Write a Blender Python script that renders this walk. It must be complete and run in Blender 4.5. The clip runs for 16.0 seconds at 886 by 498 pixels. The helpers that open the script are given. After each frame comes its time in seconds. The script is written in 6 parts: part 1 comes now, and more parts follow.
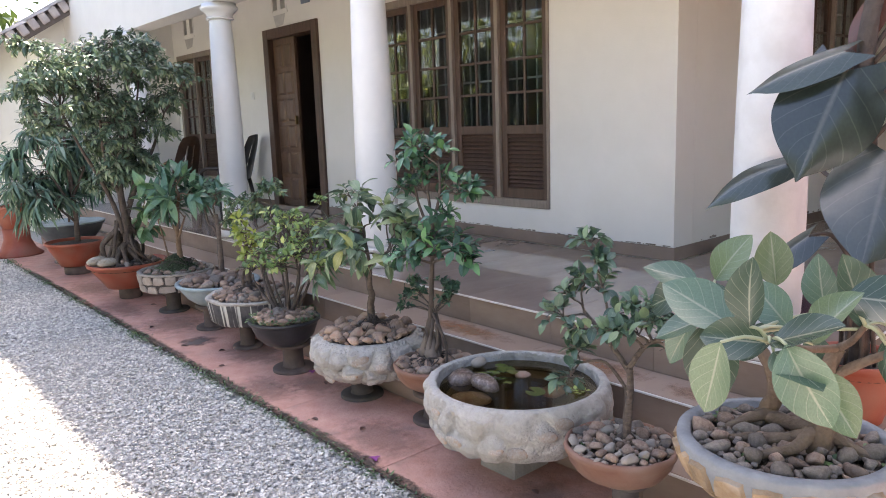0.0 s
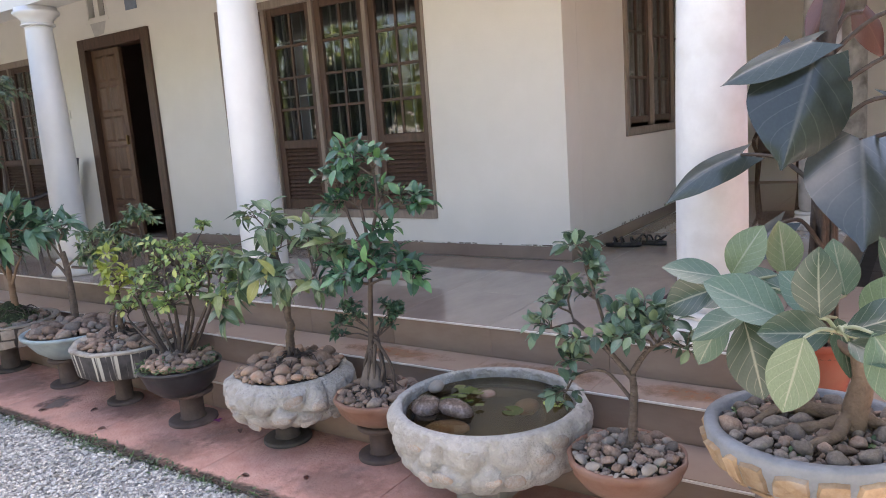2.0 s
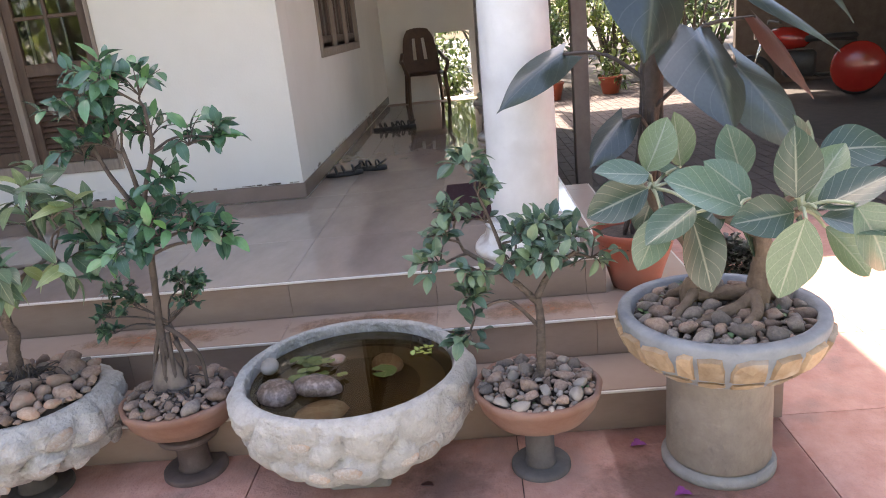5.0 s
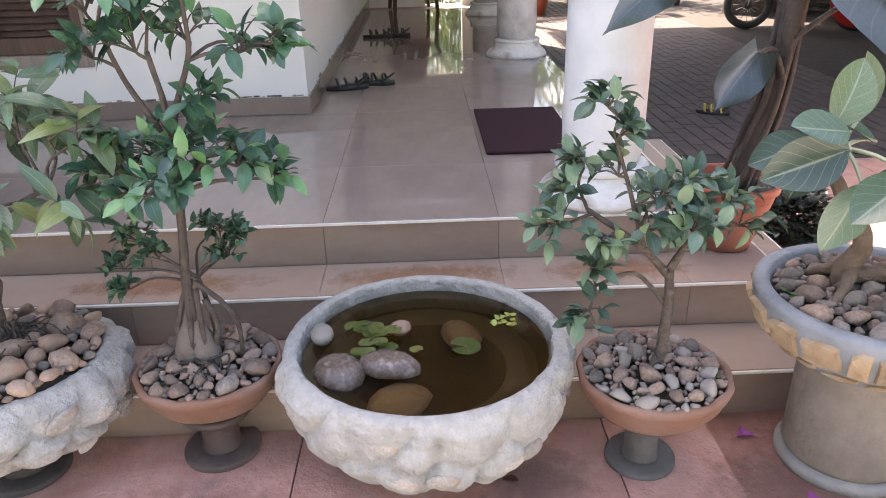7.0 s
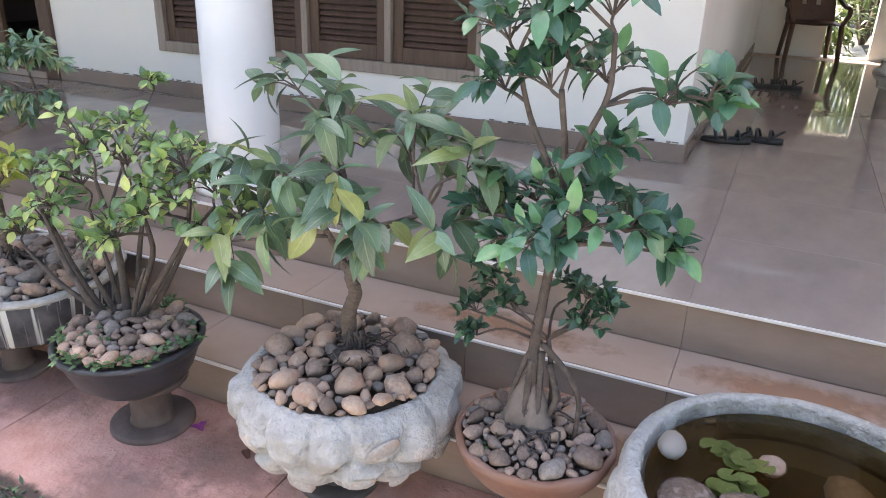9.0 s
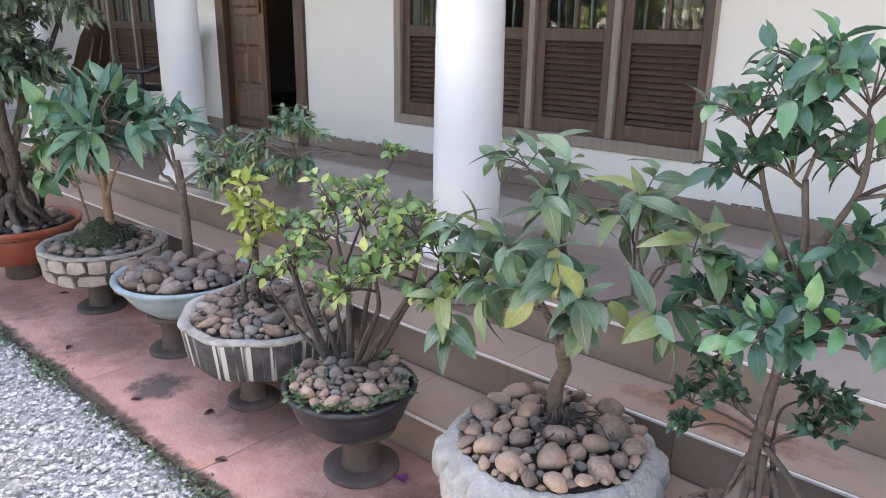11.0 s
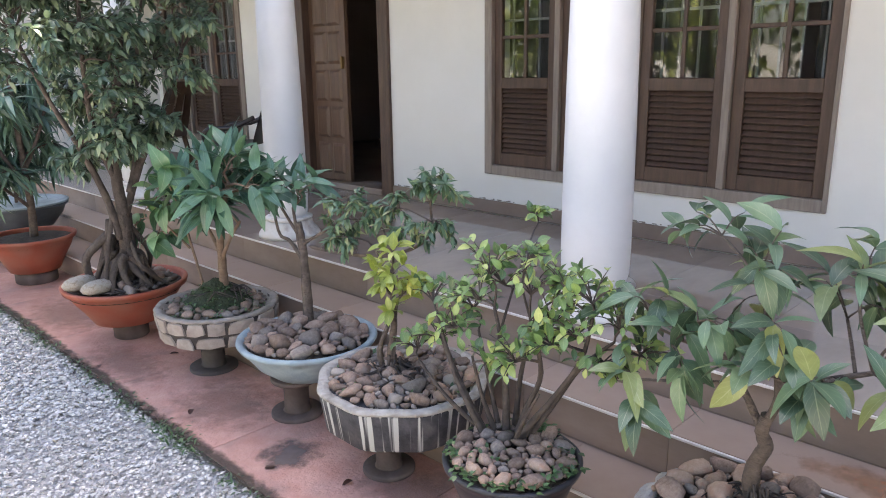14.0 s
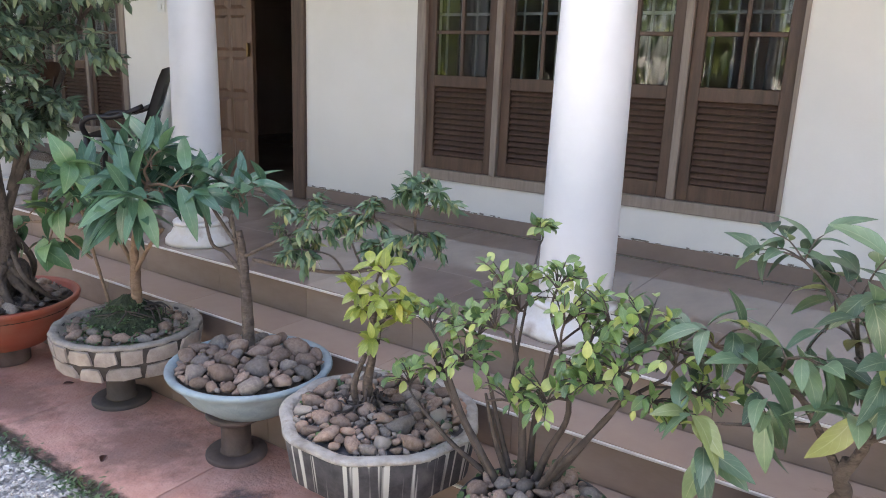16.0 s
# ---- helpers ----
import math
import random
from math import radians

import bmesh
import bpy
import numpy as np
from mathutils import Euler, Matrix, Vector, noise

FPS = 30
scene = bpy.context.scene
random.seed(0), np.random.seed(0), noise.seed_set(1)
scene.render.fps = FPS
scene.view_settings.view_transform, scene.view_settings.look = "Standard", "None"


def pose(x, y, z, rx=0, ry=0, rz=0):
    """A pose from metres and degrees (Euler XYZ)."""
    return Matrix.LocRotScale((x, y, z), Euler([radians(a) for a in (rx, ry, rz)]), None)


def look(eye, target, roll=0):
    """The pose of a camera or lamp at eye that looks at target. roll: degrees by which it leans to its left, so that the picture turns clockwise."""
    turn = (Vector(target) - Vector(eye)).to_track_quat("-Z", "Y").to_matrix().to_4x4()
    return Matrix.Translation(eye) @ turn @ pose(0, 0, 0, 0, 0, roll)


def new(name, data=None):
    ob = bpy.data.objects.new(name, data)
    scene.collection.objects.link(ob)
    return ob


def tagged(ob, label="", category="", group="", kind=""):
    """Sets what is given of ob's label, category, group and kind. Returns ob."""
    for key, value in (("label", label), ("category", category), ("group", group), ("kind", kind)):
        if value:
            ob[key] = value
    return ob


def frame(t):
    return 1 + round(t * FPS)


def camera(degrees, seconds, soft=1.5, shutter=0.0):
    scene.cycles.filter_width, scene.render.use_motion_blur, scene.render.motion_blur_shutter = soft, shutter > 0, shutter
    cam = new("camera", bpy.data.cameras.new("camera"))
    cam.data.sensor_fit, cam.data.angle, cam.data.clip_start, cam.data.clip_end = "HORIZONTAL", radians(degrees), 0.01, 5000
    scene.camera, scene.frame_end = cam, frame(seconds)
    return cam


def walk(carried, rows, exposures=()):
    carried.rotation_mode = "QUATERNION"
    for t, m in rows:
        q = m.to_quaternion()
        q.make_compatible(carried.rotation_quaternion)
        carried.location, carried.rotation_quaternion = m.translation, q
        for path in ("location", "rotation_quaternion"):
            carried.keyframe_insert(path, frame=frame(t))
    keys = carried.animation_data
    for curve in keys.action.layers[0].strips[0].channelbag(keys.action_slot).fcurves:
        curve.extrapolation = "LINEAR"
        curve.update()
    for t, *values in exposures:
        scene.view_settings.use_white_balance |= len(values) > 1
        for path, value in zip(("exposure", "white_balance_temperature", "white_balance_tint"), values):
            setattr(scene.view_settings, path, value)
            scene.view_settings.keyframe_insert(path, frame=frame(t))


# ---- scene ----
cam = camera(63.0, 16.0, 1.0)
PATH = [
    (0, (-0.072, 0.14, 1.46), (1.216, 1.629, 1.111), -2.0),
    (0.5, (-0.097, 0.315, 1.454), (1.215, 1.802, 1.19), -4.0),
    (1, (-0.116, 0.463, 1.463), (1.285, 1.863, 1.186), -1.6),
    (1.5, (-0.158, 0.618, 1.445), (1.371, 1.875, 1.155), -3.2),
    (2, (-0.255, 0.739, 1.458), (1.374, 1.848, 1.116), -4.2),
    (2.5, (-0.257, 0.851, 1.445), (1.419, 1.89, 1.113), -1.6),
    (3, (-0.203, 1.009, 1.43), (1.55, 1.883, 1.028), -2.6),
    (3.5, (-0.155, 1.134, 1.423), (1.668, 1.851, 1.022), -2.2),
    (4, (-0.117, 1.312, 1.416), (1.8, 1.706, 1.006), -3.6),
    (6.5, (0.171, 2.067, 1.409), (2.03, 2.012, 0.675), -3.6),
    (7, (0.377, 2.125, 1.401), (2.196, 2.084, 0.572), -1.5),
    (7.5, (0.493, 2.201, 1.387), (2.302, 2.206, 0.534), 1.5),
    (8, (0.584, 2.297, 1.403), (2.403, 2.461, 0.587), 1.9),
    (8.5, (0.639, 2.332, 1.402), (2.389, 2.844, 0.582), 0.9),
    (9, (0.64, 2.345, 1.398), (2.321, 3.115, 0.635), 1.7),
    (9.5, (0.631, 2.357, 1.398), (2.234, 3.291, 0.651), 1.4),
    (10, (0.616, 2.357, 1.411), (2.153, 3.43, 0.714), 1.6),
    (12.5, (0.565, 2.406, 1.427), (1.911, 3.782, 0.883), 0.0),
    (13, (0.552, 2.44, 1.432), (1.888, 3.826, 0.889), 0.5),
    (13.5, (0.491, 2.555, 1.473), (1.867, 3.906, 0.941), 0.4),
    (14, (0.393, 2.702, 1.487), (1.776, 4.061, 0.996), -0.8),
    (14.5, (0.317, 2.806, 1.488), (1.661, 4.214, 1.028), 0.1),
    (15, (0.357, 2.943, 1.442), (1.695, 4.37, 1.023), 1.1),
    (15.5, (0.359, 3.079, 1.48), (1.857, 4.318, 1.012), 0.1),
    (16, (0.39, 3.239, 1.455), (2.006, 4.311, 0.967), 2.2),
]
walk(cam, [(t, look(eye, target, roll)) for t, eye, target, roll in PATH], [(0.0, 2.34, 7100, 18), (1.0, 2.18, 7100, 18), (2.0, 2.34, 7100, 18), (4.0, 2.38, 7100, 18), (6.5, 2.70, 7300, 19), (9.0, 2.84, 7020, 16), (12.5, 2.72, 7000, 18), (16.0, 2.62, 7100, 18)])

# ---- daylight ----
SUN = Vector((2.02, 1.18, 4.2)).normalized()
world = bpy.data.worlds.new("daylight")
scene.world = world
world.use_nodes = True
sky = world.node_tree.nodes.new("ShaderNodeTexSky")
sky.sky_type, sky.sun_disc = "NISHITA", False
sky.sun_elevation, sky.sun_rotation = math.asin(SUN.z), math.atan2(SUN.x, SUN.y)
sky.air_density, sky.dust_density = 1.0, 2.5
world.node_tree.nodes["Background"].inputs[1].default_value = 0.13
world.node_tree.links.new(sky.outputs[0], world.node_tree.nodes["Background"].inputs[0])
sun = bpy.data.lights.new("sun", "SUN")
sun.energy, sun.angle, sun.color = 4.2, radians(0.6), (1.0, 0.95, 0.86)
sun_ob = new("sun", sun)
sun_ob.matrix_world = look(SUN * 30, (0, 0, 0))

# ---- materials ----


def mat(name, a, b=None, rough=0.6, scale=6.0, bump=0.0, bump_scale=60.0, metal=0.0, detail=6.0, c=None, coat=0.0, spec=0.5, pieces=0.0, stretch=(1, 1, 1)):
    """Two base colours mixed by noise, a third in spots, fine bump, and a shift from piece to piece."""
    m = bpy.data.materials.new(name)
    m.use_nodes = True
    nt = m.node_tree
    n, l = nt.nodes, nt.links
    p = n["Principled BSDF"]
    p.inputs["Roughness"].default_value, p.inputs["Metallic"].default_value = rough, metal
    p.inputs["Coat Weight"].default_value = coat
    p.inputs["Specular IOR Level"].default_value = spec
    tc = n.new("ShaderNodeTexCoord")
    mp = n.new("ShaderNodeMapping")
    mp.inputs["Scale"].default_value = stretch
    l.new(tc.outputs["Object"], mp.inputs["Vector"])
    nz = n.new("ShaderNodeTexNoise")
    nz.inputs["Scale"].default_value, nz.inputs["Detail"].default_value = scale, detail
    nz.inputs["Roughness"].default_value = 0.65
    l.new(mp.outputs[0], nz.inputs["Vector"])
    rp = n.new("ShaderNodeValToRGB")
    rp.color_ramp.elements[0].position, rp.color_ramp.elements[1].position = 0.32, 0.68
    rp.color_ramp.elements[0].color, rp.color_ramp.elements[1].color = (*a, 1), (*(b or a), 1)
    l.new(nz.outputs["Fac"], rp.inputs["Fac"])
    col = rp.outputs["Color"]
    if c:
        n2 = n.new("ShaderNodeTexNoise")
        n2.inputs["Scale"].default_value, n2.inputs["Detail"].default_value = scale * 0.35, 8
        l.new(mp.outputs[0], n2.inputs["Vector"])
        r2 = n.new("ShaderNodeValToRGB")
        r2.color_ramp.elements[0].position, r2.color_ramp.elements[1].position = 0.52, 0.66
        l.new(n2.outputs["Fac"], r2.inputs["Fac"])
        mx = n.new("ShaderNodeMixRGB")
        mx.inputs["Color2"].default_value = (*c, 1)
        l.new(r2.outputs["Color"], mx.inputs["Fac"])
        l.new(col, mx.inputs["Color1"])
        col = mx.outputs["Color"]
    if pieces:
        oi = n.new("ShaderNodeObjectInfo")
        hs = n.new("ShaderNodeHueSaturation")
        ml = n.new("ShaderNodeMath")
        ml.operation = "MULTIPLY_ADD"
        ml.inputs[1].default_value, ml.inputs[2].default_value = pieces, 1 - pieces / 2
        l.new(oi.outputs["Random"], ml.inputs[0])
        l.new(ml.outputs[0], hs.inputs["Value"])
        l.new(col, hs.inputs["Color"])
        col = hs.outputs["Color"]
    l.new(col, p.inputs["Base Color"])
    if bump:
        nb = n.new("ShaderNodeTexNoise")
        nb.inputs["Scale"].default_value, nb.inputs["Detail"].default_value = bump_scale, 6
        l.new(mp.outputs[0], nb.inputs["Vector"])
        bp = n.new("ShaderNodeBump")
        bp.inputs["Strength"].default_value, bp.inputs["Distance"].default_value = bump, 0.01
        l.new(nb.outputs["Fac"], bp.inputs["Height"])
        l.new(bp.outputs[0], p.inputs["Normal"])
    return m


def leaf_mat(name, dark, light, young, vein=0.25, rough=0.42, each=False, under=None):
    """Leaf: colour shifts from leaf to leaf, a paler midrib and side veins, some light let through."""
    m = bpy.data.materials.new(name)
    m.use_nodes = True
    n, l = m.node_tree.nodes, m.node_tree.links
    p = n["Principled BSDF"]
    p.inputs["Roughness"].default_value = rough * .88
    p.inputs["Specular IOR Level"].default_value = 0.65
    if each:
        src = n.new("ShaderNodeObjectInfo").outputs["Random"]
    else:
        src = n.new("ShaderNodeNewGeometry").outputs["Random Per Island"]
    rp = n.new("ShaderNodeValToRGB")
    rp.color_ramp.elements[0].color, rp.color_ramp.elements[1].color = (*(q * .75 for q in dark), 1), (*young, 1)
    rp.color_ramp.elements[0].position = 0.0
    e = rp.color_ramp.elements.new(0.72)
    e.color = (*light, 1)
    l.new(src, rp.inputs["Fac"])
    uv = n.new("ShaderNodeUVMap")
    sx = n.new("ShaderNodeSeparateXYZ")
    l.new(uv.outputs[0], sx.inputs[0])
    ab = n.new("ShaderNodeMath")
    ab.operation = "ABSOLUTE"
    l.new(sx.outputs[0], ab.inputs[0])
    mid = n.new("ShaderNodeMapRange")
    mid.inputs["From Min"].default_value, mid.inputs["From Max"].default_value = 0.015, 0.07
    mid.inputs["To Min"].default_value, mid.inputs["To Max"].default_value = 1, 0
    l.new(ab.outputs[0], mid.inputs["Value"])
    ph = n.new("ShaderNodeMath")
    ph.operation = "MULTIPLY_ADD"
    ph.inputs[1].default_value = -0.35
    l.new(ab.outputs[0], ph.inputs[0])
    l.new(sx.outputs[1], ph.inputs[2])
    sn = n.new("ShaderNodeMath")
    sn.operation = "MULTIPLY"
    sn.inputs[1].default_value = 38
    l.new(ph.outputs[0], sn.inputs[0])
    si = n.new("ShaderNodeMath")
    si.operation = "SINE"
    l.new(sn.outputs[0], si.inputs[0])
    sv = n.new("ShaderNodeMapRange")
    sv.inputs["From Min"].default_value, sv.inputs["From Max"].default_value = 0.95, 1.0
    sv.inputs["To Max"].default_value = 0.5
    l.new(si.outputs[0], sv.inputs["Value"])
    mxx = n.new("ShaderNodeMath")
    mxx.operation = "MAXIMUM"
    l.new(mid.outputs[0], mxx.inputs[0])
    l.new(sv.outputs[0], mxx.inputs[1])
    fac = n.new("ShaderNodeMath")
    fac.operation = "MULTIPLY"
    fac.inputs[1].default_value = vein
    l.new(mxx.outputs[0], fac.inputs[0])
    mx = n.new("ShaderNodeMixRGB")
    mx.inputs["Color2"].default_value = (min(1, light[0] * 2.6 + .12), min(1, light[1] * 1.7 + .12), min(1, light[2] * 2 + .08), 1)
    l.new(fac.outputs[0], mx.inputs["Fac"])
    l.new(rp.outputs["Color"], mx.inputs["Color1"])
    nz = n.new("ShaderNodeTexNoise")
    nz.inputs["Scale"].default_value = 30
    hs = n.new("ShaderNodeHueSaturation")
    mr = n.new("ShaderNodeMapRange")
    mr.inputs["To Min"].default_value, mr.inputs["To Max"].default_value = 0.75, 1.25
    l.new(nz.outputs["Fac"], mr.inputs["Value"])
    l.new(mr.outputs[0], hs.inputs["Value"])
    l.new(mx.outputs["Color"], hs.inputs["Color"])
    l.new(hs.outputs["Color"], p.inputs["Base Color"])
    tr = n.new("ShaderNodeBsdfTranslucent")
    l.new(hs.outputs["Color"], tr.inputs["Color"])
    ms = n.new("ShaderNodeMixShader")
    ms.inputs[0].default_value = 0.17
    l.new(p.outputs[0], ms.inputs[1])
    l.new(tr.outputs[0], ms.inputs[2])
    l.new(ms.outputs[0], n["Material Output"].inputs["Surface"])
    return m


def glass_mat():
    m = bpy.data.materials.new("window_glass")
    m.use_nodes = True
    p = m.node_tree.nodes["Principled BSDF"]
    p.inputs["Base Color"].default_value = (0.9, 0.95, 0.93, 1)
    p.inputs["Roughness"].default_value, p.inputs["Transmission Weight"].default_value, p.inputs["IOR"].default_value = 0.02, 1.0, 1.5
    return m


def streak_mat():
    """Black-painted drum with pale lime runs down its side."""
    m = mat("limed_drum", (0.03, 0.03, 0.034), (0.085, 0.082, 0.085), 0.75, 16, 0.5, 40, c=(0.14, 0.13, 0.125))
    n, l = m.node_tree.nodes, m.node_tree.links
    uv = n.new("ShaderNodeUVMap")
    mp = n.new("ShaderNodeMapping")
    mp.inputs["Scale"].default_value = (100, 0.55, 1)
    l.new(uv.outputs[0], mp.inputs["Vector"])
    nz = n.new("ShaderNodeTexNoise")
    nz.inputs["Scale"].default_value, nz.inputs["Detail"].default_value = 1.0, 2
    l.new(mp.outputs[0], nz.inputs["Vector"])
    rp = n.new("ShaderNodeValToRGB")
    rp.color_ramp.elements[0].position, rp.color_ramp.elements[1].position = 0.555, 0.62
    l.new(nz.outputs["Fac"], rp.inputs["Fac"])
    p = n["Principled BSDF"]
    old = p.inputs["Base Color"].links[0].from_socket
    mx = n.new("ShaderNodeMixRGB")
    mx.inputs["Color2"].default_value = (0.5, 0.5, 0.46, 1)
    l.new(rp.outputs["Color"], mx.inputs["Fac"])
    l.new(old, mx.inputs["Color1"])
    l.new(mx.outputs["Color"], p.inputs["Base Color"])
    return m


WALL = mat("wall_paint", (0.70, 0.685, 0.635), (0.765, 0.75, 0.70), 0.75, 1.3, 0.10, 90, c=(0.68, 0.66, 0.60))
CEIL = mat("ceiling_paint", (0.62, 0.61, 0.59), (0.68, 0.67, 0.65), 0.8, 2, 0.05, 70)
COLUMN = mat("column_paint", (0.66, 0.66, 0.655), (0.73, 0.73, 0.725), 0.45, 2.5, 0.06, 60)
COLUMN_SCUFF = mat("scuffed_column_paint", (0.67, 0.67, 0.665), (0.73, 0.73, 0.725), 0.5, 14, 0.2, 30, c=(0.63, 0.62, 0.605))
COLUMN_OLD = mat("peeling_column_paint", (0.40, 0.385, 0.36), (0.60, 0.585, 0.56), 0.8, 9, 0.7, 25, c=(0.17, 0.16, 0.145))
PLINTH = mat("column_foot_paint", (0.70, 0.69, 0.66), (0.64, 0.60, 0.54), 0.6, 22, 0.5, 40, c=(0.36, 0.29, 0.24))
WOOD = mat("varnished_wood", (0.055, 0.030, 0.020), (0.105, 0.06, 0.04), 0.42, 5, 0.25, 30, stretch=(6, 6, 0.7))
WOOD_PALE = mat("faded_wood_frame", (0.20, 0.158, 0.128), (0.29, 0.24, 0.20), 0.5, 6, 0.2, 40, stretch=(6, 6, 0.7))
DOORWOOD = mat("panelled_door_wood", (0.085, 0.046, 0.028), (0.145, 0.08, 0.048), 0.4, 4, 0.25, 30, stretch=(6, 6, 0.6))
GLASS = glass_mat()
GRILLE = mat("grey_painted_iron", (0.20, 0.20, 0.20), (0.28, 0.28, 0.275), 0.5, 20)
IRON_AND_SHADE = mat("dark_iron_and_shade", (0.02, 0.02, 0.02), (0.035, 0.035, 0.035), 0.5, 20)
TILE = mat("polished_beige_tile", (0.275, 0.212, 0.172), (0.345, 0.273, 0.226), 0.05, 1.6, pieces=0.10, stretch=(1.6, 3.2, 1), spec=0.8)
RISER = mat("beige_step_tile", (0.245, 0.175, 0.135), (0.32, 0.243, 0.193), 0.25, 2.2, pieces=0.12, stretch=(1, 1, 3))
TREAD = mat("worn_step_tile", (0.34, 0.235, 0.178), (0.42, 0.315, 0.248), 0.3, 2.2, pieces=0.10, c=(0.36, 0.20, 0.12))
SOOT = mat("soot_stain", (0.42, 0.41, 0.40), (0.52, 0.51, 0.49), 0.8, 14)
NOSING = mat("pale_grout", (0.74, 0.71, 0.66), (0.62, 0.57, 0.52), 0.45, 20)
GROUT = mat("dark_grout", (0.31, 0.24, 0.195), (0.36, 0.285, 0.235), 0.8, 20)
SKIRT = mat("brown_skirting_tile", (0.21, 0.155, 0.125), (0.26, 0.195, 0.16), 0.25, 3)
RED = mat("red_oxide_slab", (0.48, 0.235, 0.178), (0.60, 0.345, 0.275), 0.62, 9.0, 0.7, 60, c=(0.37, 0.225, 0.185), pieces=0.2)
REDBED = mat("red_oxide_bed", (0.12, 0.07, 0.055), (0.18, 0.1, 0.08), 0.8, 8, 0.3, 60)
GRAVELBED = mat("gravel_bed", (0.26, 0.25, 0.235), (0.55, 0.53, 0.505), 0.9, 45, 1.0, 45)
CHIP = mat("gravel_chip", (0.60, 0.565, 0.515), (0.78, 0.74, 0.685), 0.8, 25, 0.3, 80)
PAVER = mat("driveway_paver", (0.085, 0.064, 0.056), (0.135, 0.10, 0.086), 0.7, 6, 0.3, 40)
PAVERBED = mat("paver_joint", (0.05, 0.042, 0.036), (0.08, 0.065, 0.055), 0.9, 9)
CLAY = mat("brown_clay", (0.20, 0.095, 0.06), (0.27, 0.14, 0.095), 0.6, 7, 0.25, 50, c=(0.28, 0.18, 0.14))
TERRA = mat("orange_terracotta", (0.29, 0.064, 0.034), (0.36, 0.092, 0.05), 0.55, 6, 0.15, 40, c=(0.30, 0.12, 0.08))
PLASTIC = mat("black_plastic", (0.022, 0.022, 0.026), (0.04, 0.04, 0.045), 0.42, 12, 0.1, 40)
BLUE = mat("pale_blue_painted_bowl", (0.235, 0.31, 0.34), (0.34, 0.415, 0.43), 0.65, 10, 0.4, 40, c=(0.20, 0.235, 0.24))
PLASTER = mat("grey_white_plaster", (0.385, 0.36, 0.325), (0.49, 0.465, 0.425), 0.9, 34, 1.4, 60, c=(0.36, 0.33, 0.29))
CEMENT = mat("bare_cement", (0.24, 0.22, 0.20), (0.34, 0.32, 0.29), 0.85, 8, 0.6, 45)
RIMCEM = mat("blue_grey_mortar", (0.20, 0.21, 0.225), (0.29, 0.30, 0.31), 0.8, 10, 0.5, 45)
TANSTONE = mat("tan_split_stone", (0.30, 0.195, 0.11), (0.44, 0.315, 0.20), 0.75, 22, 0.8, 40, pieces=0.6, c=(0.46, 0.38, 0.30))
GREYSTONE = mat("pale_split_stone", (0.29, 0.235, 0.195), (0.44, 0.375, 0.32), 0.8, 14, 0.6, 40, pieces=0.35)
JOINT = mat("dark_mortar", (0.045, 0.036, 0.03), (0.08, 0.065, 0.055), 0.9, 12, 0.4, 50)
LIMED = streak_mat()
LIMERIM = mat("lime_rim", (0.33, 0.30, 0.26), (0.47, 0.44, 0.39), 0.9, 20, 1.2, 45, c=(0.2, 0.17, 0.14))
SPOOL = mat("dusty_iron_stand", (0.075, 0.052, 0.044), (0.12, 0.085, 0.072), 0.65, 10, 0.3, 50, c=(0.18, 0.13, 0.11))
SOIL = mat("dark_soil", (0.045, 0.035, 0.028), (0.10, 0.08, 0.062), 0.95, 22, 1.0, 60)
PEB = mat("brown_pebble", (0.18, 0.116, 0.082), (0.315, 0.222, 0.170), 0.8, 4, 0.30, 9, pieces=0.75, c=(0.27, 0.20, 0.16))
PEB_GREY = mat("grey_pebble", (0.145, 0.118, 0.10), (0.25, 0.208, 0.175), 0.8, 4, 0.3, 9, pieces=0.6)
PEB_TAN = mat("tan_pebble", (0.33, 0.215, 0.148), (0.44, 0.315, 0.235), 0.75, 4, 0.3, 9, pieces=0.4, c=(0.38, 0.22, 0.15))
PEB_SET = mat("plaster_set_stone", (0.34, 0.285, 0.24), (0.50, 0.45, 0.40), 0.85, 4, 0.35, 7, pieces=0.4, c=(0.44, 0.32, 0.24))
PEB_WET = mat("wet_brown_stone", (0.085, 0.06, 0.048), (0.17, 0.12, 0.095), 0.16, 9, 0.15, 50, pieces=0.3, c=(0.24, 0.18, 0.15))
PEB_PALE = mat("pale_speckled_pebble", (0.27, 0.225, 0.185), (0.37, 0.32, 0.27), 0.65, 30, 0.2, 60, pieces=0.3)
BARK = mat("grey_brown_bark", (0.075, 0.055, 0.042), (0.145, 0.112, 0.09), 0.85, 22, 0.9, 70, stretch=(1, 1, 2.5))
BARK_RED = mat("warm_bark", (0.15, 0.095, 0.06), (0.23, 0.155, 0.105), 0.8, 20, 0.7, 70, stretch=(1, 1, 2.5))
BARK_STEM = mat("grey_shrub_stem", (0.045, 0.034, 0.028), (0.095, 0.073, 0.058), 0.8, 20, 0.8, 60)
BARK_OLD = mat("dark_gnarled_bark", (0.05, 0.037, 0.03), (0.11, 0.086, 0.07), 0.85, 18, 0.9, 60)
BARK_FIG = mat("fig_bark", (0.115, 0.08, 0.056), (0.20, 0.145, 0.105), 0.8, 20, 0.7, 70)
BARK_DARK = mat("dark_stem", (0.04, 0.032, 0.028), (0.085, 0.065, 0.055), 0.75, 20, 0.7, 60)
WATERBED = mat("pond_silt", (0.11, 0.075, 0.036), (0.17, 0.12, 0.06), 0.9, 6)
PETAL = mat("purple_petal", (0.25, 0.04, 0.2), (0.32, 0.07, 0.26), 0.6, 20)
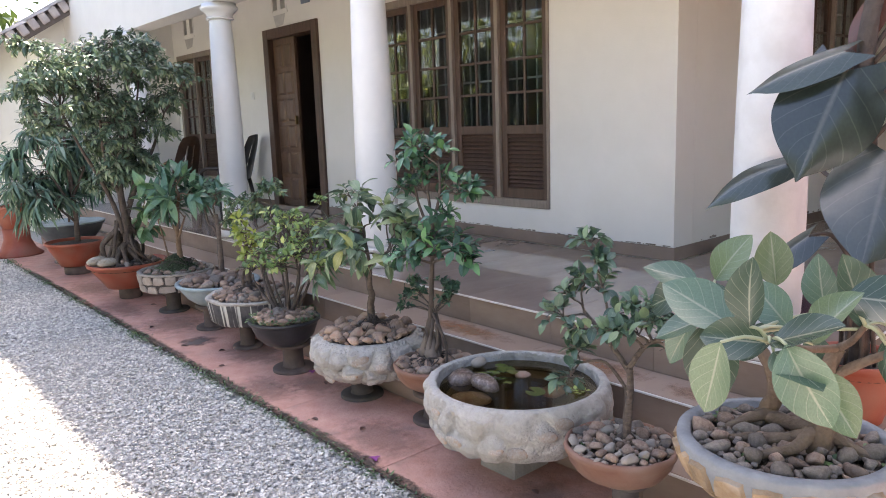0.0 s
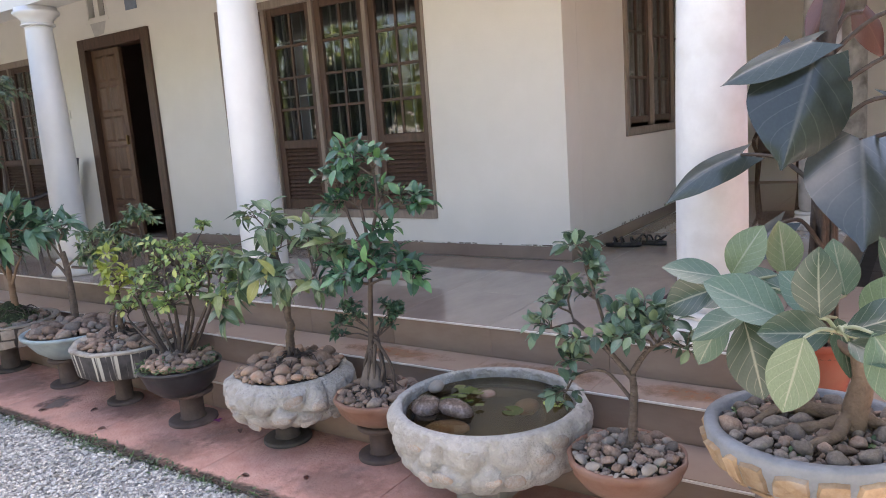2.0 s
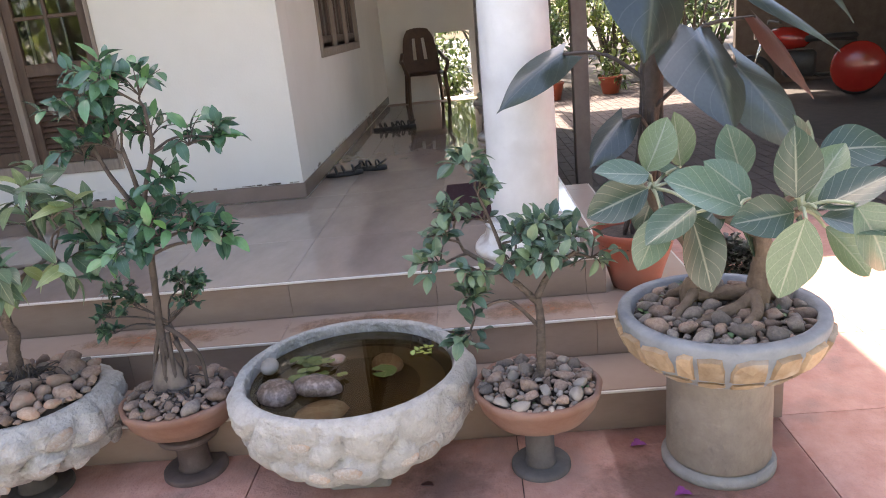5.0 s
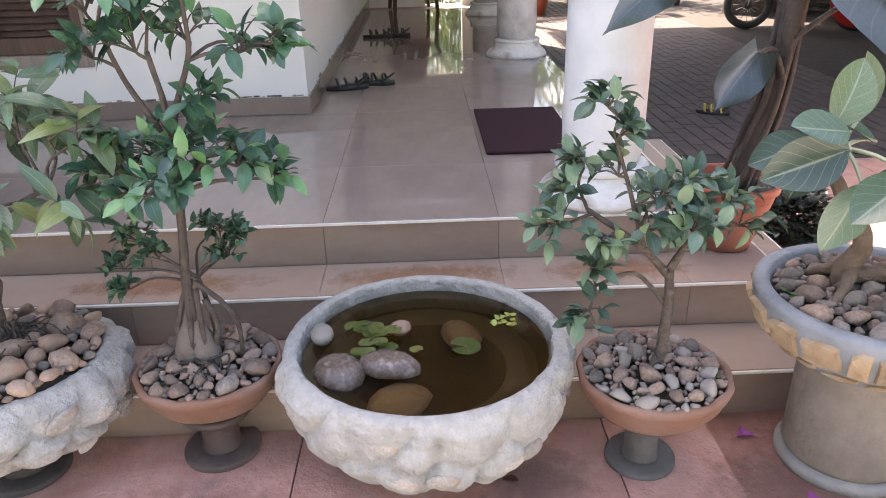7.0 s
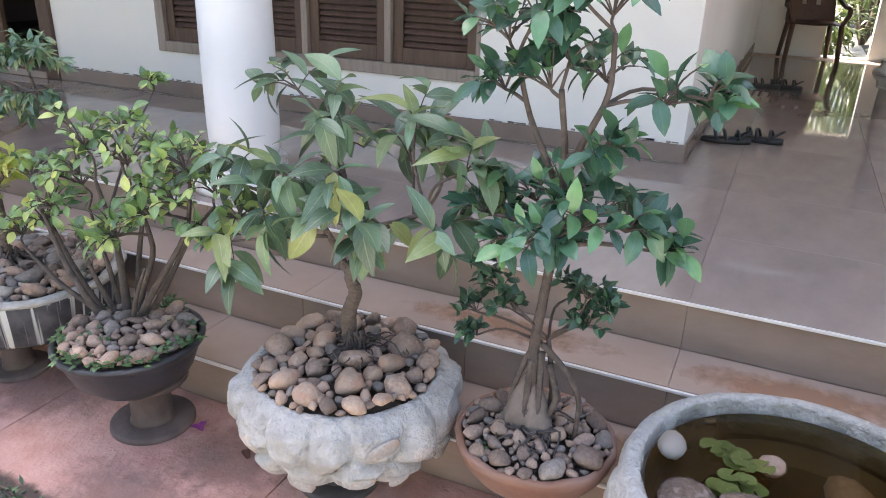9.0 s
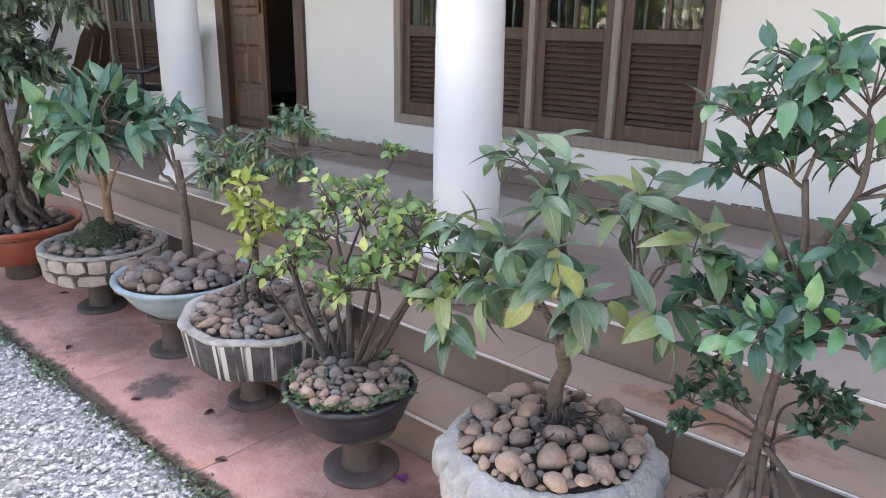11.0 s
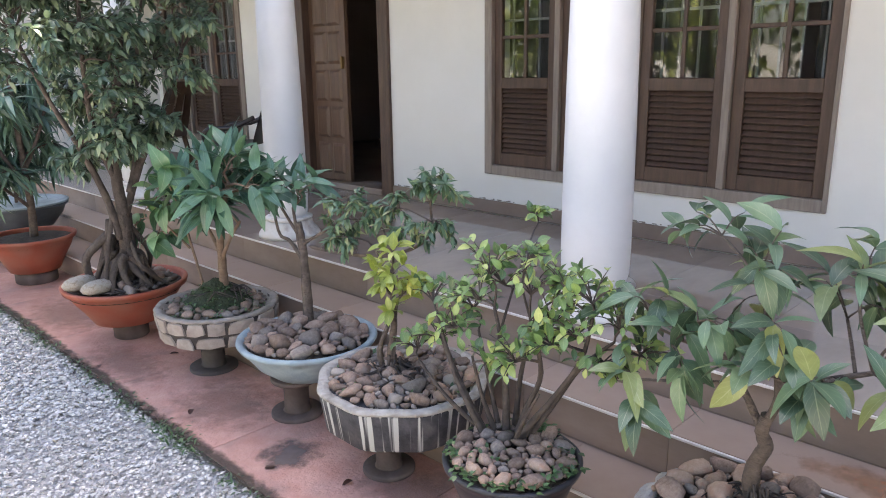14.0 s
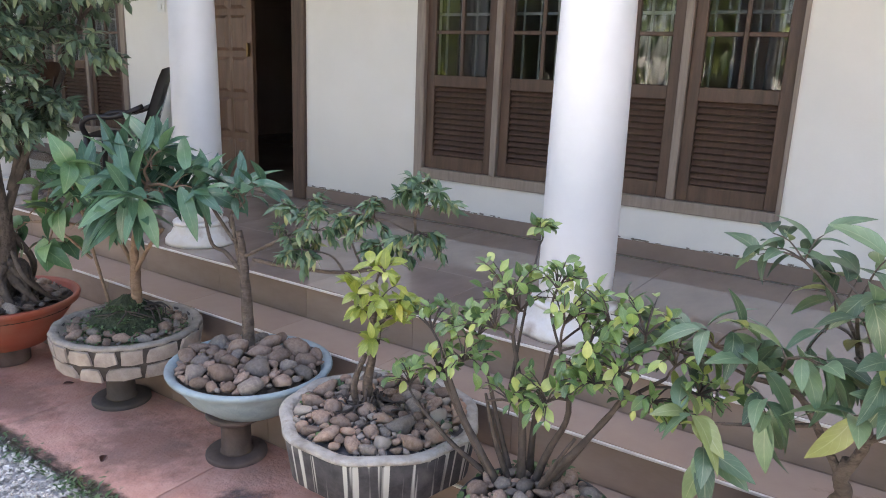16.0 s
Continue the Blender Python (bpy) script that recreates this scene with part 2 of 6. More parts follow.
MAT_ = mat("maroon_doormat", (0.045, 0.010, 0.016), (0.065, 0.016, 0.024), 0.95, 120, 1.0, 400)
RUBBER = mat("black_rubber", (0.016, 0.015, 0.015), (0.03, 0.028, 0.027), 0.6, 20)
CHAIRPL = mat("black_moulded_plastic", (0.018, 0.014, 0.013), (0.03, 0.024, 0.022), 0.3, 12)
CANE = mat("dark_cane", (0.07, 0.035, 0.02), (0.11, 0.06, 0.035), 0.5, 16)
ROOFTILE = mat("weathered_roof_tile", (0.34, 0.28, 0.26), (0.48, 0.43, 0.41), 0.8, 6, 0.4, 30)
FASCIA_AND_SHADE = mat("dark_fascia_and_shade", (0.10, 0.075, 0.065), (0.15, 0.12, 0.1), 0.7, 8)
# room dimness put into the wall colour, for the view through the door
INTERIOR_DIM = mat("dimmed_interior_paint", (0.28, 0.22, 0.19), (0.33, 0.26, 0.23), 0.8, 2)
CHROME = mat("chrome", (0.5, 0.5, 0.5), (0.6, 0.6, 0.6), 0.2, 5, metal=1.0)
BRASS = mat("dull_brass", (0.16, 0.10, 0.04), (0.2, 0.13, 0.05), 0.4, 9, metal=0.8)
REDPAINT = mat("red_bike_paint", (0.35, 0.02, 0.015), (0.4, 0.03, 0.02), 0.25, 5, coat=0.5)
WHITEPL = mat("white_plastic", (0.7, 0.7, 0.68), (0.75, 0.75, 0.72), 0.4, 5)
# curtain cloth near black: the unlit room behind the panes, put into its colour
CLOTH_DIM = mat("dimmed_curtain", (0.035, 0.034, 0.034), (0.06, 0.058, 0.056), 0.9, 3, stretch=(1, 12, 0.3))

L_FIG = leaf_mat("fig_leaf", (0.050, 0.088, 0.058), (0.125, 0.195, 0.128), (0.165, 0.215, 0.10), 0.46, 0.30, each=True)
L_PHILO = leaf_mat("philodendron_leaf", (0.030, 0.042, 0.036), (0.052, 0.070, 0.060), (0.045, 0.055, 0.046), 0.24, 0.24, each=True)
L_PHILO_RED = leaf_mat("dry_red_leaf", (0.08, 0.03, 0.02), (0.12, 0.045, 0.03), (0.1, 0.04, 0.03), 0.1, 0.4, each=True)
L_PHILO.node_tree.nodes["Principled BSDF"].inputs["Coat Weight"].default_value = 0.6
L_PHILO.node_tree.nodes["Principled BSDF"].inputs["Coat Roughness"].default_value = 0.3
L_SMALL = leaf_mat("small_round_leaf", (0.042, 0.088, 0.054), (0.105, 0.182, 0.115), (0.205, 0.28, 0.14), 0.22)
L_FICUS = leaf_mat("glossy_ficus_leaf", (0.032, 0.086, 0.050), (0.068, 0.158, 0.090), (0.135, 0.295, 0.11), 0.12, 0.3)
L_DARKFICUS = leaf_mat("dark_ficus_leaf", (0.026, 0.069, 0.039), (0.050, 0.117, 0.064), (0.085, 0.165, 0.072), 0.12, 0.35)
L_OVAL = leaf_mat("oval_leaf", (0.062, 0.115, 0.066), (0.15, 0.245, 0.132), (0.285, 0.30, 0.085), 0.32)
L_YELLOW = leaf_mat("yellow_green_leaf", (0.07, 0.15, 0.056), (0.22, 0.34, 0.10), (0.46, 0.50, 0.15), 0.2, 0.4)
L_LIME = leaf_mat("lime_leaf", (0.22, 0.30, 0.05), (0.36, 0.42, 0.08), (0.46, 0.46, 0.12), 0.2, 0.4)
L_PEEPAL = leaf_mat("broad_green_leaf", (0.058, 0.135, 0.070), (0.108, 0.221, 0.096), (0.251, 0.393, 0.144), 0.3)
L_CURL = leaf_mat("curly_leaf", (0.042, 0.101, 0.051), (0.107, 0.189, 0.088), (0.261, 0.273, 0.110), 0.2)
L_MANGO = leaf_mat("long_blue_green_leaf", (0.05, 0.13, 0.08), (0.09, 0.195, 0.118), (0.147, 0.265, 0.125), 0.30, 0.38)
L_WEEP = leaf_mat("weeping_ficus_leaf", (0.054, 0.104, 0.063), (0.125, 0.195, 0.115), (0.235, 0.285, 0.15), 0.15, 0.4)
L_LONG = leaf_mat("narrow_leaf", (0.055, 0.122, 0.086), (0.106, 0.202, 0.133), (0.16, 0.265, 0.15), 0.18, 0.4)
L_COLEUS = leaf_mat("dark_bedding_leaf", (0.035, 0.030, 0.030), (0.06, 0.075, 0.045), (0.09, 0.08, 0.06), 0.1)
L_GARDEN = leaf_mat("garden_leaf", (0.043, 0.085, 0.021), (0.102, 0.162, 0.038), (0.204, 0.238, 0.068), 0.1, 0.5)
L_HEDGE = leaf_mat("sunlit_tree_leaf", (0.105, 0.165, 0.030), (0.240, 0.300, 0.060), (0.450, 0.480, 0.120), 0.1, 0.5)
L_LILY = leaf_mat("lily_pad", (0.080, 0.112, 0.024), (0.120, 0.152, 0.040), (0.176, 0.176, 0.048), 0.25, 0.3, each=True)
L_WEED = leaf_mat("weed_leaf", (0.05, 0.11, 0.04), (0.09, 0.17, 0.06), (0.12, 0.2, 0.07), 0.1, 0.5)
L_FLOWER = leaf_mat("red_flower", (0.4, 0.02, 0.02), (0.5, 0.04, 0.03), (0.6, 0.08, 0.06), 0.0, 0.5)


def water_mat():
    m = bpy.data.materials.new("murky_water")
    m.use_nodes = True
    n = m.node_tree.nodes
    p = n["Principled BSDF"]
    p.inputs["Base Color"].default_value = (0.42, 0.34, 0.18, 1)
    p.inputs["Roughness"].default_value, p.inputs["Transmission Weight"].default_value, p.inputs["IOR"].default_value = 0.02, 1.0, 1.33
    return m


WATER = water_mat()

# ---- builders ----


def mesh_of(name, verts, faces, material, smooth=True, uv=None):
    me = bpy.data.meshes.new(name)
    me.from_pydata([tuple(v) for v in verts], [], faces)
    if uv is not None:
        lay = me.uv_layers.new(name="UVMap")
        idx = np.empty(len(me.loops), int)
        me.loops.foreach_get("vertex_index", idx)
        lay.data.foreach_set("uv", np.asarray(uv, float)[idx].ravel())
    if smooth:
        me.polygons.foreach_set("use_smooth", [True] * len(me.polygons))
    me.materials.append(material)
    me.update()
    return me


def part(name, data, material, parent=None, label="", smooth=True, at=None):
    """One mesh object, from (verts, faces[, uv]) or a ready mesh, under its thing."""
    me = data if isinstance(data, bpy.types.Mesh) else mesh_of(name, data[0], data[1], material, smooth, data[2] if len(data) > 2 else None)
    ob = new(name, me)
    if parent:
        ob.parent = parent
    if at is not None:
        ob.matrix_basis = at
    return tagged(ob, label)


def thing(name, place, label, category, group="", kind=""):
    ob = new(name)
    ob.empty_display_size = 0.05
    ob.location = place
    return tagged(ob, label, category, group, kind)


def box(x0, x1, y0, y1, z0, z1, b=0.0):
    """A box, its edges chamfered by b."""
    bm = bmesh.new()
    bmesh.ops.create_cube(bm, size=1)
    for v in bm.verts:
        v.co = Vector(((x0 + x1) / 2 + v.co.x * (x1 - x0), (y0 + y1) / 2 + v.co.y * (y1 - y0), (z0 + z1) / 2 + v.co.z * (z1 - z0)))
    if b:
        bmesh.ops.bevel(bm, geom=bm.edges[:], offset=b, segments=1, affect="EDGES")
    bm.verts.index_update()
    out = [v.co.copy() for v in bm.verts], [[v.index for v in f.verts] for f in bm.faces]
    bm.free()
    return out


def join(*pieces):
    verts, faces = [], []
    for p in pieces:
        k = len(verts)
        verts += list(p[0])
        faces += [[i + k for i in f] for f in p[1]]
    return verts, faces


def lathe(profile, n=48, off=None, squash=1.0):
    """A turned shape; off(angle, share along profile, radius) moves the skin outwards."""
    verts, faces, uv = [], [], []
    m = len(profile)
    for j, (r, z) in enumerate(profile):
        for i in range(n):
            a = 2 * math.pi * i / n
            d = off(a, r, z) if off else 0
            verts.append(((r + d) * math.cos(a), (r + d) * math.sin(a) * squash, z))
            uv.append((i / n, j / (m - 1)))
    for j in range(m - 1):
        for i in range(n):
            k = (i + 1) % n
            faces.append((j * n + i, j * n + k, (j + 1) * n + k, (j + 1) * n + i))
    faces.append(tuple(range(n))[::-1])
    faces.append(tuple(range((m - 1) * n, m * n)))
    return verts, faces, uv


def tube(pts, r0, r1, n=7, knob=0.0, rnd=random):
    """A tapered limb along a path."""
    pts = [Vector(p) for p in pts]
    verts, faces = [], []
    m = len(pts)
    for j, p in enumerate(pts):
        d = (pts[min(j + 1, m - 1)] - pts[max(j - 1, 0)]).normalized()
        s = d.cross(Vector((0.31, 0.87, 0.2))).normalized()
        u = d.cross(s)
        r = r0 + (r1 - r0) * j / max(1, m - 1)
        for i in range(n):
            a = 2 * math.pi * i / n
            rr = r * (1 + knob * rnd.uniform(-1, 1))
            verts.append(p + s * (rr * math.cos(a)) + u * (rr * math.sin(a)))
    for j in range(m - 1):
        for i in range(n):
            k = (i + 1) % n
            faces.append((j * n + i, j * n + k, (j + 1) * n + k, (j + 1) * n + i))
    faces.append(tuple(range(n))[::-1])
    faces.append(tuple(range((m - 1) * n, m * n)))
    return verts, faces


def spline(pts, k=4):
    """Points along a smooth curve through pts."""
    pts = [Vector(p) for p in pts]
    if len(pts) < 3:
        return [pts[0].lerp(pts[1], i / k) for i in range(k + 1)]
    out = []
    for i in range(len(pts) - 1):
        p0, p1, p2, p3 = pts[max(i - 1, 0)], pts[i], pts[i + 1], pts[min(i + 2, len(pts) - 1)]
        for s in range(k):
            t = s / k
            out.append(0.5 * ((2 * p1) + (p2 - p0) * t + (2 * p0 - 5 * p1 + 4 * p2 - p3) * t * t + (3 * p1 - p0 - 3 * p2 + p3) * t ** 3))
    out.append(pts[-1])
    return out


def leaf(pos, way, up, length, width, droop=0.3, fold=0.25, heart=0.0, segs=5, peak=0.42, wave=0.0):
    """One leaf blade: two halves folded along the midrib, bending over along its length."""
    way = Vector(way).normalized()
    side = way.cross(Vector(up))
    side = side.normalized() if side.length > 1e-4 else way.orthogonal().normalized()
    nrm = side.cross(way).normalized()
    verts, uv = [], []
    for j in range(segs + 1):
        v = j / segs
        w = math.sin(math.pi * v ** (math.log(0.5) / math.log(peak))) ** 0.8 if 0 < v < 1 else 0.0
        if heart and v < 0.25:
            w = max(w, 0.8 * (v / 0.25) ** 0.5 if v else 0.35)
        w = max(w, 0.04) * width / 2
        c = Vector(pos) + way * (length * v) - nrm * (droop * length * v * v)
        back = way * (-heart * length * 0.28 * (1 - v / 0.25)) if heart and v < 0.25 else Vector()
        rip = wave * width * math.sin(v * 14)
        verts += [c + side * w + nrm * (fold * w + rip) + back, c, c - side * w + nrm * (fold * w - rip) + back]
        uv += [(1, v), (0, v), (-1, v)]
    faces = []
    for j in range(segs):
        a = 3 * j
        faces += [(a, a + 1, a + 4, a + 3), (a + 1, a + 2, a + 5, a + 4)]
    return verts, faces, uv


def broad_leaf(pos, way, up, length, width, droop=0.3, cup=0.2, heart=0.0, peak=0.45, pucker=0.02, twist=0.0, segs=12):
    """A large blade: seven columns across, cupped, puckered between its side veins; heart draws two lobes back past the stalk."""
    way = Vector(way).normalized()
    side = way.cross(Vector(up))
    side = side.normalized() if side.length > 1e-4 else way.orthogonal().normalized()
    nrm = side.cross(way).normalized()
    verts, faces, uv = [], [], []
    for j in range(segs + 1):
        v = j / segs
        w = math.sin(math.pi * v ** (math.log(0.5) / math.log(peak))) ** 0.75 if 0 < v < 1 else 0.0
        if heart:
            w = max(w, (0.62 + 1.3 * v) if v < 0.29 else w) * (1 - v ** 9)
        w = max(w, 0.015) * width / 2
        turn = twist * v
        sd, nr = side * math.cos(turn) + nrm * math.sin(turn), nrm * math.cos(turn) - side * math.sin(turn)
        c = Vector(pos) + way * (length * v * (1 - .12 * droop * v)) - nrm * (droop * length * v * v)
        for i in range(-3, 4):
            q = i / 3
            a = abs(q)
            lobe = way * (-heart * length * .30 * a ** 1.2 * max(0, 1 - v / .42) ** 1.4)
            rise = cup * w * a ** 1.4 + pucker * width * a * (1.15 - a) * math.sin(38 * (v - .35 * a)) + pucker * .8 * width * a * a * math.sin(9 * v + 2 * q)
            verts.append(c + sd * (w * q) + nr * rise + lobe)
            uv.append((q, v))
    for j in range(segs):
        for i in range(6):
            a = 7 * j + i
            faces.append((a, a + 1, a + 8, a + 7))
    return verts, faces, uv


def join_uv(pieces):
    verts, faces, uv = [], [], []
    for v, f, u in pieces:
        k = len(verts)
        verts += v
        uv += u
        faces += [tuple(i + k for i in q) for q in f]
    return verts, faces, uv


def ball(rnd, dirs_up=0.0):
    while True:
        v = Vector((rnd.uniform(-1, 1), rnd.uniform(-1, 1), rnd.uniform(-1, 1)))
        if 0.1 < v.length < 1:
            v.normalize()
            v.z = v.z * (1 - dirs_up) + dirs_up * abs(v.z)
            return v


def plant(name, base, stems, clumps, label, category, bark, leafm, size, ratio, per, seed, droop=0.35, fold=0.25, twig=0.0035, reach=1.0, hang=0.0, rosette=0, heart=0.0, peak=0.42, segs=5, subs=6, group="", bend=0.0, into=None, spread=1.0):
    """A small tree: stems, a twig from the nearest stem to each clump, shoots in the clump, and leaves along the shoots.
    All places are in the world; the thing stands at base."""
    rnd = random.Random(seed)
    t = into or thing(name, base, label, category, group)
    o = Vector(t.location)
    nodes = []
    for pts, r0, r1 in stems:
        sp = spline([Vector(p) - o for p in pts], 5)
        low = Vector(pts[-1]).z < Vector(pts[0]).z - 0.02
        part("limb" if into else "root" if low else "limb" if nodes else "trunk", tube(sp, r0, r1, 9, 0.09, rnd), bark, t)
        nodes += [(p, r0 + (r1 - r0) * i / len(sp)) for i, p in enumerate(sp) if i > len(sp) * 0.35]
    twigs, blades = [], []
    for cl in clumps:
        c = Vector(cl[:3]) - o
        rad = cl[3] * spread
        near = min(nodes, key=lambda q: (q[0] - c).length + 1.2 * max(0, q[0].z - c.z + 0.02))
        a = near[0]
        midp = a.lerp(c, 0.5) + Vector((rnd.uniform(-.2, .2), rnd.uniform(-.2, .2), 0.10)) * (c - a).length
        path = spline([a, midp, c], 4)
        twigs.append(tube(path, min(near[1] * 0.7, twig * 2.2), twig, 5, 0.05, rnd))
        ax = (c - a).normalized()
        for s in range(subs):
            d = (ball(rnd, 0.45) * 1.0 + ax * 0.5 + Vector((0, 0, -hang))).normalized()
            ln = rad * rnd.uniform(0.55, 1.05)
            tip = c + d * ln + Vector((0, 0, -hang * rad * 0.4))
            mid2 = c.lerp(tip, 0.5) + Vector((0, 0, rad * 0.12))
            sp = spline([c, mid2, tip], 3)
            twigs.append(tube(sp, twig * 0.8, twig * 0.35, 4))
            cnt = max(2, round(per / subs))
            for q in range(cnt):
                last = q >= cnt - max(1, rosette)
                f = 1.0 if last and rosette else rnd.uniform(0.3, 1.0)
                i = min(len(sp) - 2, int(f * (len(sp) - 1)))
                p = sp[i].lerp(sp[i + 1], f * (len(sp) - 1) - i)
                ang = 2.4 * q + rnd.uniform(-.5, .5)
                e1 = d.orthogonal().normalized()
                e2 = d.cross(e1)
                out = (e1 * math.cos(ang) + e2 * math.sin(ang)) * rnd.uniform(0.7, 1.2) + d * rnd.uniform(0.4, 0.9)
                out += Vector((0, 0, 0.15 - 1.6 * hang))
                L = size * rnd.uniform(0.65, 1.15)
                up = Vector((-0.25, -0.1, 1)) + ball(rnd) * 0.55
                blades.append(leaf(p, out, up, L, L * ratio * rnd.uniform(0.85, 1.15), droop * rnd.uniform(0.5, 1.6), fold, heart, segs, peak, bend))
    tagged(part("branchwork", join(*twigs), bark, t), kind="stuff")
    part("foliage", join_uv(blades), leafm, t)
    return t


PEBBLES = []
for q in range(13):
    rnd = random.Random(40 + q)
    cuts = [(ball(rnd), rnd.uniform(0.52, 0.84)) for _ in range(9 if q < 10 else 0)]
    bm = bmesh.new()
    bmesh.ops.create_icosphere(bm, subdivisions=2, radius=1)
    for v in bm.verts:
        p = v.co * (1 + 0.22 * noise.noise(v.co * 0.8 + Vector((q * 7.1, 0, 0))))
        for d, h in cuts:
            k = p.dot(d)
            if k > h:
                p -= d * (k - h) * 0.9
        v.co = Vector((p.x * (1.08 + 0.04 * (q % 5)), p.y * (0.78 + 0.03 * (q % 4)), p.z * (0.60 + 0.04 * (q % 3))))
    me = bpy.data.meshes.new("pebble")
    bm.to_mesh(me)
    bm.free()
    me.polygons.foreach_set("use_smooth", [True] * len(me.polygons))
    PEBBLES.append(me)


def pebble_mesh(q, material, cache={}):
    key = (q, material.name)
    if key not in cache:
        me = PEBBLES[q].copy()
        me.materials.append(material)
        cache[key] = me
    return cache[key]


def pebbles(parent, r, z, n, seed, mats, big=0.036, keep=0.0, skip=()):
    """River stones packed on the soil, the large ones first, small ones filling the gaps and lying higher."""
    rnd = random.Random(seed)
    laid = list(skip)
    count = 0
    for size, share, gap in ((1.0, .22, .9), (.74, .32, .8), (.52, .30, .74), (.34, .5, .66)):
        for _ in range(int(n * 60 * share)):
            s = big * size * rnd.uniform(0.8, 1.2)
            a, d = rnd.uniform(0, 6.283), (r - s * 0.55) * math.sqrt(rnd.random())
            x, y = d * math.cos(a), d * math.sin(a)
            if d < keep or any((x - X) ** 2 + (y - Y) ** 2 < (gap * (s + S)) ** 2 for X, Y, S in laid):
                continue
            laid.append((x, y, s))
            m = rnd.choice(mats)
            part("pebble", pebble_mesh(rnd.randrange(10), m), m, parent,
                 at=pose(x, y, z + s * 0.22 + 0.022 * (1 - (d / r) ** 2) + rnd.uniform(0, .006), rnd.uniform(-22, 22), rnd.uniform(-22, 22), rnd.uniform(0, 360)) @ Matrix.Diagonal((s, s, s, 1)))
            count += 1
            if count > n * 2.6:
                return


def weeds(parent, r, z, n, seed, size=0.02, inner=0.7):
    rnd = random.Random(seed)
    bl = []
    for _ in range(n):
        a, d = rnd.uniform(0, 6.283), r * rnd.uniform(inner, 1.0)
        for _ in range(9):
            p = Vector((d * math.cos(a) + rnd.uniform(-.025, .025), d * math.sin(a) + rnd.uniform(-.025, .025), z + rnd.uniform(0, .018)))
            bl.append(leaf(p, ball(rnd, .6), (0, 0, 1), size * rnd.uniform(.5, 1), size * .6, .3, .2, 0, 3))
    tagged(part("groundcover", join_uv(bl), L_WEED, parent), kind="stuff")

# ---- the house ----
WX, WY, FZ = 4.21, 2.73, 0.475
EDGE, END, FAR = 2.66, 1.20, 11.0
TOP = 3.3


def wall_grid(axis, at, thick, u0, u1, z0, z1, holes):
    """A wall along x or y with real openings; only its outer skin has faces."""
    us = sorted({u0, u1, *[h[0] for h in holes], *[h[1] for h in holes]})
    zs = sorted({z0, z1, *[h[2] for h in holes], *[h[3] for h in holes]})

    def solid(i, k):
        if not (0 <= i < len(us) - 1 and 0 <= k < len(zs) - 1):
            return False
        cu, cz = (us[i] + us[i + 1]) / 2, (zs[k] + zs[k + 1]) / 2
        return not any(h[0] < cu < h[1] and h[2] < cz < h[3] for h in holes)

    verts, faces = [], []

    def quad(*pts):
        k = len(verts)
        for u, w, z in pts:
            verts.append((at + w, u, z) if axis == "y" else (u, at + w, z))
        faces.append((k, k + 1, k + 2, k + 3))
    for i in range(len(us) - 1):
        for k in range(len(zs) - 1):
            if not solid(i, k):
                continue
            a, b, c, d, t = us[i], us[i + 1], zs[k], zs[k + 1], thick
            quad((a, 0, c), (b, 0, c), (b, 0, d), (a, 0, d))
            quad((a, t, c), (b, t, c), (b, t, d), (a, t, d))
            if not solid(i - 1, k):
                quad((a, 0, c), (a, t, c), (a, t, d), (a, 0, d))
            if not solid(i + 1, k):
                quad((b, 0, c), (b, t, c), (b, t, d), (b, 0, d))
            if not solid(i, k - 1):
                quad((a, 0, c), (b, 0, c), (b, t, c), (a, t, c))
            if not solid(i, k + 1):
                quad((a, 0, d), (b, 0, d), (b, t, d), (a, t, d))
    return verts, faces


WIN1, DOOR, WIN2, SWIN = (3.82, 6.0, 0.775, 2.54), (7.02, 8.16, FZ, 2.545), (9.14, 10.85, 0.76, 2.49), (5.36, 7.28, 1.27, 2.54)
VENTS = [(7.66, 7.76, 2.77, 2.98), (7.84, 7.94, 2.77, 2.98), (10.24, 10.34, 2.78, 2.98), (10.44, 10.54, 2.78, 2.98)]


def structure(name, data, material, label, category, smooth=False):
    return tagged(part(name, data, material, label=label, smooth=smooth), category=category, kind="structure")


structure("wall_west", wall_grid("y", WX, 0.23, WY, FAR, 0.0, TOP - .102, [WIN1, DOOR, WIN2, *VENTS]), WALL, "off-white painted house wall along the front verandah", "wall")
structure("wall_south", wall_grid("x", WY, 0.23, WX + 0.232, 9.57, 0.0, TOP - .102, [SWIN]), WALL, "off-white painted house wall along the side verandah", "wall")
structure("wall_inner", join(box(8.0, 8.2, WY + 0.24, FAR, 0.0, TOP - .102), box(WX + 0.24, 7.99, 6.6, 6.75, 0, TOP - .102), box(WX + 0.24, 7.99, FAR - 0.2, FAR - 0.01, 0, TOP - .102)), INTERIOR_DIM, "painted walls of the rooms inside, darkened in colour for the dimness", "wall")
structure("floor_inner", box(WX + 0.24, 8.0, WY + 0.24, FAR, 0.2, FZ - 0.002), RISER, "tiled floor of the dark rooms inside", "floor")
structure("ceiling_inner", box(WX + .2, 8.2, WY + .2, FAR + .1, TOP - .1, TOP), CEIL, "ceiling of the dark rooms inside", "ceiling")
structure("ceiling", join(box(2.995, WX - 0.002, 1.605, FAR - 0.01, 2.98, 3.06), box(WX, 9.41, 1.605, WY - 0.002, 2.98, 3.06)), CEIL, "white painted ceiling of the wraparound verandah", "ceiling")
structure("roof_slab", box(2.995, 9.7, 1.605, FAR - 0.01, TOP + 0.004, TOP + 0.14), CEIL, "pale concrete roof slab over house and verandah", "roof")
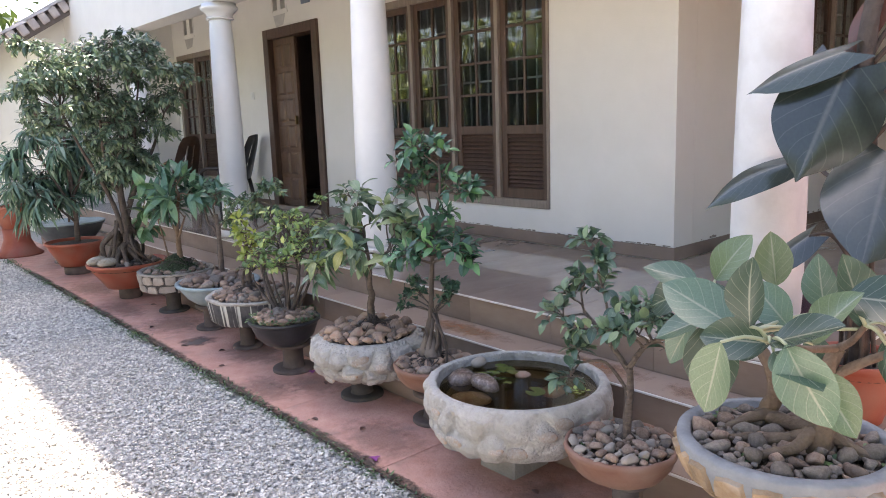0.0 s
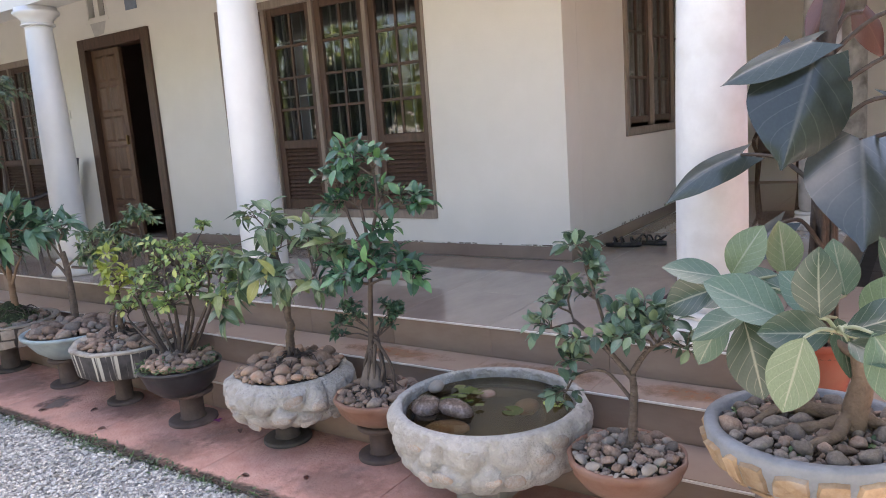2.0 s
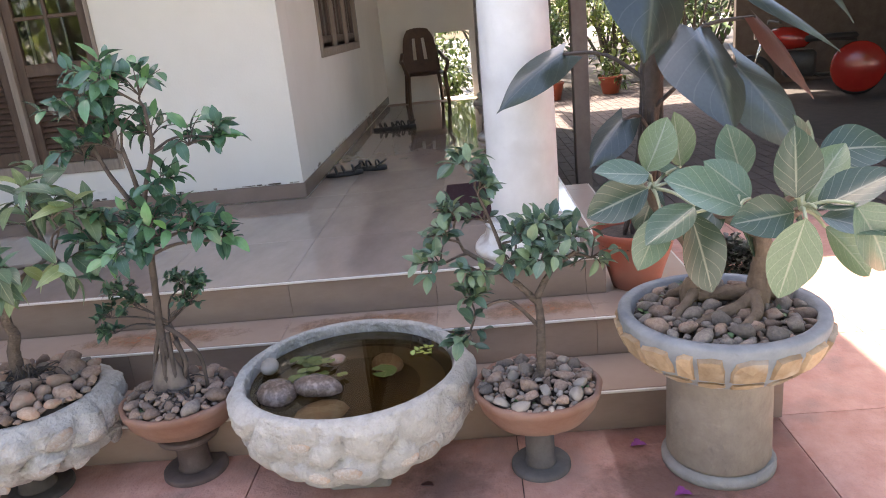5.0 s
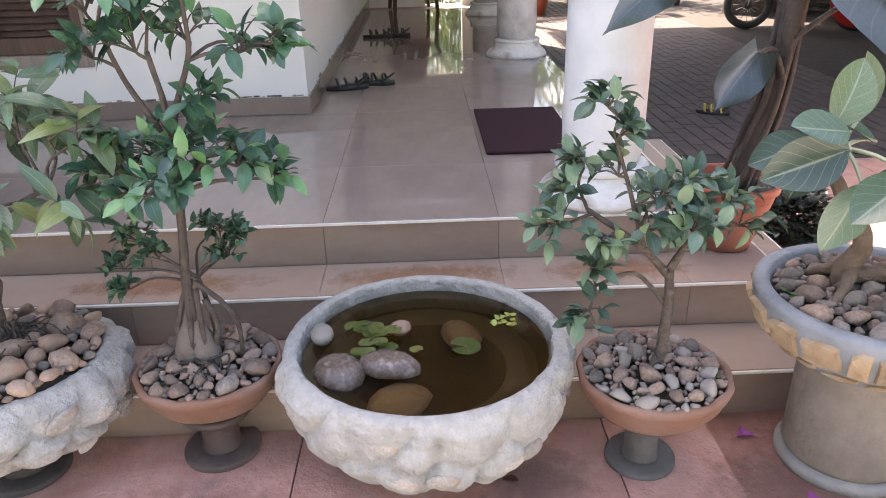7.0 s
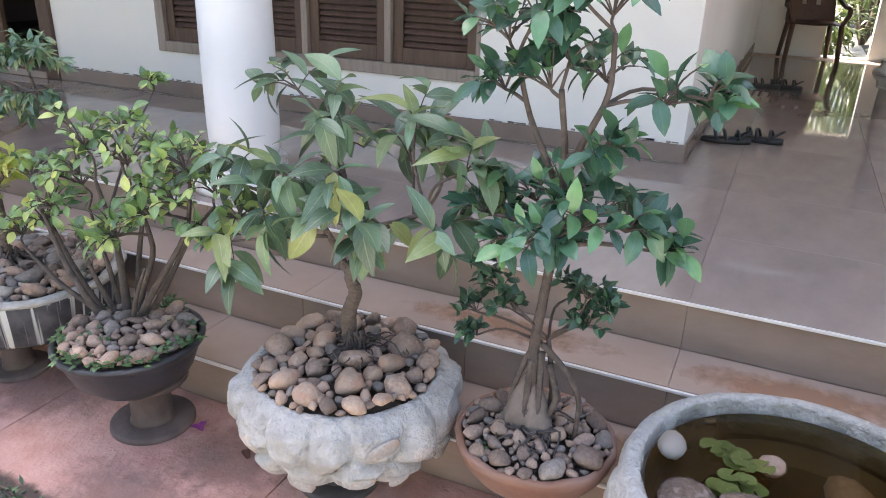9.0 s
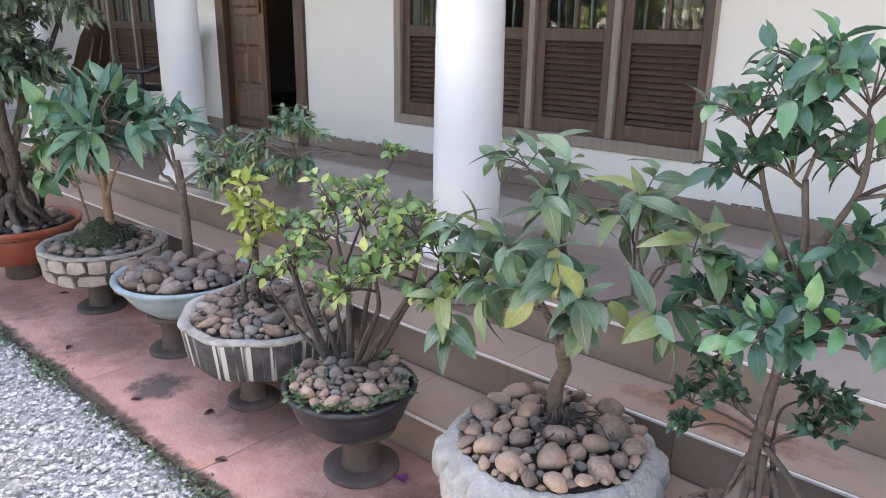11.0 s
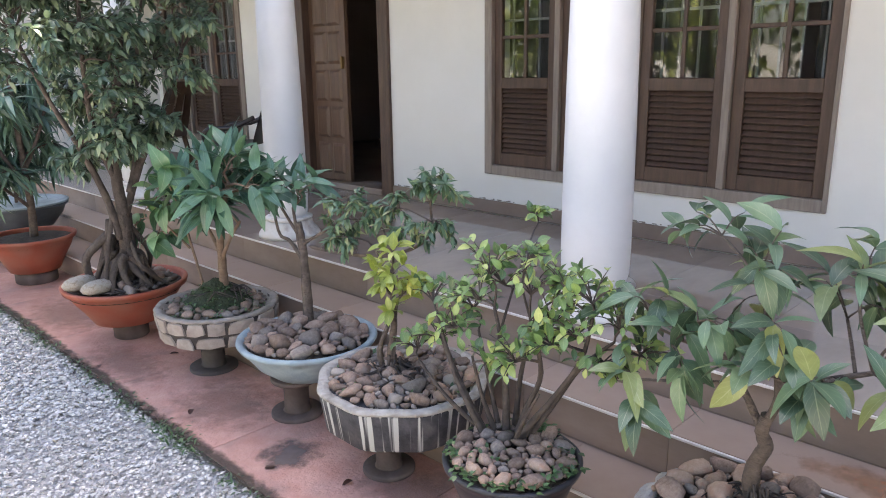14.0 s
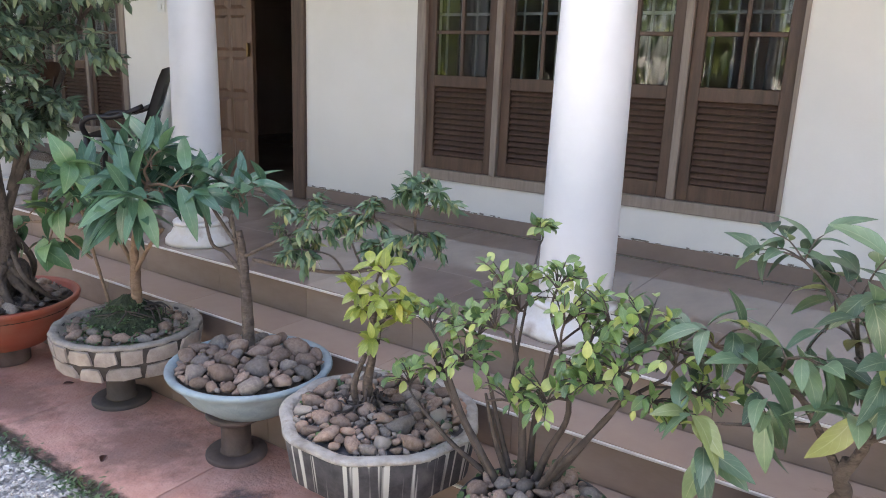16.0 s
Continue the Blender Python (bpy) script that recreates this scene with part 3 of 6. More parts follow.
structure("beam_west", box(2.76, 2.99, 1.38, FAR - 0.002, 2.552, 4.2), CEIL, "white painted beam and parapet on the front columns", "beam")
structure("beam_south", box(2.994, 9.41, 1.38, 1.60, 2.552, 4.2), CEIL, "white painted beam and parapet on the side columns", "beam")

structure("wall_end", wall_grid("y", 9.42, 0.15, 0.84, WY - .002, 0.0, 2.978, [(1.62, 2.06, FZ, 1.29)]), WALL, "pale wall closing the side verandah, with a garden doorway", "wall")

# skirting of brown tiles with a ragged paint line above
sk = [box(WX - 0.012, WX - 0.002, y0, y1, FZ + 0.002, FZ + 0.094, 0.002) for y0, y1 in ((WY - 0.01, DOOR[0] - 0.005), (DOOR[1] + 0.005, FAR))]
structure("baseboard_west", join(*sk), SKIRT, "brown tile skirting along the front wall", "baseboard")
structure("baseboard_south", box(WX - 0.002, 9.4, WY - 0.012, WY - 0.002, FZ + 0.002, FZ + 0.094, 0.002), SKIRT, "brown tile skirting along the side wall", "baseboard")

rnd = random.Random(21)
flecks = []
for k in range(150):
    along = rnd.choice((0, 0, 1))
    u = rnd.uniform(WY, 7.0) if not along else rnd.uniform(WX + .05, 8.5)
    h, w, z = rnd.uniform(.002, .010) * (2.0 if along else 1), rnd.uniform(.006, .04), FZ + .0945 + rnd.uniform(0, .004)
    flecks.append(box(WX - .004, WX - .0005, u, u + w, z, z + h) if not along else box(u, u + w, WY - .004, WY - .0005, z, z + h))
tagged(part("paint_flecks", join(*flecks), mat("grimy_flaked_plaster", (.16, .13, .11), (.3, .26, .22), .9, 60), label="grimy flaked paint along the top of the skirting", smooth=False), category="flaking", kind="stuff")

# plinth under the verandah and the steps
structure("plinth", join(box(EDGE + 0.012, WX, END + 0.012, FAR, 0, FZ - 0.012), box(WX, 9.5, END + 0.012, WY, 0, FZ - 0.012),
                         box(2.43 + 0.012, EDGE + 0.012, END - 0.24, FAR, 0, 0.317 - 0.012), box(EDGE + 0.012, 4.6, END - 0.24, END + 0.012, 0, 0.317 - 0.012),
                         box(2.16 + 0.012, 2.43 + 0.012, END - 0.5, FAR, 0, 0.158 - 0.012), box(2.43 + 0.012, 4.6, END - 0.5, END - 0.24, 0, 0.158 - 0.012)), GROUT, "masonry core under the verandah tiles and steps", "steps")


def column(x, y, slim, material, label, top=2.55):
    t = thing("column", (x, y, FZ), label, "column", "verandah columns")
    h = top - FZ
    prof = [(0.128, 0.125), (0.140, 0.16), (0.144, 0.26), (0.143, 0.6), (0.138, 1.0), (0.130, 1.4), (0.120, 1.75), (0.112, h - 0.16), (0.11, h - 0.135)]
    part("shaft", lathe([(r * slim, z) for r, z in prof], 40), material, t)
    part("ring", lathe([(r * slim, z) for r, z in ((0.15, 0.1), (0.166, 0.104), (0.172, 0.113), (0.166, 0.122), (0.15, 0.126))], 40), PLINTH, t)
    part("foot", lathe([(r * slim, z) for r, z in ((0.222, 0.001), (0.22, 0.02), (0.205, 0.04), (0.185, 0.055), (0.172, 0.075), (0.166, 0.1), (0.16, 0.102))], 40), PLINTH, t)
    part("neck_ring", lathe([(0.112, h - 0.137), (0.122, h - 0.132), (0.122, h - 0.122), (0.112, h - 0.117)], 40), material, t)
    part("capital", lathe([(0.111, h - 0.118), (0.114, h - 0.095), (0.135, h - 0.07), (0.16, h - 0.052), (0.165, h - 0.04), (0.165, h - 0.03), (0.15, h - 0.028), (0.15, h)], 40), material, t)
    return t


for x, y, q in ((2.88, 6.49, .86), (2.88, 8.67, .86), (2.93, 4.30, 1.0)):
    column(x, y, q, COLUMN, "smooth white painted round column on the verandah edge")
column(2.87, 1.49, 1.0, COLUMN_SCUFF, "white round column at the verandah corner, scuffed near its foot")
for x in (5.85, 8.4):
    column(x, 1.42, 1.0, COLUMN_OLD, "weathered round column with peeling paint on the side verandah")

# ---- windows ----


def bar_set(u0, u1, n):
    return [u0 + (u1 - u0) * (i + 1) / (n + 1) for i in range(n)]


def window(name, rect, leaves, label, axis="y", at=WX, louvre=0.55, rows=4, curtain=True, lattice=None):
    u0, u1, z0, z1 = rect
    t = tagged(new(name), label, "window", kind="structure")

    def B(a, b, w0, w1, c, d, bev=0.003):
        return box(at + w0, at + w1, a, b, c, d, bev) if axis == "y" else box(a, b, at + w0, at + w1, c, d, bev)
    f = 0.045
    i0, i1 = (lattice[0] + .021, lattice[1] - .021) if lattice else (u0 + f, u1 - f)
    part("outer_frame", join(B(u0 - .02, i0, -0.018, 0.1, z0 - .02, z1 + .02), B(i1, u1 + .02, -0.018, 0.1, z0 - .02, z1 + .02),
                             B(i0, i1, -0.018, 0.1, z0 - .02, z0 + f), B(i0, i1, -0.018, 0.1, z1 - f, z1 + .02)), WOOD_PALE, t, "faded brown wooden frame", smooth=False)
    first, last = lattice or (u0 + f, u1 - f)
    pitch = (last - first) / leaves
    for k in range(1, leaves):
        c = first + pitch * k
        part("mullion", B(c - .02, c + .02, -0.016, 0.095, z0 + f, z1 - f), WOOD_PALE, t, smooth=False)
    for k in range(leaves):
        a, b = first + pitch * k + .022, first + pitch * (k + 1) - .022
        zl = z0 + f + louvre if louvre else z0 + f
        s = part("shutter", join(B(a, a + .06, .012, .05, z0 + f, z1 - f), B(b - .06, b, .012, .05, z0 + f, z1 - f),
                                 B(a + .06, b - .06, .012, .05, z0 + f, z0 + f + .085), B(a + .06, b - .06, .012, .05, z1 - f - .06, z1 - f),
                                 B(a + .06, b - .06, .012, .05, zl - .035, zl + .035)), WOOD, t, "brown varnished casement", smooth=False)
        if louvre:
            n = 13
            for q in range(n):
                zc = z0 + f + .1 + (louvre - .15) * q / (n - 1)
                bl = box(-0.004, 0.004, a + .062, b - .062, -0.014, 0.014, 0.001) if axis == "y" else box(a + .062, b - .062, -0.004, 0.004, -0.014, 0.014, 0.001)
                m = pose(at + .03, 0, zc, 0, 38, 0) if axis == "y" else pose(0, at + .03, zc, -38, 0, 0)
                part("louvre_slat", bl, WOOD, s, smooth=False, at=m)
        g0, g1 = zl + .035, z1 - f - .06
        mun = [B((a + b) / 2 - .011, (a + b) / 2 + .011, .018, .044, g0, g1)]
        for q in range(1, rows):
            zc = g0 + (g1 - g0) * q / rows
            mun += [B(a + .06, (a + b) / 2 - .012, .018, .044, zc - .011, zc + .011), B((a + b) / 2 + .012, b - .06, .018, .044, zc - .011, zc + .011)]
        part("glazing_bars", join(*mun), WOOD, s, smooth=False)
        for q in range(rows):
            for a2, b2 in ((a + .06, (a + b) / 2 - .011), ((a + b) / 2 + .011, b - .06)):
                gl = part("pane", B(a2, b2, .028, .032, g0 + (g1 - g0) * q / rows + .004, g0 + (g1 - g0) * (q + 1) / rows - .004, 0), GLASS, s, smooth=False)
                gl.visible_shadow = False
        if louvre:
            # dark sheet added behind the slats, in place of shade in their gaps
            part("backing", B(a + .05, b - .05, .055, .062, z0 + f, zl, 0), FASCIA_AND_SHADE, s, smooth=False)
    bars = [B(u - .006, u + .006, .13, .142, z0 + f, z1 - f, 0) for u in bar_set(u0, u1, leaves * 4 + 3)]
    bars += [B(u0, u1, .126, .146, z - .008, z + .008, 0) for z in (z0 + .5, z0 + 1.0, z0 + 1.45)]
    part("security_grille", join(*bars), GRILLE, t, "grey painted iron bars behind the glass", smooth=False)
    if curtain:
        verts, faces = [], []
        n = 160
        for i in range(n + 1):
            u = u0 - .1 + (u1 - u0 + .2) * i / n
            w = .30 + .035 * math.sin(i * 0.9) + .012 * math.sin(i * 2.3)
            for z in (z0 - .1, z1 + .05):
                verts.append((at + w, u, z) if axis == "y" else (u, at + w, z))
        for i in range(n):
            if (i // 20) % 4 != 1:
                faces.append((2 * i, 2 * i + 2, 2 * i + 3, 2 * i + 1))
        part("curtain", (verts, faces), CLOTH_DIM, t, "curtain hanging inside, coloured near black for the unlit room")
    return t


window("window_1", WIN1, 4, "four-leaf brown wooden window, glazed above with louvred shutters below", lattice=(3.80, 5.976))
window("window_2", WIN2, 3, "three-leaf brown wooden window with louvred shutters, half hidden by a tree")
window("window_3", SWIN, 3, "dark wooden window with iron bars on the side wall", axis="x", at=WY, louvre=0, rows=3)

# ---- door ----
d0, d1, dz0, dz1 = DOOR
door = tagged(new("door_1"), "dark wooden double door, one panelled leaf shut and the other open", "door", kind="structure")
part("door_frame", join(box(WX - .03, WX + .16, d0 - .03, d0 + .085, FZ, dz1 + .03, .004), box(WX - .03, WX + .16, d1 - .085, d1 + .03, FZ, dz1 + .03, .004), box(WX - .03, WX + .16, d0 + .085, d1 - .085, dz1 - .08, dz1 + .03, .004)), WOOD, door, smooth=False)
part("threshold", box(WX - .04, WX + .2, d0 + .085, d1 - .085, FZ + .001, FZ + .05, .004), RISER, door, smooth=False)
lw = (d1 - d0 - .17) / 2


def door_leaf(label, at):
    s = part("door_leaf", box(-0.02, 0.02, -lw, 0, FZ + .055, dz1 - .085, .003), DOORWOOD, door, label, smooth=False, at=at)
    h = (dz1 - .085 - FZ - .055 - .08) / 6
    for r in range(6):
        for c in range(2):
            y0 = -lw + .06 + c * (lw - .09) / 2
            z0 = FZ + .055 + .06 + r * h
            a, b, c0, c1 = y0, y0 + (lw - .15) / 2, z0, z0 + h - .045
            v = [(-.0205, a, c0), (-.0205, b, c0), (-.0205, b, c1), (-.0205, a, c1), (-.036, a + .025, c0 + .025), (-.036, b - .025, c0 + .025), (-.036, b - .025, c1 - .025), (-.036, a + .025, c1 - .025)]
            part("panel", (v, [(0, 1, 5, 4), (1, 2, 6, 5), (2, 3, 7, 6), (3, 0, 4, 7), (4, 5, 6, 7)]), DOORWOOD, s, smooth=False)
    part("handle", box(-.05, -.02, -lw + .02, -lw + .04, FZ + 1.0, FZ + 1.1, .006), BRASS, s, "brass-coloured handle", smooth=False)
    return s


door_leaf("closed panelled wooden leaf", pose(WX + .06, d1 - .086, 0))
door_leaf("panelled wooden leaf swung open inside", pose(WX + .27, d0 + .05, 0, 0, 0, -142) @ Matrix.Diagonal((1, -1, 1, 1)))

# ---- vents, switch ----
for k, (y0, y1, label) in enumerate(((7.60, 8.0, "small twin wall vent with dark openings and soot below"), (10.18, 10.6, "small twin wall vent with dark openings above the far window"))):
    v = tagged(part("wall_vent", join(box(WX - .006, WX - .001, y0 + .02, y0 + .05, 2.75, 3.0), box(WX - .006, WX - .001, y1 - .05, y1 - .02, 2.75, 3.0), box(WX - .008, WX - .001, y0, y1, 2.72, 2.745)), WALL, label=label, smooth=False), category="vent")
# dark panels added in the vent holes, which would otherwise show lit rooms
structure("vent_shaft", join(box(WX + .06, WX + .1, 7.6, 8.0, 2.74, 3.0), box(WX + .06, WX + .1, 10.18, 10.6, 2.74, 3.0)), IRON_AND_SHADE, "dark panels added inside the wall vents in place of shade", "vent")
for y0, y1 in ((7.66, 7.94), (10.24, 10.54)):
    structure("wall_stain", ([(WX - .0015, y0, 2.715), (WX - .0015, y1, 2.715), (WX - .0015, y1 - .05, 2.58), (WX - .0015, y0 + .06, 2.6)], [(0, 1, 2, 3)]), SOOT, "grey soot stain on the wall below a vent", "stain")
vb = tagged(part("ventilator", box(WX - .012, WX - .001, 7.12, 7.3, 2.76, 2.95, .003), mat("dusty_blue_grille", (0.16, 0.2, 0.26), (0.22, 0.27, 0.33), 0.6, 20), label="small blue-grey ventilator grille on the wall", smooth=False), category="vent")
sw = thing("light_switch", (WX, 8.6, 1.8), "small white switch plate on the wall", "switch")
part("plate", box(-.012, -.001, -.045, .045, 0, .09, .003), WHITEPL, sw, smooth=False)
part("rocker", box(-.018, -.012, -.015, .015, .025, .065, .002), WHITEPL, sw, smooth=False)

# ---- the wing beyond ----
structure("wall_wing", join(box(2.4, 2.6, FAR + .002, 17, 0, 2.9), box(2.6, 6.6, FAR + .002, FAR + .2, 0, 2.95)), WALL, "white end and front wall of the projecting wing", "wall")
g = ([(2.4, FAR + .004, 2.9), (6.6, FAR + .004, 2.9), (6.6, FAR + .004, 5.4), (2.4, FAR + .2, 2.9), (6.6, FAR + .2, 2.9), (6.6, FAR + .2, 5.4)], [(0, 1, 2), (3, 5, 4), (0, 2, 5, 3), (1, 4, 5, 2), (0, 3, 4, 1)])
structure("wall_gable", g, WALL, "white gable wall under the tiled roof of the wing", "wall")
slope = math.atan2(0.50, 0.79)
roof = thing("roof_wing", (2.02, 10.66, 2.70), "weathered clay tile roof of the projecting wing, sunlit", "roof", kind="structure")
roof.matrix_basis = pose(2.02, 10.66, 2.70, 0, -math.degrees(slope), 0)
part("deck", box(0, 5.4, 0.03, 6, -0.05, 0), FASCIA_AND_SHADE, roof, smooth=False)
part("bargeboard", box(-0.02, 5.4, -0.012, 0.028, -0.16, -0.03), FASCIA_AND_SHADE, roof, smooth=False)
vs, fs = [], []
rows_, cols_ = 16, 25
for r in range(rows_):
    for c in range(cols_):
        x0, y0 = r * .33 - .06, c * .24 - .06
        k = len(vs)
        for i in range(9):
            w = .03 * math.sin(i / 8 * 2 * math.pi)
            yy = y0 + .25 * i / 8
            vs += [(x0, yy, .035 + w), (x0, yy, .012 + w), (x0 + .37, yy, .012 + w)]
        for i in range(8):
            a = k + 3 * i
            fs += [(a, a + 3, a + 4, a + 1), (a, a + 2, a + 5, a + 3)]
tagged(part("roof_tiles", (vs, fs), ROOFTILE, roof), kind="stuff")
vs = [box(x, x + .1, -.055, -.01, -.11, .03, .012) for x in np.arange(-.03, 5.2, .15)]
part("verge_tiles", join(*vs), ROOFTILE, roof, smooth=False)

# ---- ground ----
structure("ground", ([(-60, -60, -.02), (60, -60, -.02), (60, 60, -.02), (-60, 60, -.02)], [(0, 1, 2, 3)]), GRAVELBED, "grey gravel ground of the yard", "ground")
structure("pavement_bed", join(box(1.57, 2.17, .72, 16, -.015, -.004), box(1.57, 4.6, -6, .72, -.015, -.004)), REDBED, "bed under the red paving slabs", "ground")
structure("driveway", box(4.62, 40, -14, 1.2, -.018, -.006), PAVERBED, "dark paved driveway beside the house", "road")


def spool(x, y, h, r=0.12, material=None, label="dusty brown spool-shaped stand under a planter"):
    m = material or SPOOL
    t = thing("pot_stand", (x, y, 0.001), label, "pot stand", "pot stands")
    part("base_disc", lathe([(r, 0), (r * 1.02, .006), (r * 1.01, .018), (r * .97, .022), (r * .5, .0225)], 36), m, t)
    part("stem", lathe([(r * .56, .021), (r * .5, .03), (r * .49, h * .5), (r * .5, h - .034), (r * .56, h - .024)], 28), m, t)
    part("top_disc", lathe([(r * .5, h - .0245), (r * .92, h - .023), (r * .96, h - .017), (r * .96, h - .006), (r * .92, h - .001)], 36), m, t)
    return t


def rubble(seed, r, z0, z1, rows, hgt, flow=0.005):
    """Centres of rubble stones round a wall, and the outward swelling that they give the plaster over them."""
    rnd = random.Random(seed)
    dz = (z1 - z0) / rows
    st = []
    for k in range(rows):
        count = max(6, round(2 * math.pi * r / (dz * 1.45)))
        for i in range(count):
            st.append(((i + (k % 2) * .5 + rnd.uniform(-.3, .3)) * 2 * math.pi / count, z0 + (k + .5 + rnd.uniform(-.28, .28)) * dz, rnd.uniform(.45, 1.15)))

    def off(a, rr, z):
        p = Vector((math.cos(a), math.sin(a), 0))
        d = flow * (noise.noise(p * 7 + Vector((0, 0, z * 22))) + .6 * noise.noise(p * 19 + Vector((3, 0, z * 60))))
        if not z0 - dz * .6 < z < z1 + dz * .4:
            return d * .35
        f1, f2, h = 9, 9, 1
        for aa, zz, hh in st:
            da = abs((a - aa + math.pi) % (2 * math.pi) - math.pi) * r * .8
            if da > 2 * dz:
                continue
            q = math.hypot(da, z - zz)
            if q < f1:
                f1, f2, h = q, f1, hh
            elif q < f2:
                f2 = q
        edge = min(1, (f2 - f1) / (dz * .8))
        fade = min(1, max(0, (z1 + dz * .4 - z) / (dz * .4)), max(0, (z - z0 + dz * .6) / (dz * .5)))
        return d + hgt * h * math.sqrt(edge * (2 - edge)) * fade
    return off, st, dz


def set_stones(t, st, dz, off, skin, seed, share):
    """Stones that show through the plaster, on the swellings."""
    rnd = random.Random(seed)
    for a, z, h in st:
        if rnd.random() > share:
            continue
        rr = skin(z) + off(a, 0, z)
        q = dz * rnd.uniform(.24, .40)
        part("set_stone", pebble_mesh(10 + rnd.randrange(3), PEB_SET), PEB_SET, t, "rounded stone showing through the plaster",
             at=pose((rr - q * .20) * math.cos(a), (rr - q * .20) * math.sin(a), z, rnd.uniform(-15, 15), rnd.uniform(-25, 25), math.degrees(a) + 90) @ Matrix.Diagonal((q * 1.15, q * .42, q * 1.25, 1)))


def fine(profile, k):
    """The profile with each stretch cut in k."""
    out = []
    for (a, b), (c, d) in zip(profile, profile[1:]):
        out += [(a + (c - a) * i / k, b + (d - b) * i / k) for i in range(k)]
    return out + [profile[-1]]


def soil(t, r, z, label="dark soil"):
    rnd = random.Random(int(r * 1000))
    part("soil", lathe([(0.001, z - .03), (r, z - .03), (r, z - .006), (r * .7, z), (r * .3, z + .008), (0.002, z + .012)], 32, lambda a, rr, zz: 0), SOIL, t, label)


def planter(name, x, y, rim, outer, inner, material, label, group="bonsai planters", n=56, off=None, top=None):
    """outer: profile from the foot up to the rim; inner: from the rim down. Heights are below the rim."""
    t = thing(name, (x, y, rim), label, "planter", group)
    part("bowl", lathe(outer + inner, n, off), material, t)
    return t


def stones_on_wall(t, name, r_of, rows, z0, z1, count, material, seed, proud=0.009, inset=.84):
    """Split stones set in mortar round the outside, each its own piece."""
    rnd = random.Random(seed)
    dz = (z1 - z0) / rows
    for k in range(rows):
        a = rnd.uniform(0, 1)
        total, widths = 0, []
        for _ in range(count):
            w = rnd.uniform(.65, 1.35)
            widths.append(w)
            total += w
        for w in widths:
            da = 2 * math.pi * w / total
            za, zb = z0 + k * dz + .003 + rnd.uniform(0, .006), z0 + (k + 1) * dz - .003 - rnd.uniform(0, .006)
            a0, a1 = a + .02 * da + .008, a + .98 * da - .008
            cs = []
            for (aa, zz) in ((a0, za), ((a0 + a1) / 2, za - .004), (a1, za + rnd.uniform(-.006, .012)), (a1 - .02 * da, (za + zb) / 2), (a1 - rnd.uniform(0, .14) * da, zb), ((a0 + a1) / 2, zb + .003), (a0 + rnd.uniform(0, .14) * da, zb - rnd.uniform(0, .01)), (a0 + .02 * da, (za + zb) / 2)):
                cs.append((aa, zz))
            ca, cz = sum(c[0] for c in cs) / 8, sum(c[1] for c in cs) / 8
            v = [((r_of(zz) - .003) * math.cos(aa), (r_of(zz) - .003) * math.sin(aa), zz) for aa, zz in cs]
            v += [((r_of(cz + (zz - cz) * (inset - .03)) + proud * rnd.uniform(.7, 1.2)) * math.cos(ca + (aa - ca) * inset), (r_of(cz + (zz - cz) * (inset - .03)) + proud) * math.sin(ca + (aa - ca) * inset), cz + (zz - cz) * (inset - .03)) for aa, zz in cs]
            v.append(((r_of(cz) + proud * 1.25) * math.cos(ca), (r_of(cz) + proud * 1.25) * math.sin(ca), cz))
            f = [(i, (i + 1) % 8, 8 + (i + 1) % 8, 8 + i) for i in range(8)] + [(8 + i, 8 + (i + 1) % 8, 16) for i in range(8)]
            part(name, (v, f), material, t, smooth=False)
            a += da

# ---- planters in their row ----
# broad stone-clad bowl with the large-leaved fig
A = (1.95, 0.99, 0.525)
pa = planter("stone_planter", *A, [(.16, -.165), (.22, -.155), (.275, -.10), (.296, -.045), (.30, -.01), (.298, 0)], [(.285, .004), (.262, .002), (.255, -.03), (.25, -.05)], RIMCEM, "wide round planter clad in tan stone set in blue-grey mortar")
skin_a = lambda z: .30 if z > -.045 else (.296 + (z + .045) * .38 if z > -.1 else .275 + (z + .1) * 1.0)
stones_on_wall(pa, "stone", skin_a, 1, -.112, -.022, 21, TANSTONE, 5, .012)
stones_on_wall(pa, "stone", skin_a, 1, -.154, -.116, 17, TANSTONE, 6, .010)
soil(pa, .253, -.03)
pebbles(pa, .25, -.022, 110, 11, [PEB, PEB_GREY, PEB_GREY], .040, keep=.03)
weeds(pa, .235, -.02, 9, 3, .03)
ped = thing("pot_stand", (1.95, .99, .001), "broad pale cement drum under the stone planter", "pot stand", "pot stands")
part("base_ring", lathe([(.16, 0), (.172, .004), (.173, .022), (.165, .034), (.15, .036)], 40), CEMENT, ped)
part("drum", lathe([(.15, .034), (.158, .05), (.155, .30), (.163, .345), (.163, .357)], 40), mat("pale_cement_drum", (.22, .18, .145), (.31, .26, .21), .88, 9, .7, 40, c=(.17, .14, .115)), ped)

# brown clay bowl
def clay_bowl(x, y, rim, r, seed, label):
    wob = lambda a, rr, z: .003 * math.sin(a * 11) * (1 if z > -.02 else 0) + .002 * math.sin(a * 3 + 1)
    t = planter("clay_planter", x, y, rim, [(r * .42, -.135), (r * .5, -.132), (r * .78, -.1), (r * .93, -.06), (r * .965, -.035), (r * 1.0, -.028), (r * 1.02, -.008), (r * 1.0, 0)], [(r * .95, .001), (r * .92, -.008), (r * .9, -.04), (r * .88, -.05)], CLAY, label, off=wob, n=64)
    soil(t, r * .895, -.022)
    return t


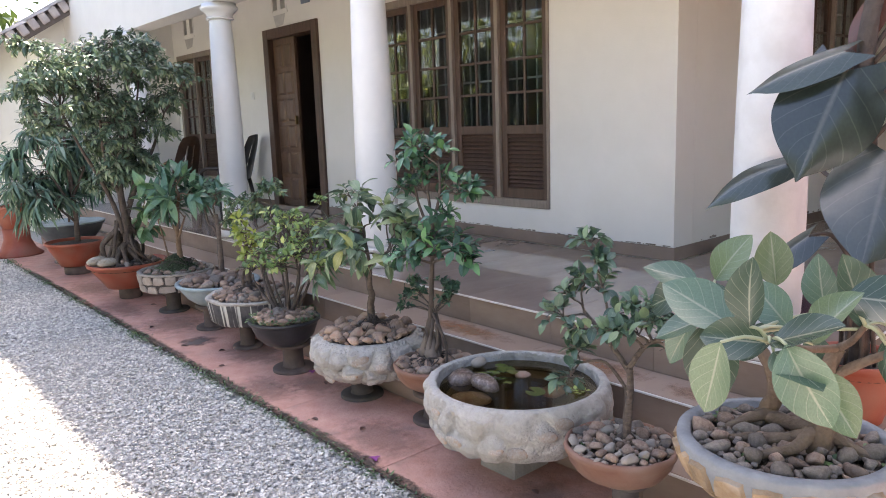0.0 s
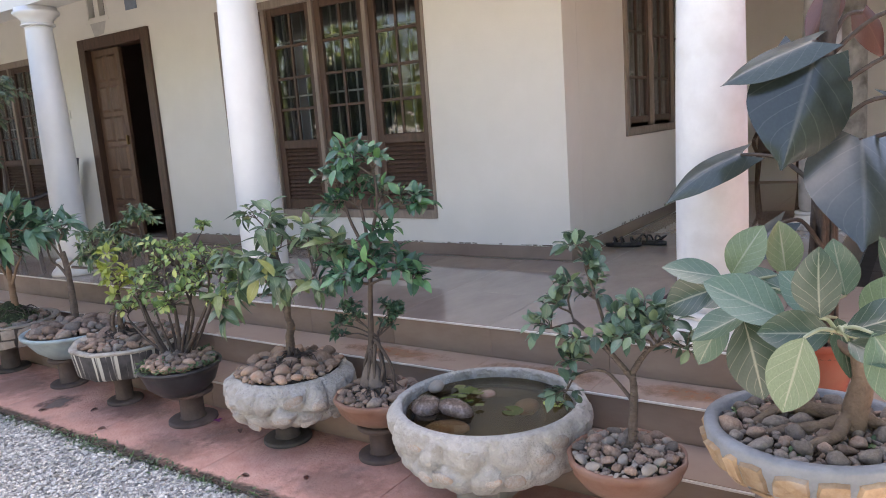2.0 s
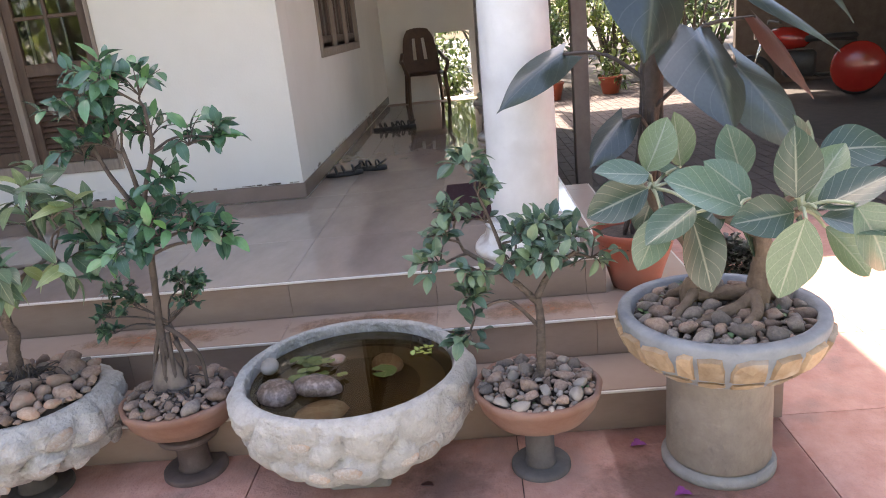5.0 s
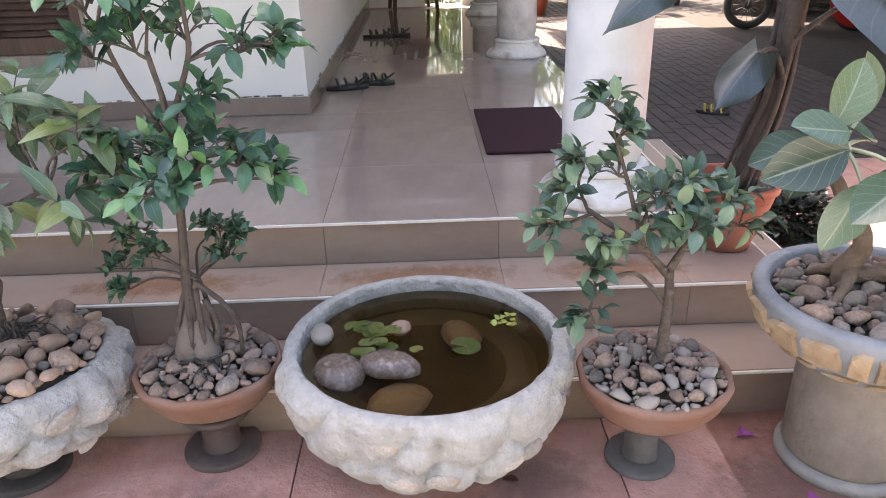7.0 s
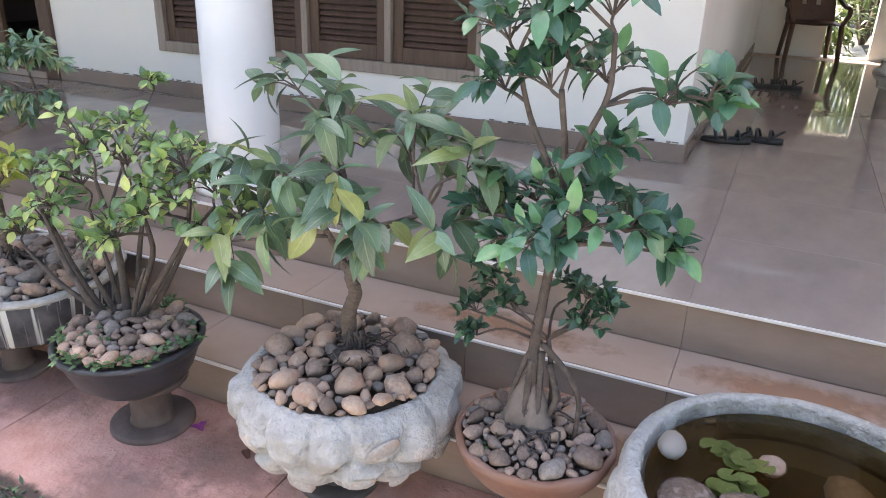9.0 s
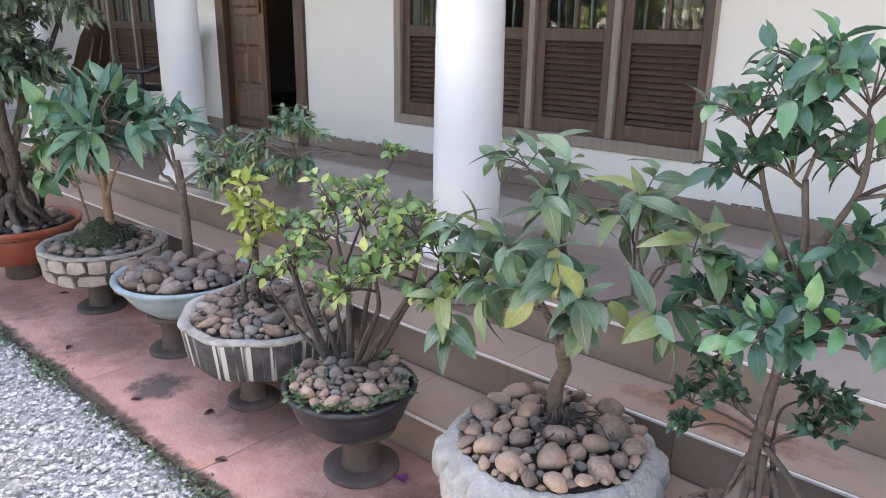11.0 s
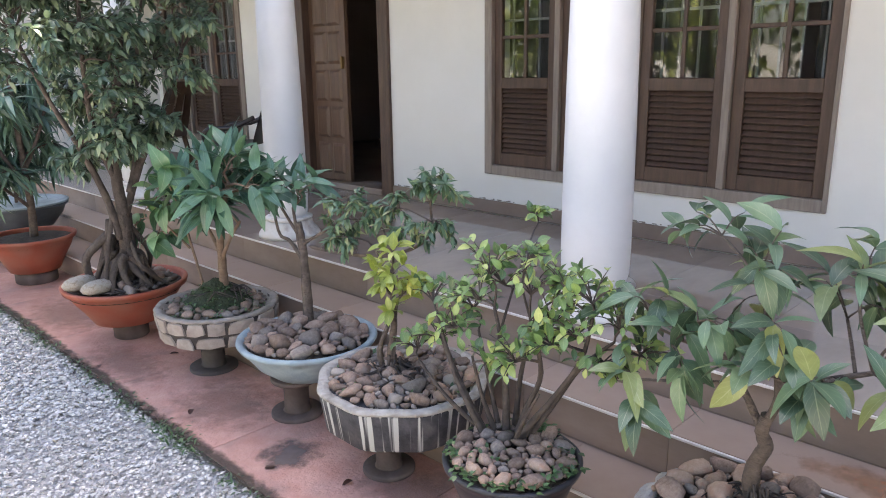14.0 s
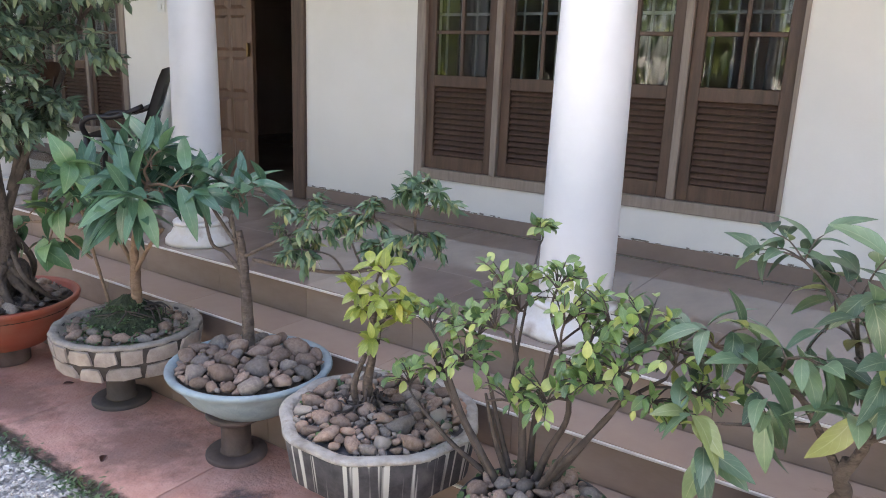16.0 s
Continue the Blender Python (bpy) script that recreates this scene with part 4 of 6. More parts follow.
pb = clay_bowl(1.945, 1.55, .325, .194, 1, "round brown clay bowl filled with mixed river pebbles")
pebbles(pb, .184, -.012, 110, 21, [PEB, PEB, PEB_GREY, PEB_PALE], .031, keep=.02)
weeds(pb, .16, -.012, 5, 8)
spool(1.975, 1.55, .189, .095, mat("dark_cement_stand", (.10, .09, .085), (.16, .145, .135), .8, 10, .4, 50), "dark cement stand under a clay bowl")
pd = clay_bowl(2.10, 2.745, .30, .196, 2, "round brown clay bowl with flat stones on its soil")
pebbles(pd, .186, -.010, 110, 22, [PEB, PEB, PEB_TAN, PEB, PEB_GREY], .037, keep=.045)
weeds(pd, .165, -.012, 8, 9)
st = spool(2.09, 2.745, .164, .108)

# pond tub
C = (2.045, 2.14, .385)
pc = thing("pond_tub", C, "round grey-white plastered tub with rubble relief, filled with water", "pond", "")
off, st_, dz_ = rubble(77, .368, -.205, -.035, 2, .031)
part("tub", lathe(fine([(.285, -.224), (.33, -.214), (.36, -.165), (.370, -.10), (.372, -.05), (.374, -.012)], 7) + fine([(.374, -.004), (.36, .003), (.342, .001), (.333, -.012)], 2) + [(.326, -.06), (.31, -.16), (.2, -.18)], 200, off), PLASTER, pc)
set_stones(pc, st_, dz_, off, lambda z: .371 if z > -.1 else .370 + (z + .1) * .15 if z > -.165 else .36 + (z + .165) * .6, 17, .55)
rnd = random.Random(17)
wt = part("water", lathe([(.001, -.15), (.30, -.15), (.328, -.034), (.001, -.034)], 64), WATER, pc, "murky brown still water", smooth=False)
wt.visible_shadow = False
part("silt", lathe([(.001, -.176), (.3, -.174), (.312, -.14), (.2, -.152), (.002, -.156)], 40), WATERBED, pc, "brown silt under the water")
sup = thing("pot_stand", (2.02, 2.14, .001), "short square cement block under the pond tub", "pot stand", "pot stands")
part("block", box(-.11, .11, -.10, .10, 0, .167, .008), CEMENT, sup, smooth=False)
for k, (dx, dy, s, m, z) in enumerate(((.05, .285, .038, PEB_PALE, -.010), (-.115, .225, .068, PEB_WET, -.03), (-.10, .095, .068, PEB_WET, -.022), (-.2, .07, .08, PEB_TAN, -.085), (.11, .07, .035, PEB_TAN, -.04), (.12, -.1, .07, PEB_TAN, -.11))):
    tagged(part("pond_stone", pebble_mesh(10 + k % 3, m), m, label=("submerged " if z < -.05 else "wet ") + "rounded stone in the pond tub", at=pose(C[0] + dx, C[1] + dy, C[2] + z, 5, -4, 40 * k) @ Matrix.Diagonal((s, s, s * .95, 1))), "", "stone", "stones in the pond")
lily = thing("water_lily", (C[0] + .03, C[1] + .12, C[2] - .034), "small water lily with green and yellowing floating pads", "water plant")
rnd = random.Random(6)
for k in range(22):
    a, d = rnd.uniform(0, 6.28), .11 * math.sqrt(rnd.random())
    x, y, s = d * math.cos(a) * 1.1, d * math.sin(a) + (.0 if k else -.13), rnd.uniform(.016, .03)
    if k == 0:
        x, s = -.035, .042
    n = 18
    turn = rnd.uniform(0, 6.28)
    v = [(0, 0, 0)] + [(s * math.cos(turn + .25 + (5.8) * i / (n - 1)), s * math.sin(turn + .25 + 5.8 * i / (n - 1)), rnd.uniform(0, .004)) for i in range(n)]
    part("lily_pad", (v, [(0, i, i + 1) for i in range(1, n)], [(0, 0)] + [(.5, i / n) for i in range(n)]), L_LILY, lily, at=pose(x, y, .0015 + .0012 * k, rnd.uniform(-6, 6), rnd.uniform(-6, 6), 0))
duck = thing("floating_weed", (C[0] + .12, C[1] - .22, C[2] - .032), "small pale green floating weed on the pond", "water plant")
part("rosette", join_uv([leaf((rnd.uniform(-.03, .03), rnd.uniform(-.035, .035), .002), (rnd.uniform(-1, 1), rnd.uniform(-1, 1), .3), (0, 0, 1), .02, .018, .2, .1, 0, 3) for _ in range(18)]), L_LIME, duck)

# bulging plastered bowl
E_ = (2.09, 3.285, .345)
pe = thing("plaster_planter", E_, "bulging grey-white plastered planter with rubble relief, full of pebbles", "planter", "bonsai planters")
off, st_, dz_ = rubble(31, .296, -.205, -.03, 2, .042, .007)
part("bowl", lathe(fine([(.13, -.226), (.19, -.218), (.25, -.18), (.284, -.13), (.290, -.085), (.280, -.035), (.262, -.006)], 7) + [(.255, .0), (.245, .002), (.232, -.004), (.225, -.03), (.2, -.06)], 190, off), PLASTER, pe)
set_stones(pe, st_, dz_, off, lambda z: .288 if z > -.13 else .284 + (z + .13) * .68, 18, .5)
soil(pe, .232, -.008)
pebbles(pe, .254, .004, 150, 23, [PEB, PEB_TAN, PEB_GREY, PEB, PEB_TAN], .050, keep=.025)
spool(2.03, 3.285, .122, .115, mat("dark_low_stand", (.06, .05, .045), (.1, .085, .075), .7, 10, .3, 50), "low dark stand under the plastered planter")

# black plastic bowl
pf = planter("plastic_planter", 1.945, 3.945, .335, [(.105, -.155), (.12, -.152), (.17, -.105), (.195, -.04), (.2, -.02), (.212, -.017), (.214, -.004), (.21, 0)], [(.2, 0), (.193, -.01), (.19, -.04), (.185, -.05)], PLASTIC, "round black plastic bowl with pebbles and creeping weeds")
soil(pf, .188, -.02)
pebbles(pf, .19, -.002, 110, 24, [PEB, PEB, PEB_TAN, PEB_GREY, PEB], .034, keep=.025)
weeds(pf, .205, .004, 34, 10, .026, .82)
weeds(pf, .15, .012, 8, 11, .02, .3)
spool(1.985, 3.945, .179, .125, SPOOL)

# black drum with lime runs
G = (2.085, 4.585, .358)
pg = thing("drum_planter", G, "broad black drum planter streaked with pale lime runs", "planter", "bonsai planters")
wob = lambda a, rr, z: .006 * math.cos(a * 9) + .003 * math.sin(a * 4 + 1)
part("bowl", lathe([(.2, -.165), (.285, -.163), (.298, -.15), (.318, -.02), (.318, -.012)], 72, wob), LIMED, pg)
part("rim", lathe([(.318, -.014), (.326, -.006), (.322, .004), (.30, .006), (.282, 0), (.275, -.03), (.25, -.05)], 72, wob), LIMERIM, pg, "crumbling lime-washed rim")
soil(pg, .28, -.02)
pebbles(pg, .278, -.004, 160, 25, [PEB, PEB, PEB_GREY, PEB, PEB_TAN, PEB_PALE], .040, keep=.05)
weeds(pg, .272, .002, 9, 12, .024)
spool(2.0, 4.585, .192, .098)

# pale blue bowl on an open spool
H_ = (2.1, 5.22, .352)
ph = planter("blue_planter", *H_, [(.14, -.165), (.16, -.16), (.225, -.11), (.265, -.055), (.28, -.028), (.298, -.022), (.306, -.008), (.304, 0)], [(.29, .003), (.275, -.004), (.262, -.025), (.25, -.04)], BLUE, "wide pale blue painted bowl with large brown pebbles")
soil(ph, .262, -.022)
pebbles(ph, .268, -.006, 80, 26, [PEB, PEB, PEB, PEB_GREY], .050, keep=.035)
spool(2.03, 5.23, .186, .112)

# pot clad in pale split stone
I_ = (2.07, 5.95, .345)
pi = planter("stone_clad_planter", *I_, [(.2, -.15), (.262, -.148), (.28, -.12), (.296, -.01), (.294, 0)], [(.28, .003), (.262, 0), (.255, -.03), (.25, -.045)], JOINT, "low round planter clad in pale split stone with dark joints")
skin_i = lambda z: .296 + (z + .01) * .145
stones_on_wall(pi, "stone", skin_i, 1, -.146, -.080, 13, GREYSTONE, 9, .009, .94)
stones_on_wall(pi, "stone", skin_i, 1, -.082, -.006, 16, GREYSTONE, 10, .009, .94)
soil(pi, .258, -.02)
pebbles(pi, .245, -.012, 30, 27, [PEB_GREY, PEB, PEB], .034, keep=.16)
part("rim", lathe([(.294, -.012), (.302, -.004), (.298, .006), (.28, .008), (.262, .002), (.258, -.01)], 56, lambda a, rr, z: .003 * math.sin(a * 17) + .002 * math.sin(a * 29)), mat("worn_mortar", (.25, .215, .18), (.36, .315, .27), .9, 30, .8, 50), pi, "worn mortar rim")
moss = mat("dark_moss", (.022, .030, .016), (.05, .065, .03), .95, 40, 1.2, 70)
part("moss_mound", lathe(fine([(.20, -.03), (.18, .0), (.14, .028), (.09, .066), (.05, .105), (.012, .128)], 4), 48, lambda a, rr, z: .016 * noise.noise(Vector((math.cos(a) * 4, math.sin(a) * 4, z * 40)))), moss, pi, "dark mossy mound round the trunk")
for k in range(5):
    weeds(pi, (.19, .155, .115, .07, .235)[k], (-.004, .016, .044, .082, -.012)[k], (30, 26, 20, 12, 24)[k], 14 + k, .018, .85)
spool(2.03, 5.97, .194, .118, mat("dark_stand", (.07, .055, .048), (.11, .09, .08), .7, 10, .3, 50))

# terracotta bowls
def terra_bowl(x, y, rim, r, depth, label, name="terracotta_planter"):
    t = planter(name, x, y, rim, [(r * .5, -depth), (r * .56, -depth + .004), (r * .7, -depth * .66), (r * .86, -depth * .34), (r * .93, -.035), (r * .99, -.03), (r * 1.01, -.006), (r, 0)], [(r * .95, 0), (r * .92, -.01), (r * .9, -.05)], TERRA, label)
    soil(t, r * .905, -.025)
    return t


pj = terra_bowl(1.94, 6.755, .335, .333, .225, "wide orange terracotta bowl holding a gnarled ficus")
pebbles(pj, .28, -.02, 16, 28, [PEB_GREY, PEB], .05, keep=.14, skip=[(-.235, .02, .08), (-.195, -.13, .08)])
stone_pale = mat("pale_field_stone", (.36, .31, .25), (.47, .42, .35), .8, 14, .5, 40, c=(.30, .24, .18))
for dx, dy, s in ((-.235, .02, .085), (-.195, -.13, .082)):
    part("pebble", pebble_mesh(11, stone_pale), stone_pale, pj, "large pale stone", at=pose(dx, dy, .03, 0, 0, 10) @ Matrix.Diagonal((s, s * .8, s * .75, 1)))
stj = thing("pot_stand", (1.94, 6.755, .001), "low dark ring under a terracotta bowl", "pot stand", "pot stands")
part("ring", lathe([(.085, 0), (.095, .01), (.095, .098), (.085, .109)], 32), SPOOL, stj)
pk = terra_bowl(1.94, 8.39, .35, .297, .26, "orange terracotta bowl with a narrow-leaved ficus")
stk = thing("pot_stand", (1.94, 8.39, .001), "low dark ring under a terracotta bowl", "pot stand", "pot stands")
part("ring", lathe([(.13, 0), (.14, .01), (.14, .08), (.13, .089)], 32), SPOOL, stk)
pl = planter("blue_planter", 2.1, 9.22, .455, [(.2, -.2), (.25, -.19), (.33, -.09), (.355, -.03), (.375, -.02), (.38, 0)], [(.36, .003), (.34, -.01), (.33, -.04)], BLUE, "large dark bowl with a pale blue rim")
pl.children[0].data.materials[0] = mat("slate_blue_glaze", (.06, .08, .095), (.1, .125, .14), .45, 8, .2, 40)
part("rim", lathe([(.36, .001), (.382, .001), (.384, .012), (.36, .014), (.345, .006)], 48), BLUE, pl, "pale blue painted rim")
soil(pl, .335, -.02)
stl = thing("pot_stand", (2.1, 9.22, .001), "squat dark stand under a large bowl", "pot stand", "pot stands")
part("drum", lathe([(.2, 0), (.2, .02), (.14, .06), (.14, .2), (.19, .254)], 32), SPOOL, stl)
pm = terra_bowl(1.75, 10.3, .62, .26, .28, "tall red terracotta pot on a broad foot")
stm = thing("pot_stand", (1.75, 10.3, .001), "broad red terracotta foot under a tall pot", "pot stand", "pot stands")
part("foot", lathe([(.27, 0), (.275, .02), (.2, .08), (.15, .2), (.15, .339)], 32), TERRA, stm)
# terracotta pot on the side step with the philodendron
pp = terra_bowl(2.72, 1.07, .565, .165, .246, "ribbed orange terracotta pot on the side step", "terracotta_pot")
for z in (-.06, -.1, -.15):
    part("band", lathe([(.143 + z * .31, z - .008), (.162 + z * .31, z - .004), (.162 + z * .31, z + .004), (.143 + z * .31, z + .008)], 36), TERRA, pp)

# ---- trees in the planters ----
# large-leaved fig: every leaf is a piece
FIG = (1.95, .99, .50)
fig = thing("fig_bonsai", FIG, "bonsai fig with large grey-green veined leaves and thick roots", "bonsai")
o = Vector(FIG)
rnd = random.Random(2)
fs_ = [([(1.93, .90, .49), (1.94, .885, .58), (1.95, .87, .68), (1.94, .88, .76), (1.95, .86, .82)], .040, .018), ([(1.98, 1.06, .49), (2.0, 1.07, .56), (1.99, 1.04, .63), (2.0, 1.06, .7), (2.0, 1.12, .78), (1.97, 1.18, .86), (1.95, 1.2, .92)], .03, .012),
       ([(1.95, .88, .74), (1.96, .95, .78), (1.97, 1.02, .82)], .016, .01), ([(1.95, .87, .74), (1.94, .79, .80), (1.94, .73, .84)], .016, .009), ([(1.94, .88, .58), (1.89, .95, .55), (1.86, 1.05, .53), (1.84, 1.12, .51)], .024, .012), ([(1.95, .9, .57), (1.97, .98, .56), (1.98, 1.07, .56)], .026, .020), ([(1.92, .91, .57), (1.85, .92, .545), (1.80, .97, .53), (1.78, 1.02, .505)], .022, .008), ([(1.94, .89, .58), (1.97, .82, .54), (2.0, .76, .505)], .022, .01), ([(1.99, 1.05, .57), (1.93, 1.1, .55), (1.88, 1.16, .51)], .02, .009), ([(1.99, 1.05, .58), (2.05, 1.1, .54), (2.1, 1.12, .5)], .02, .009)]
for k, (pts, a, b) in enumerate(fs_):
    part("trunk" if k < 2 else "limb" if k < 4 else "root", tube(spline([Vector(p) - o for p in pts], 6), a, b, 9, .08, rnd), BARK_FIG, fig)
PETIOLE = mat("pale_petiole", (.3, .33, .2), (.36, .38, .26), .5, 9)
# each shoot: its tip, then leaves as depth, stalk end (y, z) and leaf tip (y, z)
SHOOTS = [((1.90, 1.2, .92), [(1.93, 1.21, .96, 1.14, 1.09), (2.05, 1.08, .94, 1.1, 1.08), (1.85, 1.22, .97, 1.34, .99), (1.82, 1.23, .94, 1.38, .88), (1.8, 1.2, .87, 1.26, .75), (1.75, 1.13, .9, 1.24, .83), (2.0, 1.06, .9, 1.16, .95), (2.02, 1.2, .9, 1.32, .86), (2.08, 1.14, .88, 1.2, .76)]),
          ((1.76, 1.02, .87), [(1.7, 1.03, .9, 1.2, .99), (1.75, 1.14, .88, 1.08, .67), (1.85, .95, .88, 1.05, .97), (1.65, .92, .89, 1.06, .89), (2.0, .92, .9, .95, 1.03), (1.92, 1.0, .86, 1.1, .76), (1.98, .94, .84, .9, .70)]),
          ((1.64, .91, .90), [(1.5, .96, .92, 1.0, .75), (1.6, .94, .94, .95, 1.09), (1.6, .89, .91, .74, .98), (1.9, .78, .9, .83, 1.07), (1.55, .83, .93, .73, .78), (1.6, .88, .89, .80, .87), (1.75, .85, .88, .78, 1.02), (1.7, .82, .83, .72, .72)]),
          ((1.86, .77, .92), [(1.8, .8, 1.0, .63, 1.02), (1.95, .74, .9, .6, .88), (2.02, .8, .9, .74, 1.03), (1.86, .72, .88, .6, .76), (2.05, .78, .84, .72, .7)])]
for k, (tip, leaves) in enumerate(SHOOTS):
    root = (Vector((1.95, 1.2, .92)), Vector((1.97, 1.02, .82)), Vector((1.95, .86, .82)), Vector((1.95, .86, .82)))[k] - o
    hub = Vector(tip) - o
    part("limb", tube(spline([root, root.lerp(hub, .5) + Vector((0, 0, -.012)), hub], 4), .012, .007, 7, .06, rnd), BARK_FIG, fig)
    for x, y0, z0, y1, z1 in leaves:
        a, b = Vector((x, y0, z0)) - o, Vector((x + rnd.uniform(-.05, .03), y1, z1)) - o
        L = min(.225, max(.165, (b - a).length * 1.14))
        part("petiole", tube(spline([hub, hub.lerp(a, .5) + Vector((0, 0, .012)), a], 3), .006, .004, 5), PETIOLE, fig)
        up = Vector((-.8, -.2, .75)) + ball(rnd) * .45
        part("leaf", broad_leaf(a, b - a, up, L, L * rnd.uniform(.56, .67), rnd.uniform(-.05, .30), rnd.uniform(.12, .42), 0, .47, .016, rnd.uniform(-.5, .5)), L_FIG, fig)

# philodendron with large dark leaves
PH = (2.70, 1.06, .54)
phil = thing("philodendron", PH, "tall philodendron with large dark glossy heart-shaped leaves", "potted plant")
o = Vector(PH)
ps = [([(2.70, 1.06, .53), (2.62, 1.04, .8), (2.54, 1.04, 1.1), (2.50, 1.04, 1.4), (2.49, 1.03, 1.62), (2.5, 1.0, 1.95)], .034, .026)]
for k in range(7):
    a = k * .9
    ps.append(([(2.55 + .03 * math.cos(a), 1.04 + .03 * math.sin(a), 1.15 + .06 * k), (2.58 + .04 * math.cos(a + .5), 1.04 + .04 * math.sin(a + .5), .9), (2.70 + .06 * math.cos(a), 1.06 + .06 * math.sin(a), .54)], .011, .007))
for k, (pts, a, b) in enumerate(ps):
    part("aerial_root" if k else "trunk", tube(spline([Vector(p) - o for p in pts], 6), a, b, 8, .12, rnd), BARK_DARK, phil)
PHIL = [((2.66, 1.33, 1.26), (2.45, 1.56, 1.18), .46, 0), ((2.42, 1.06, 1.57), (2.22, 1.11, 1.25), .92, 0), ((2.44, .92, 1.31), (2.11, .87, 1.04), .80, 0), ((2.41, 1.06, 1.63), (2.29, 1.33, 1.54), .5, 0), ((2.33, .74, 1.70), (2.3, .67, 1.47), .6, 0),
        ((2.40, .79, 1.44), (2.33, .46, 1.24), .34, 0), ((2.42, .79, 1.18), (2.28, .59, .91), .62, 0), ((2.34, .67, 1.58), (2.29, .44, 1.31), .36, 0), ((2.46, .72, 1.33), (2.40, .50, 1.07), .36, 1), ((2.46, 1.16, 1.03), (2.38, 1.30, .90), .7, 0),
        ((2.54, 1.02, 1.80), (2.5, 1.1, 1.62), .6, 1), ((2.60, .94, 1.72), (2.62, .86, 1.56), .6, 1)]
for k, (a, b, w, red) in enumerate(PHIL):
    a, b = Vector(a) - o, Vector(b) - o
    z = min(1.9, a.z + o.z + .12) - o.z
    root = Vector((2.53, 1.04, 0)) - o
    root.z = max(.4, z - .25)
    part("petiole", tube(spline([root, root.lerp(a, .5) + Vector((0, 0, .05)), a], 5), .009, .006, 6), BARK_DARK, phil)
    L = (b - a).length
    part("leaf", broad_leaf(a, b - a, Vector((-.62, -.3, .8)) + ball(rnd) * .3, L, L * w * .92, .45 if k == 0 else .14, -.34, .25 if red else .8, .34, .016, rnd.uniform(-.35, .35), 16), L_PHILO_RED if red else L_PHILO, phil)

plant("bonsai_tree", (1.95, 1.54, .32), [([(1.95, 1.535, .31), (1.955, 1.53, .42), (1.96, 1.525, .52), (1.965, 1.53, .60)], .017, .011), ([(1.965, 1.53, .58), (1.96, 1.6, .66), (1.97, 1.68, .72), (1.98, 1.74, .76)], .011, .006), ([(1.965, 1.53, .6), (1.97, 1.48, .68), (1.98, 1.4, .73)], .011, .006), ([(1.96, 1.6, .66), (1.98, 1.64, .8), (1.98, 1.69, .95)], .007, .004), ([(1.96, 1.535, .36), (1.92, 1.57, .33), (1.90, 1.6, .315)], .012, .004), ([(1.955, 1.53, .36), (1.97, 1.5, .33), (1.98, 1.47, .315)], .012, .004), ([(1.965, 1.53, .5), (1.95, 1.62, .6), (1.93, 1.72, .58)], .007, .004)],
      [(1.97, 1.71, 1.01, .05), (1.97, 1.68, .94, .05), (1.95, 1.81, .73, .07), (2.0, 1.75, .86, .07), (1.97, 1.78, .80, .07), (1.99, 1.67, .84, .07), (1.96, 1.58, .78, .08), (2.0, 1.5, .80, .07), (1.96, 1.42, .77, .08), (1.93, 1.70, .71, .07), (1.93, 1.6, .72, .07), (1.94, 1.48, .73, .07), (1.93, 1.73, .61, .05), (1.9, 1.74, .53, .06), (1.99, 1.36, .70, .07), (2.06, 1.58, .74, .08), (2.05, 1.45, .72, .08), (1.88, 1.52, .74, .06)],
      "small bonsai tree with round grey-green leaves", "bonsai", BARK, L_SMALL, .052, .56, 30, 101, fold=.35, peak=.55, subs=7, spread=1.05)
fb = plant("ficus_bonsai", (2.105, 2.76, .29), [([(2.10, 2.76, .29), (2.10, 2.76, .37), (2.10, 2.765, .46), (2.11, 2.77, .54), (2.11, 2.755, .7), (2.11, 2.74, .85), (2.11, 2.74, 1.0), (2.11, 2.76, 1.14)], .019, .006), ([(2.11, 2.75, .9), (2.11, 2.71, 1.02), (2.10, 2.66, 1.14), (2.10, 2.66, 1.26)], .009, .005), ([(2.11, 2.76, .95), (2.10, 2.82, 1.08), (2.11, 2.86, 1.2)], .008, .005), ([(2.11, 2.73, .49), (2.09, 2.70, .42), (2.09, 2.715, .36), (2.085, 2.715, .29)], .009, .007), ([(2.10, 2.77, .5), (2.075, 2.77, .4), (2.06, 2.78, .29)], .010, .007), ([(2.11, 2.75, .52), (2.08, 2.74, .42), (2.06, 2.735, .29)], .009, .006), ([(2.11, 2.75, .54), (2.08, 2.68, .5), (2.09, 2.645, .42), (2.1, 2.65, .3)], .008, .006), ([(2.11, 2.76, .55), (2.1, 2.80, .45), (2.08, 2.83, .29)], .009, .006)],
      [(2.11, 2.88, 1.23, .08), (2.08, 2.81, 1.27, .09), (2.12, 2.75, 1.2, .09), (2.11, 2.67, 1.29, .08), (2.1, 2.88, 1.13, .07), (2.11, 2.55, 1.13, .08), (2.15, 2.68, 1.16, .08), (2.1, 2.78, 1.14, .08), (2.04, 2.72, 1.33, .07), (2.14, 2.8, 1.34, .07), (2.1, 2.47, 1.15, .05),
       (2.08, 2.9, .85, .08), (2.05, 2.8, .81, .09), (2.06, 2.68, .86, .09), (2.1, 2.59, .86, .08), (2.12, 2.53, .82, .06), (2.1, 2.72, .89, .09), (2.2, 2.66, .86, .09), (2.2, 2.82, .86, .09), (2.02, 2.74, .84, .08), (2.11, 2.66, 1.02, .05)],
      "tall ficus bonsai in tiers of glossy leaves with a swollen root", "bonsai", BARK_OLD, L_FICUS, .066, .5, 26, 102, fold=.3, peak=.52, subs=9, spread=1.3)
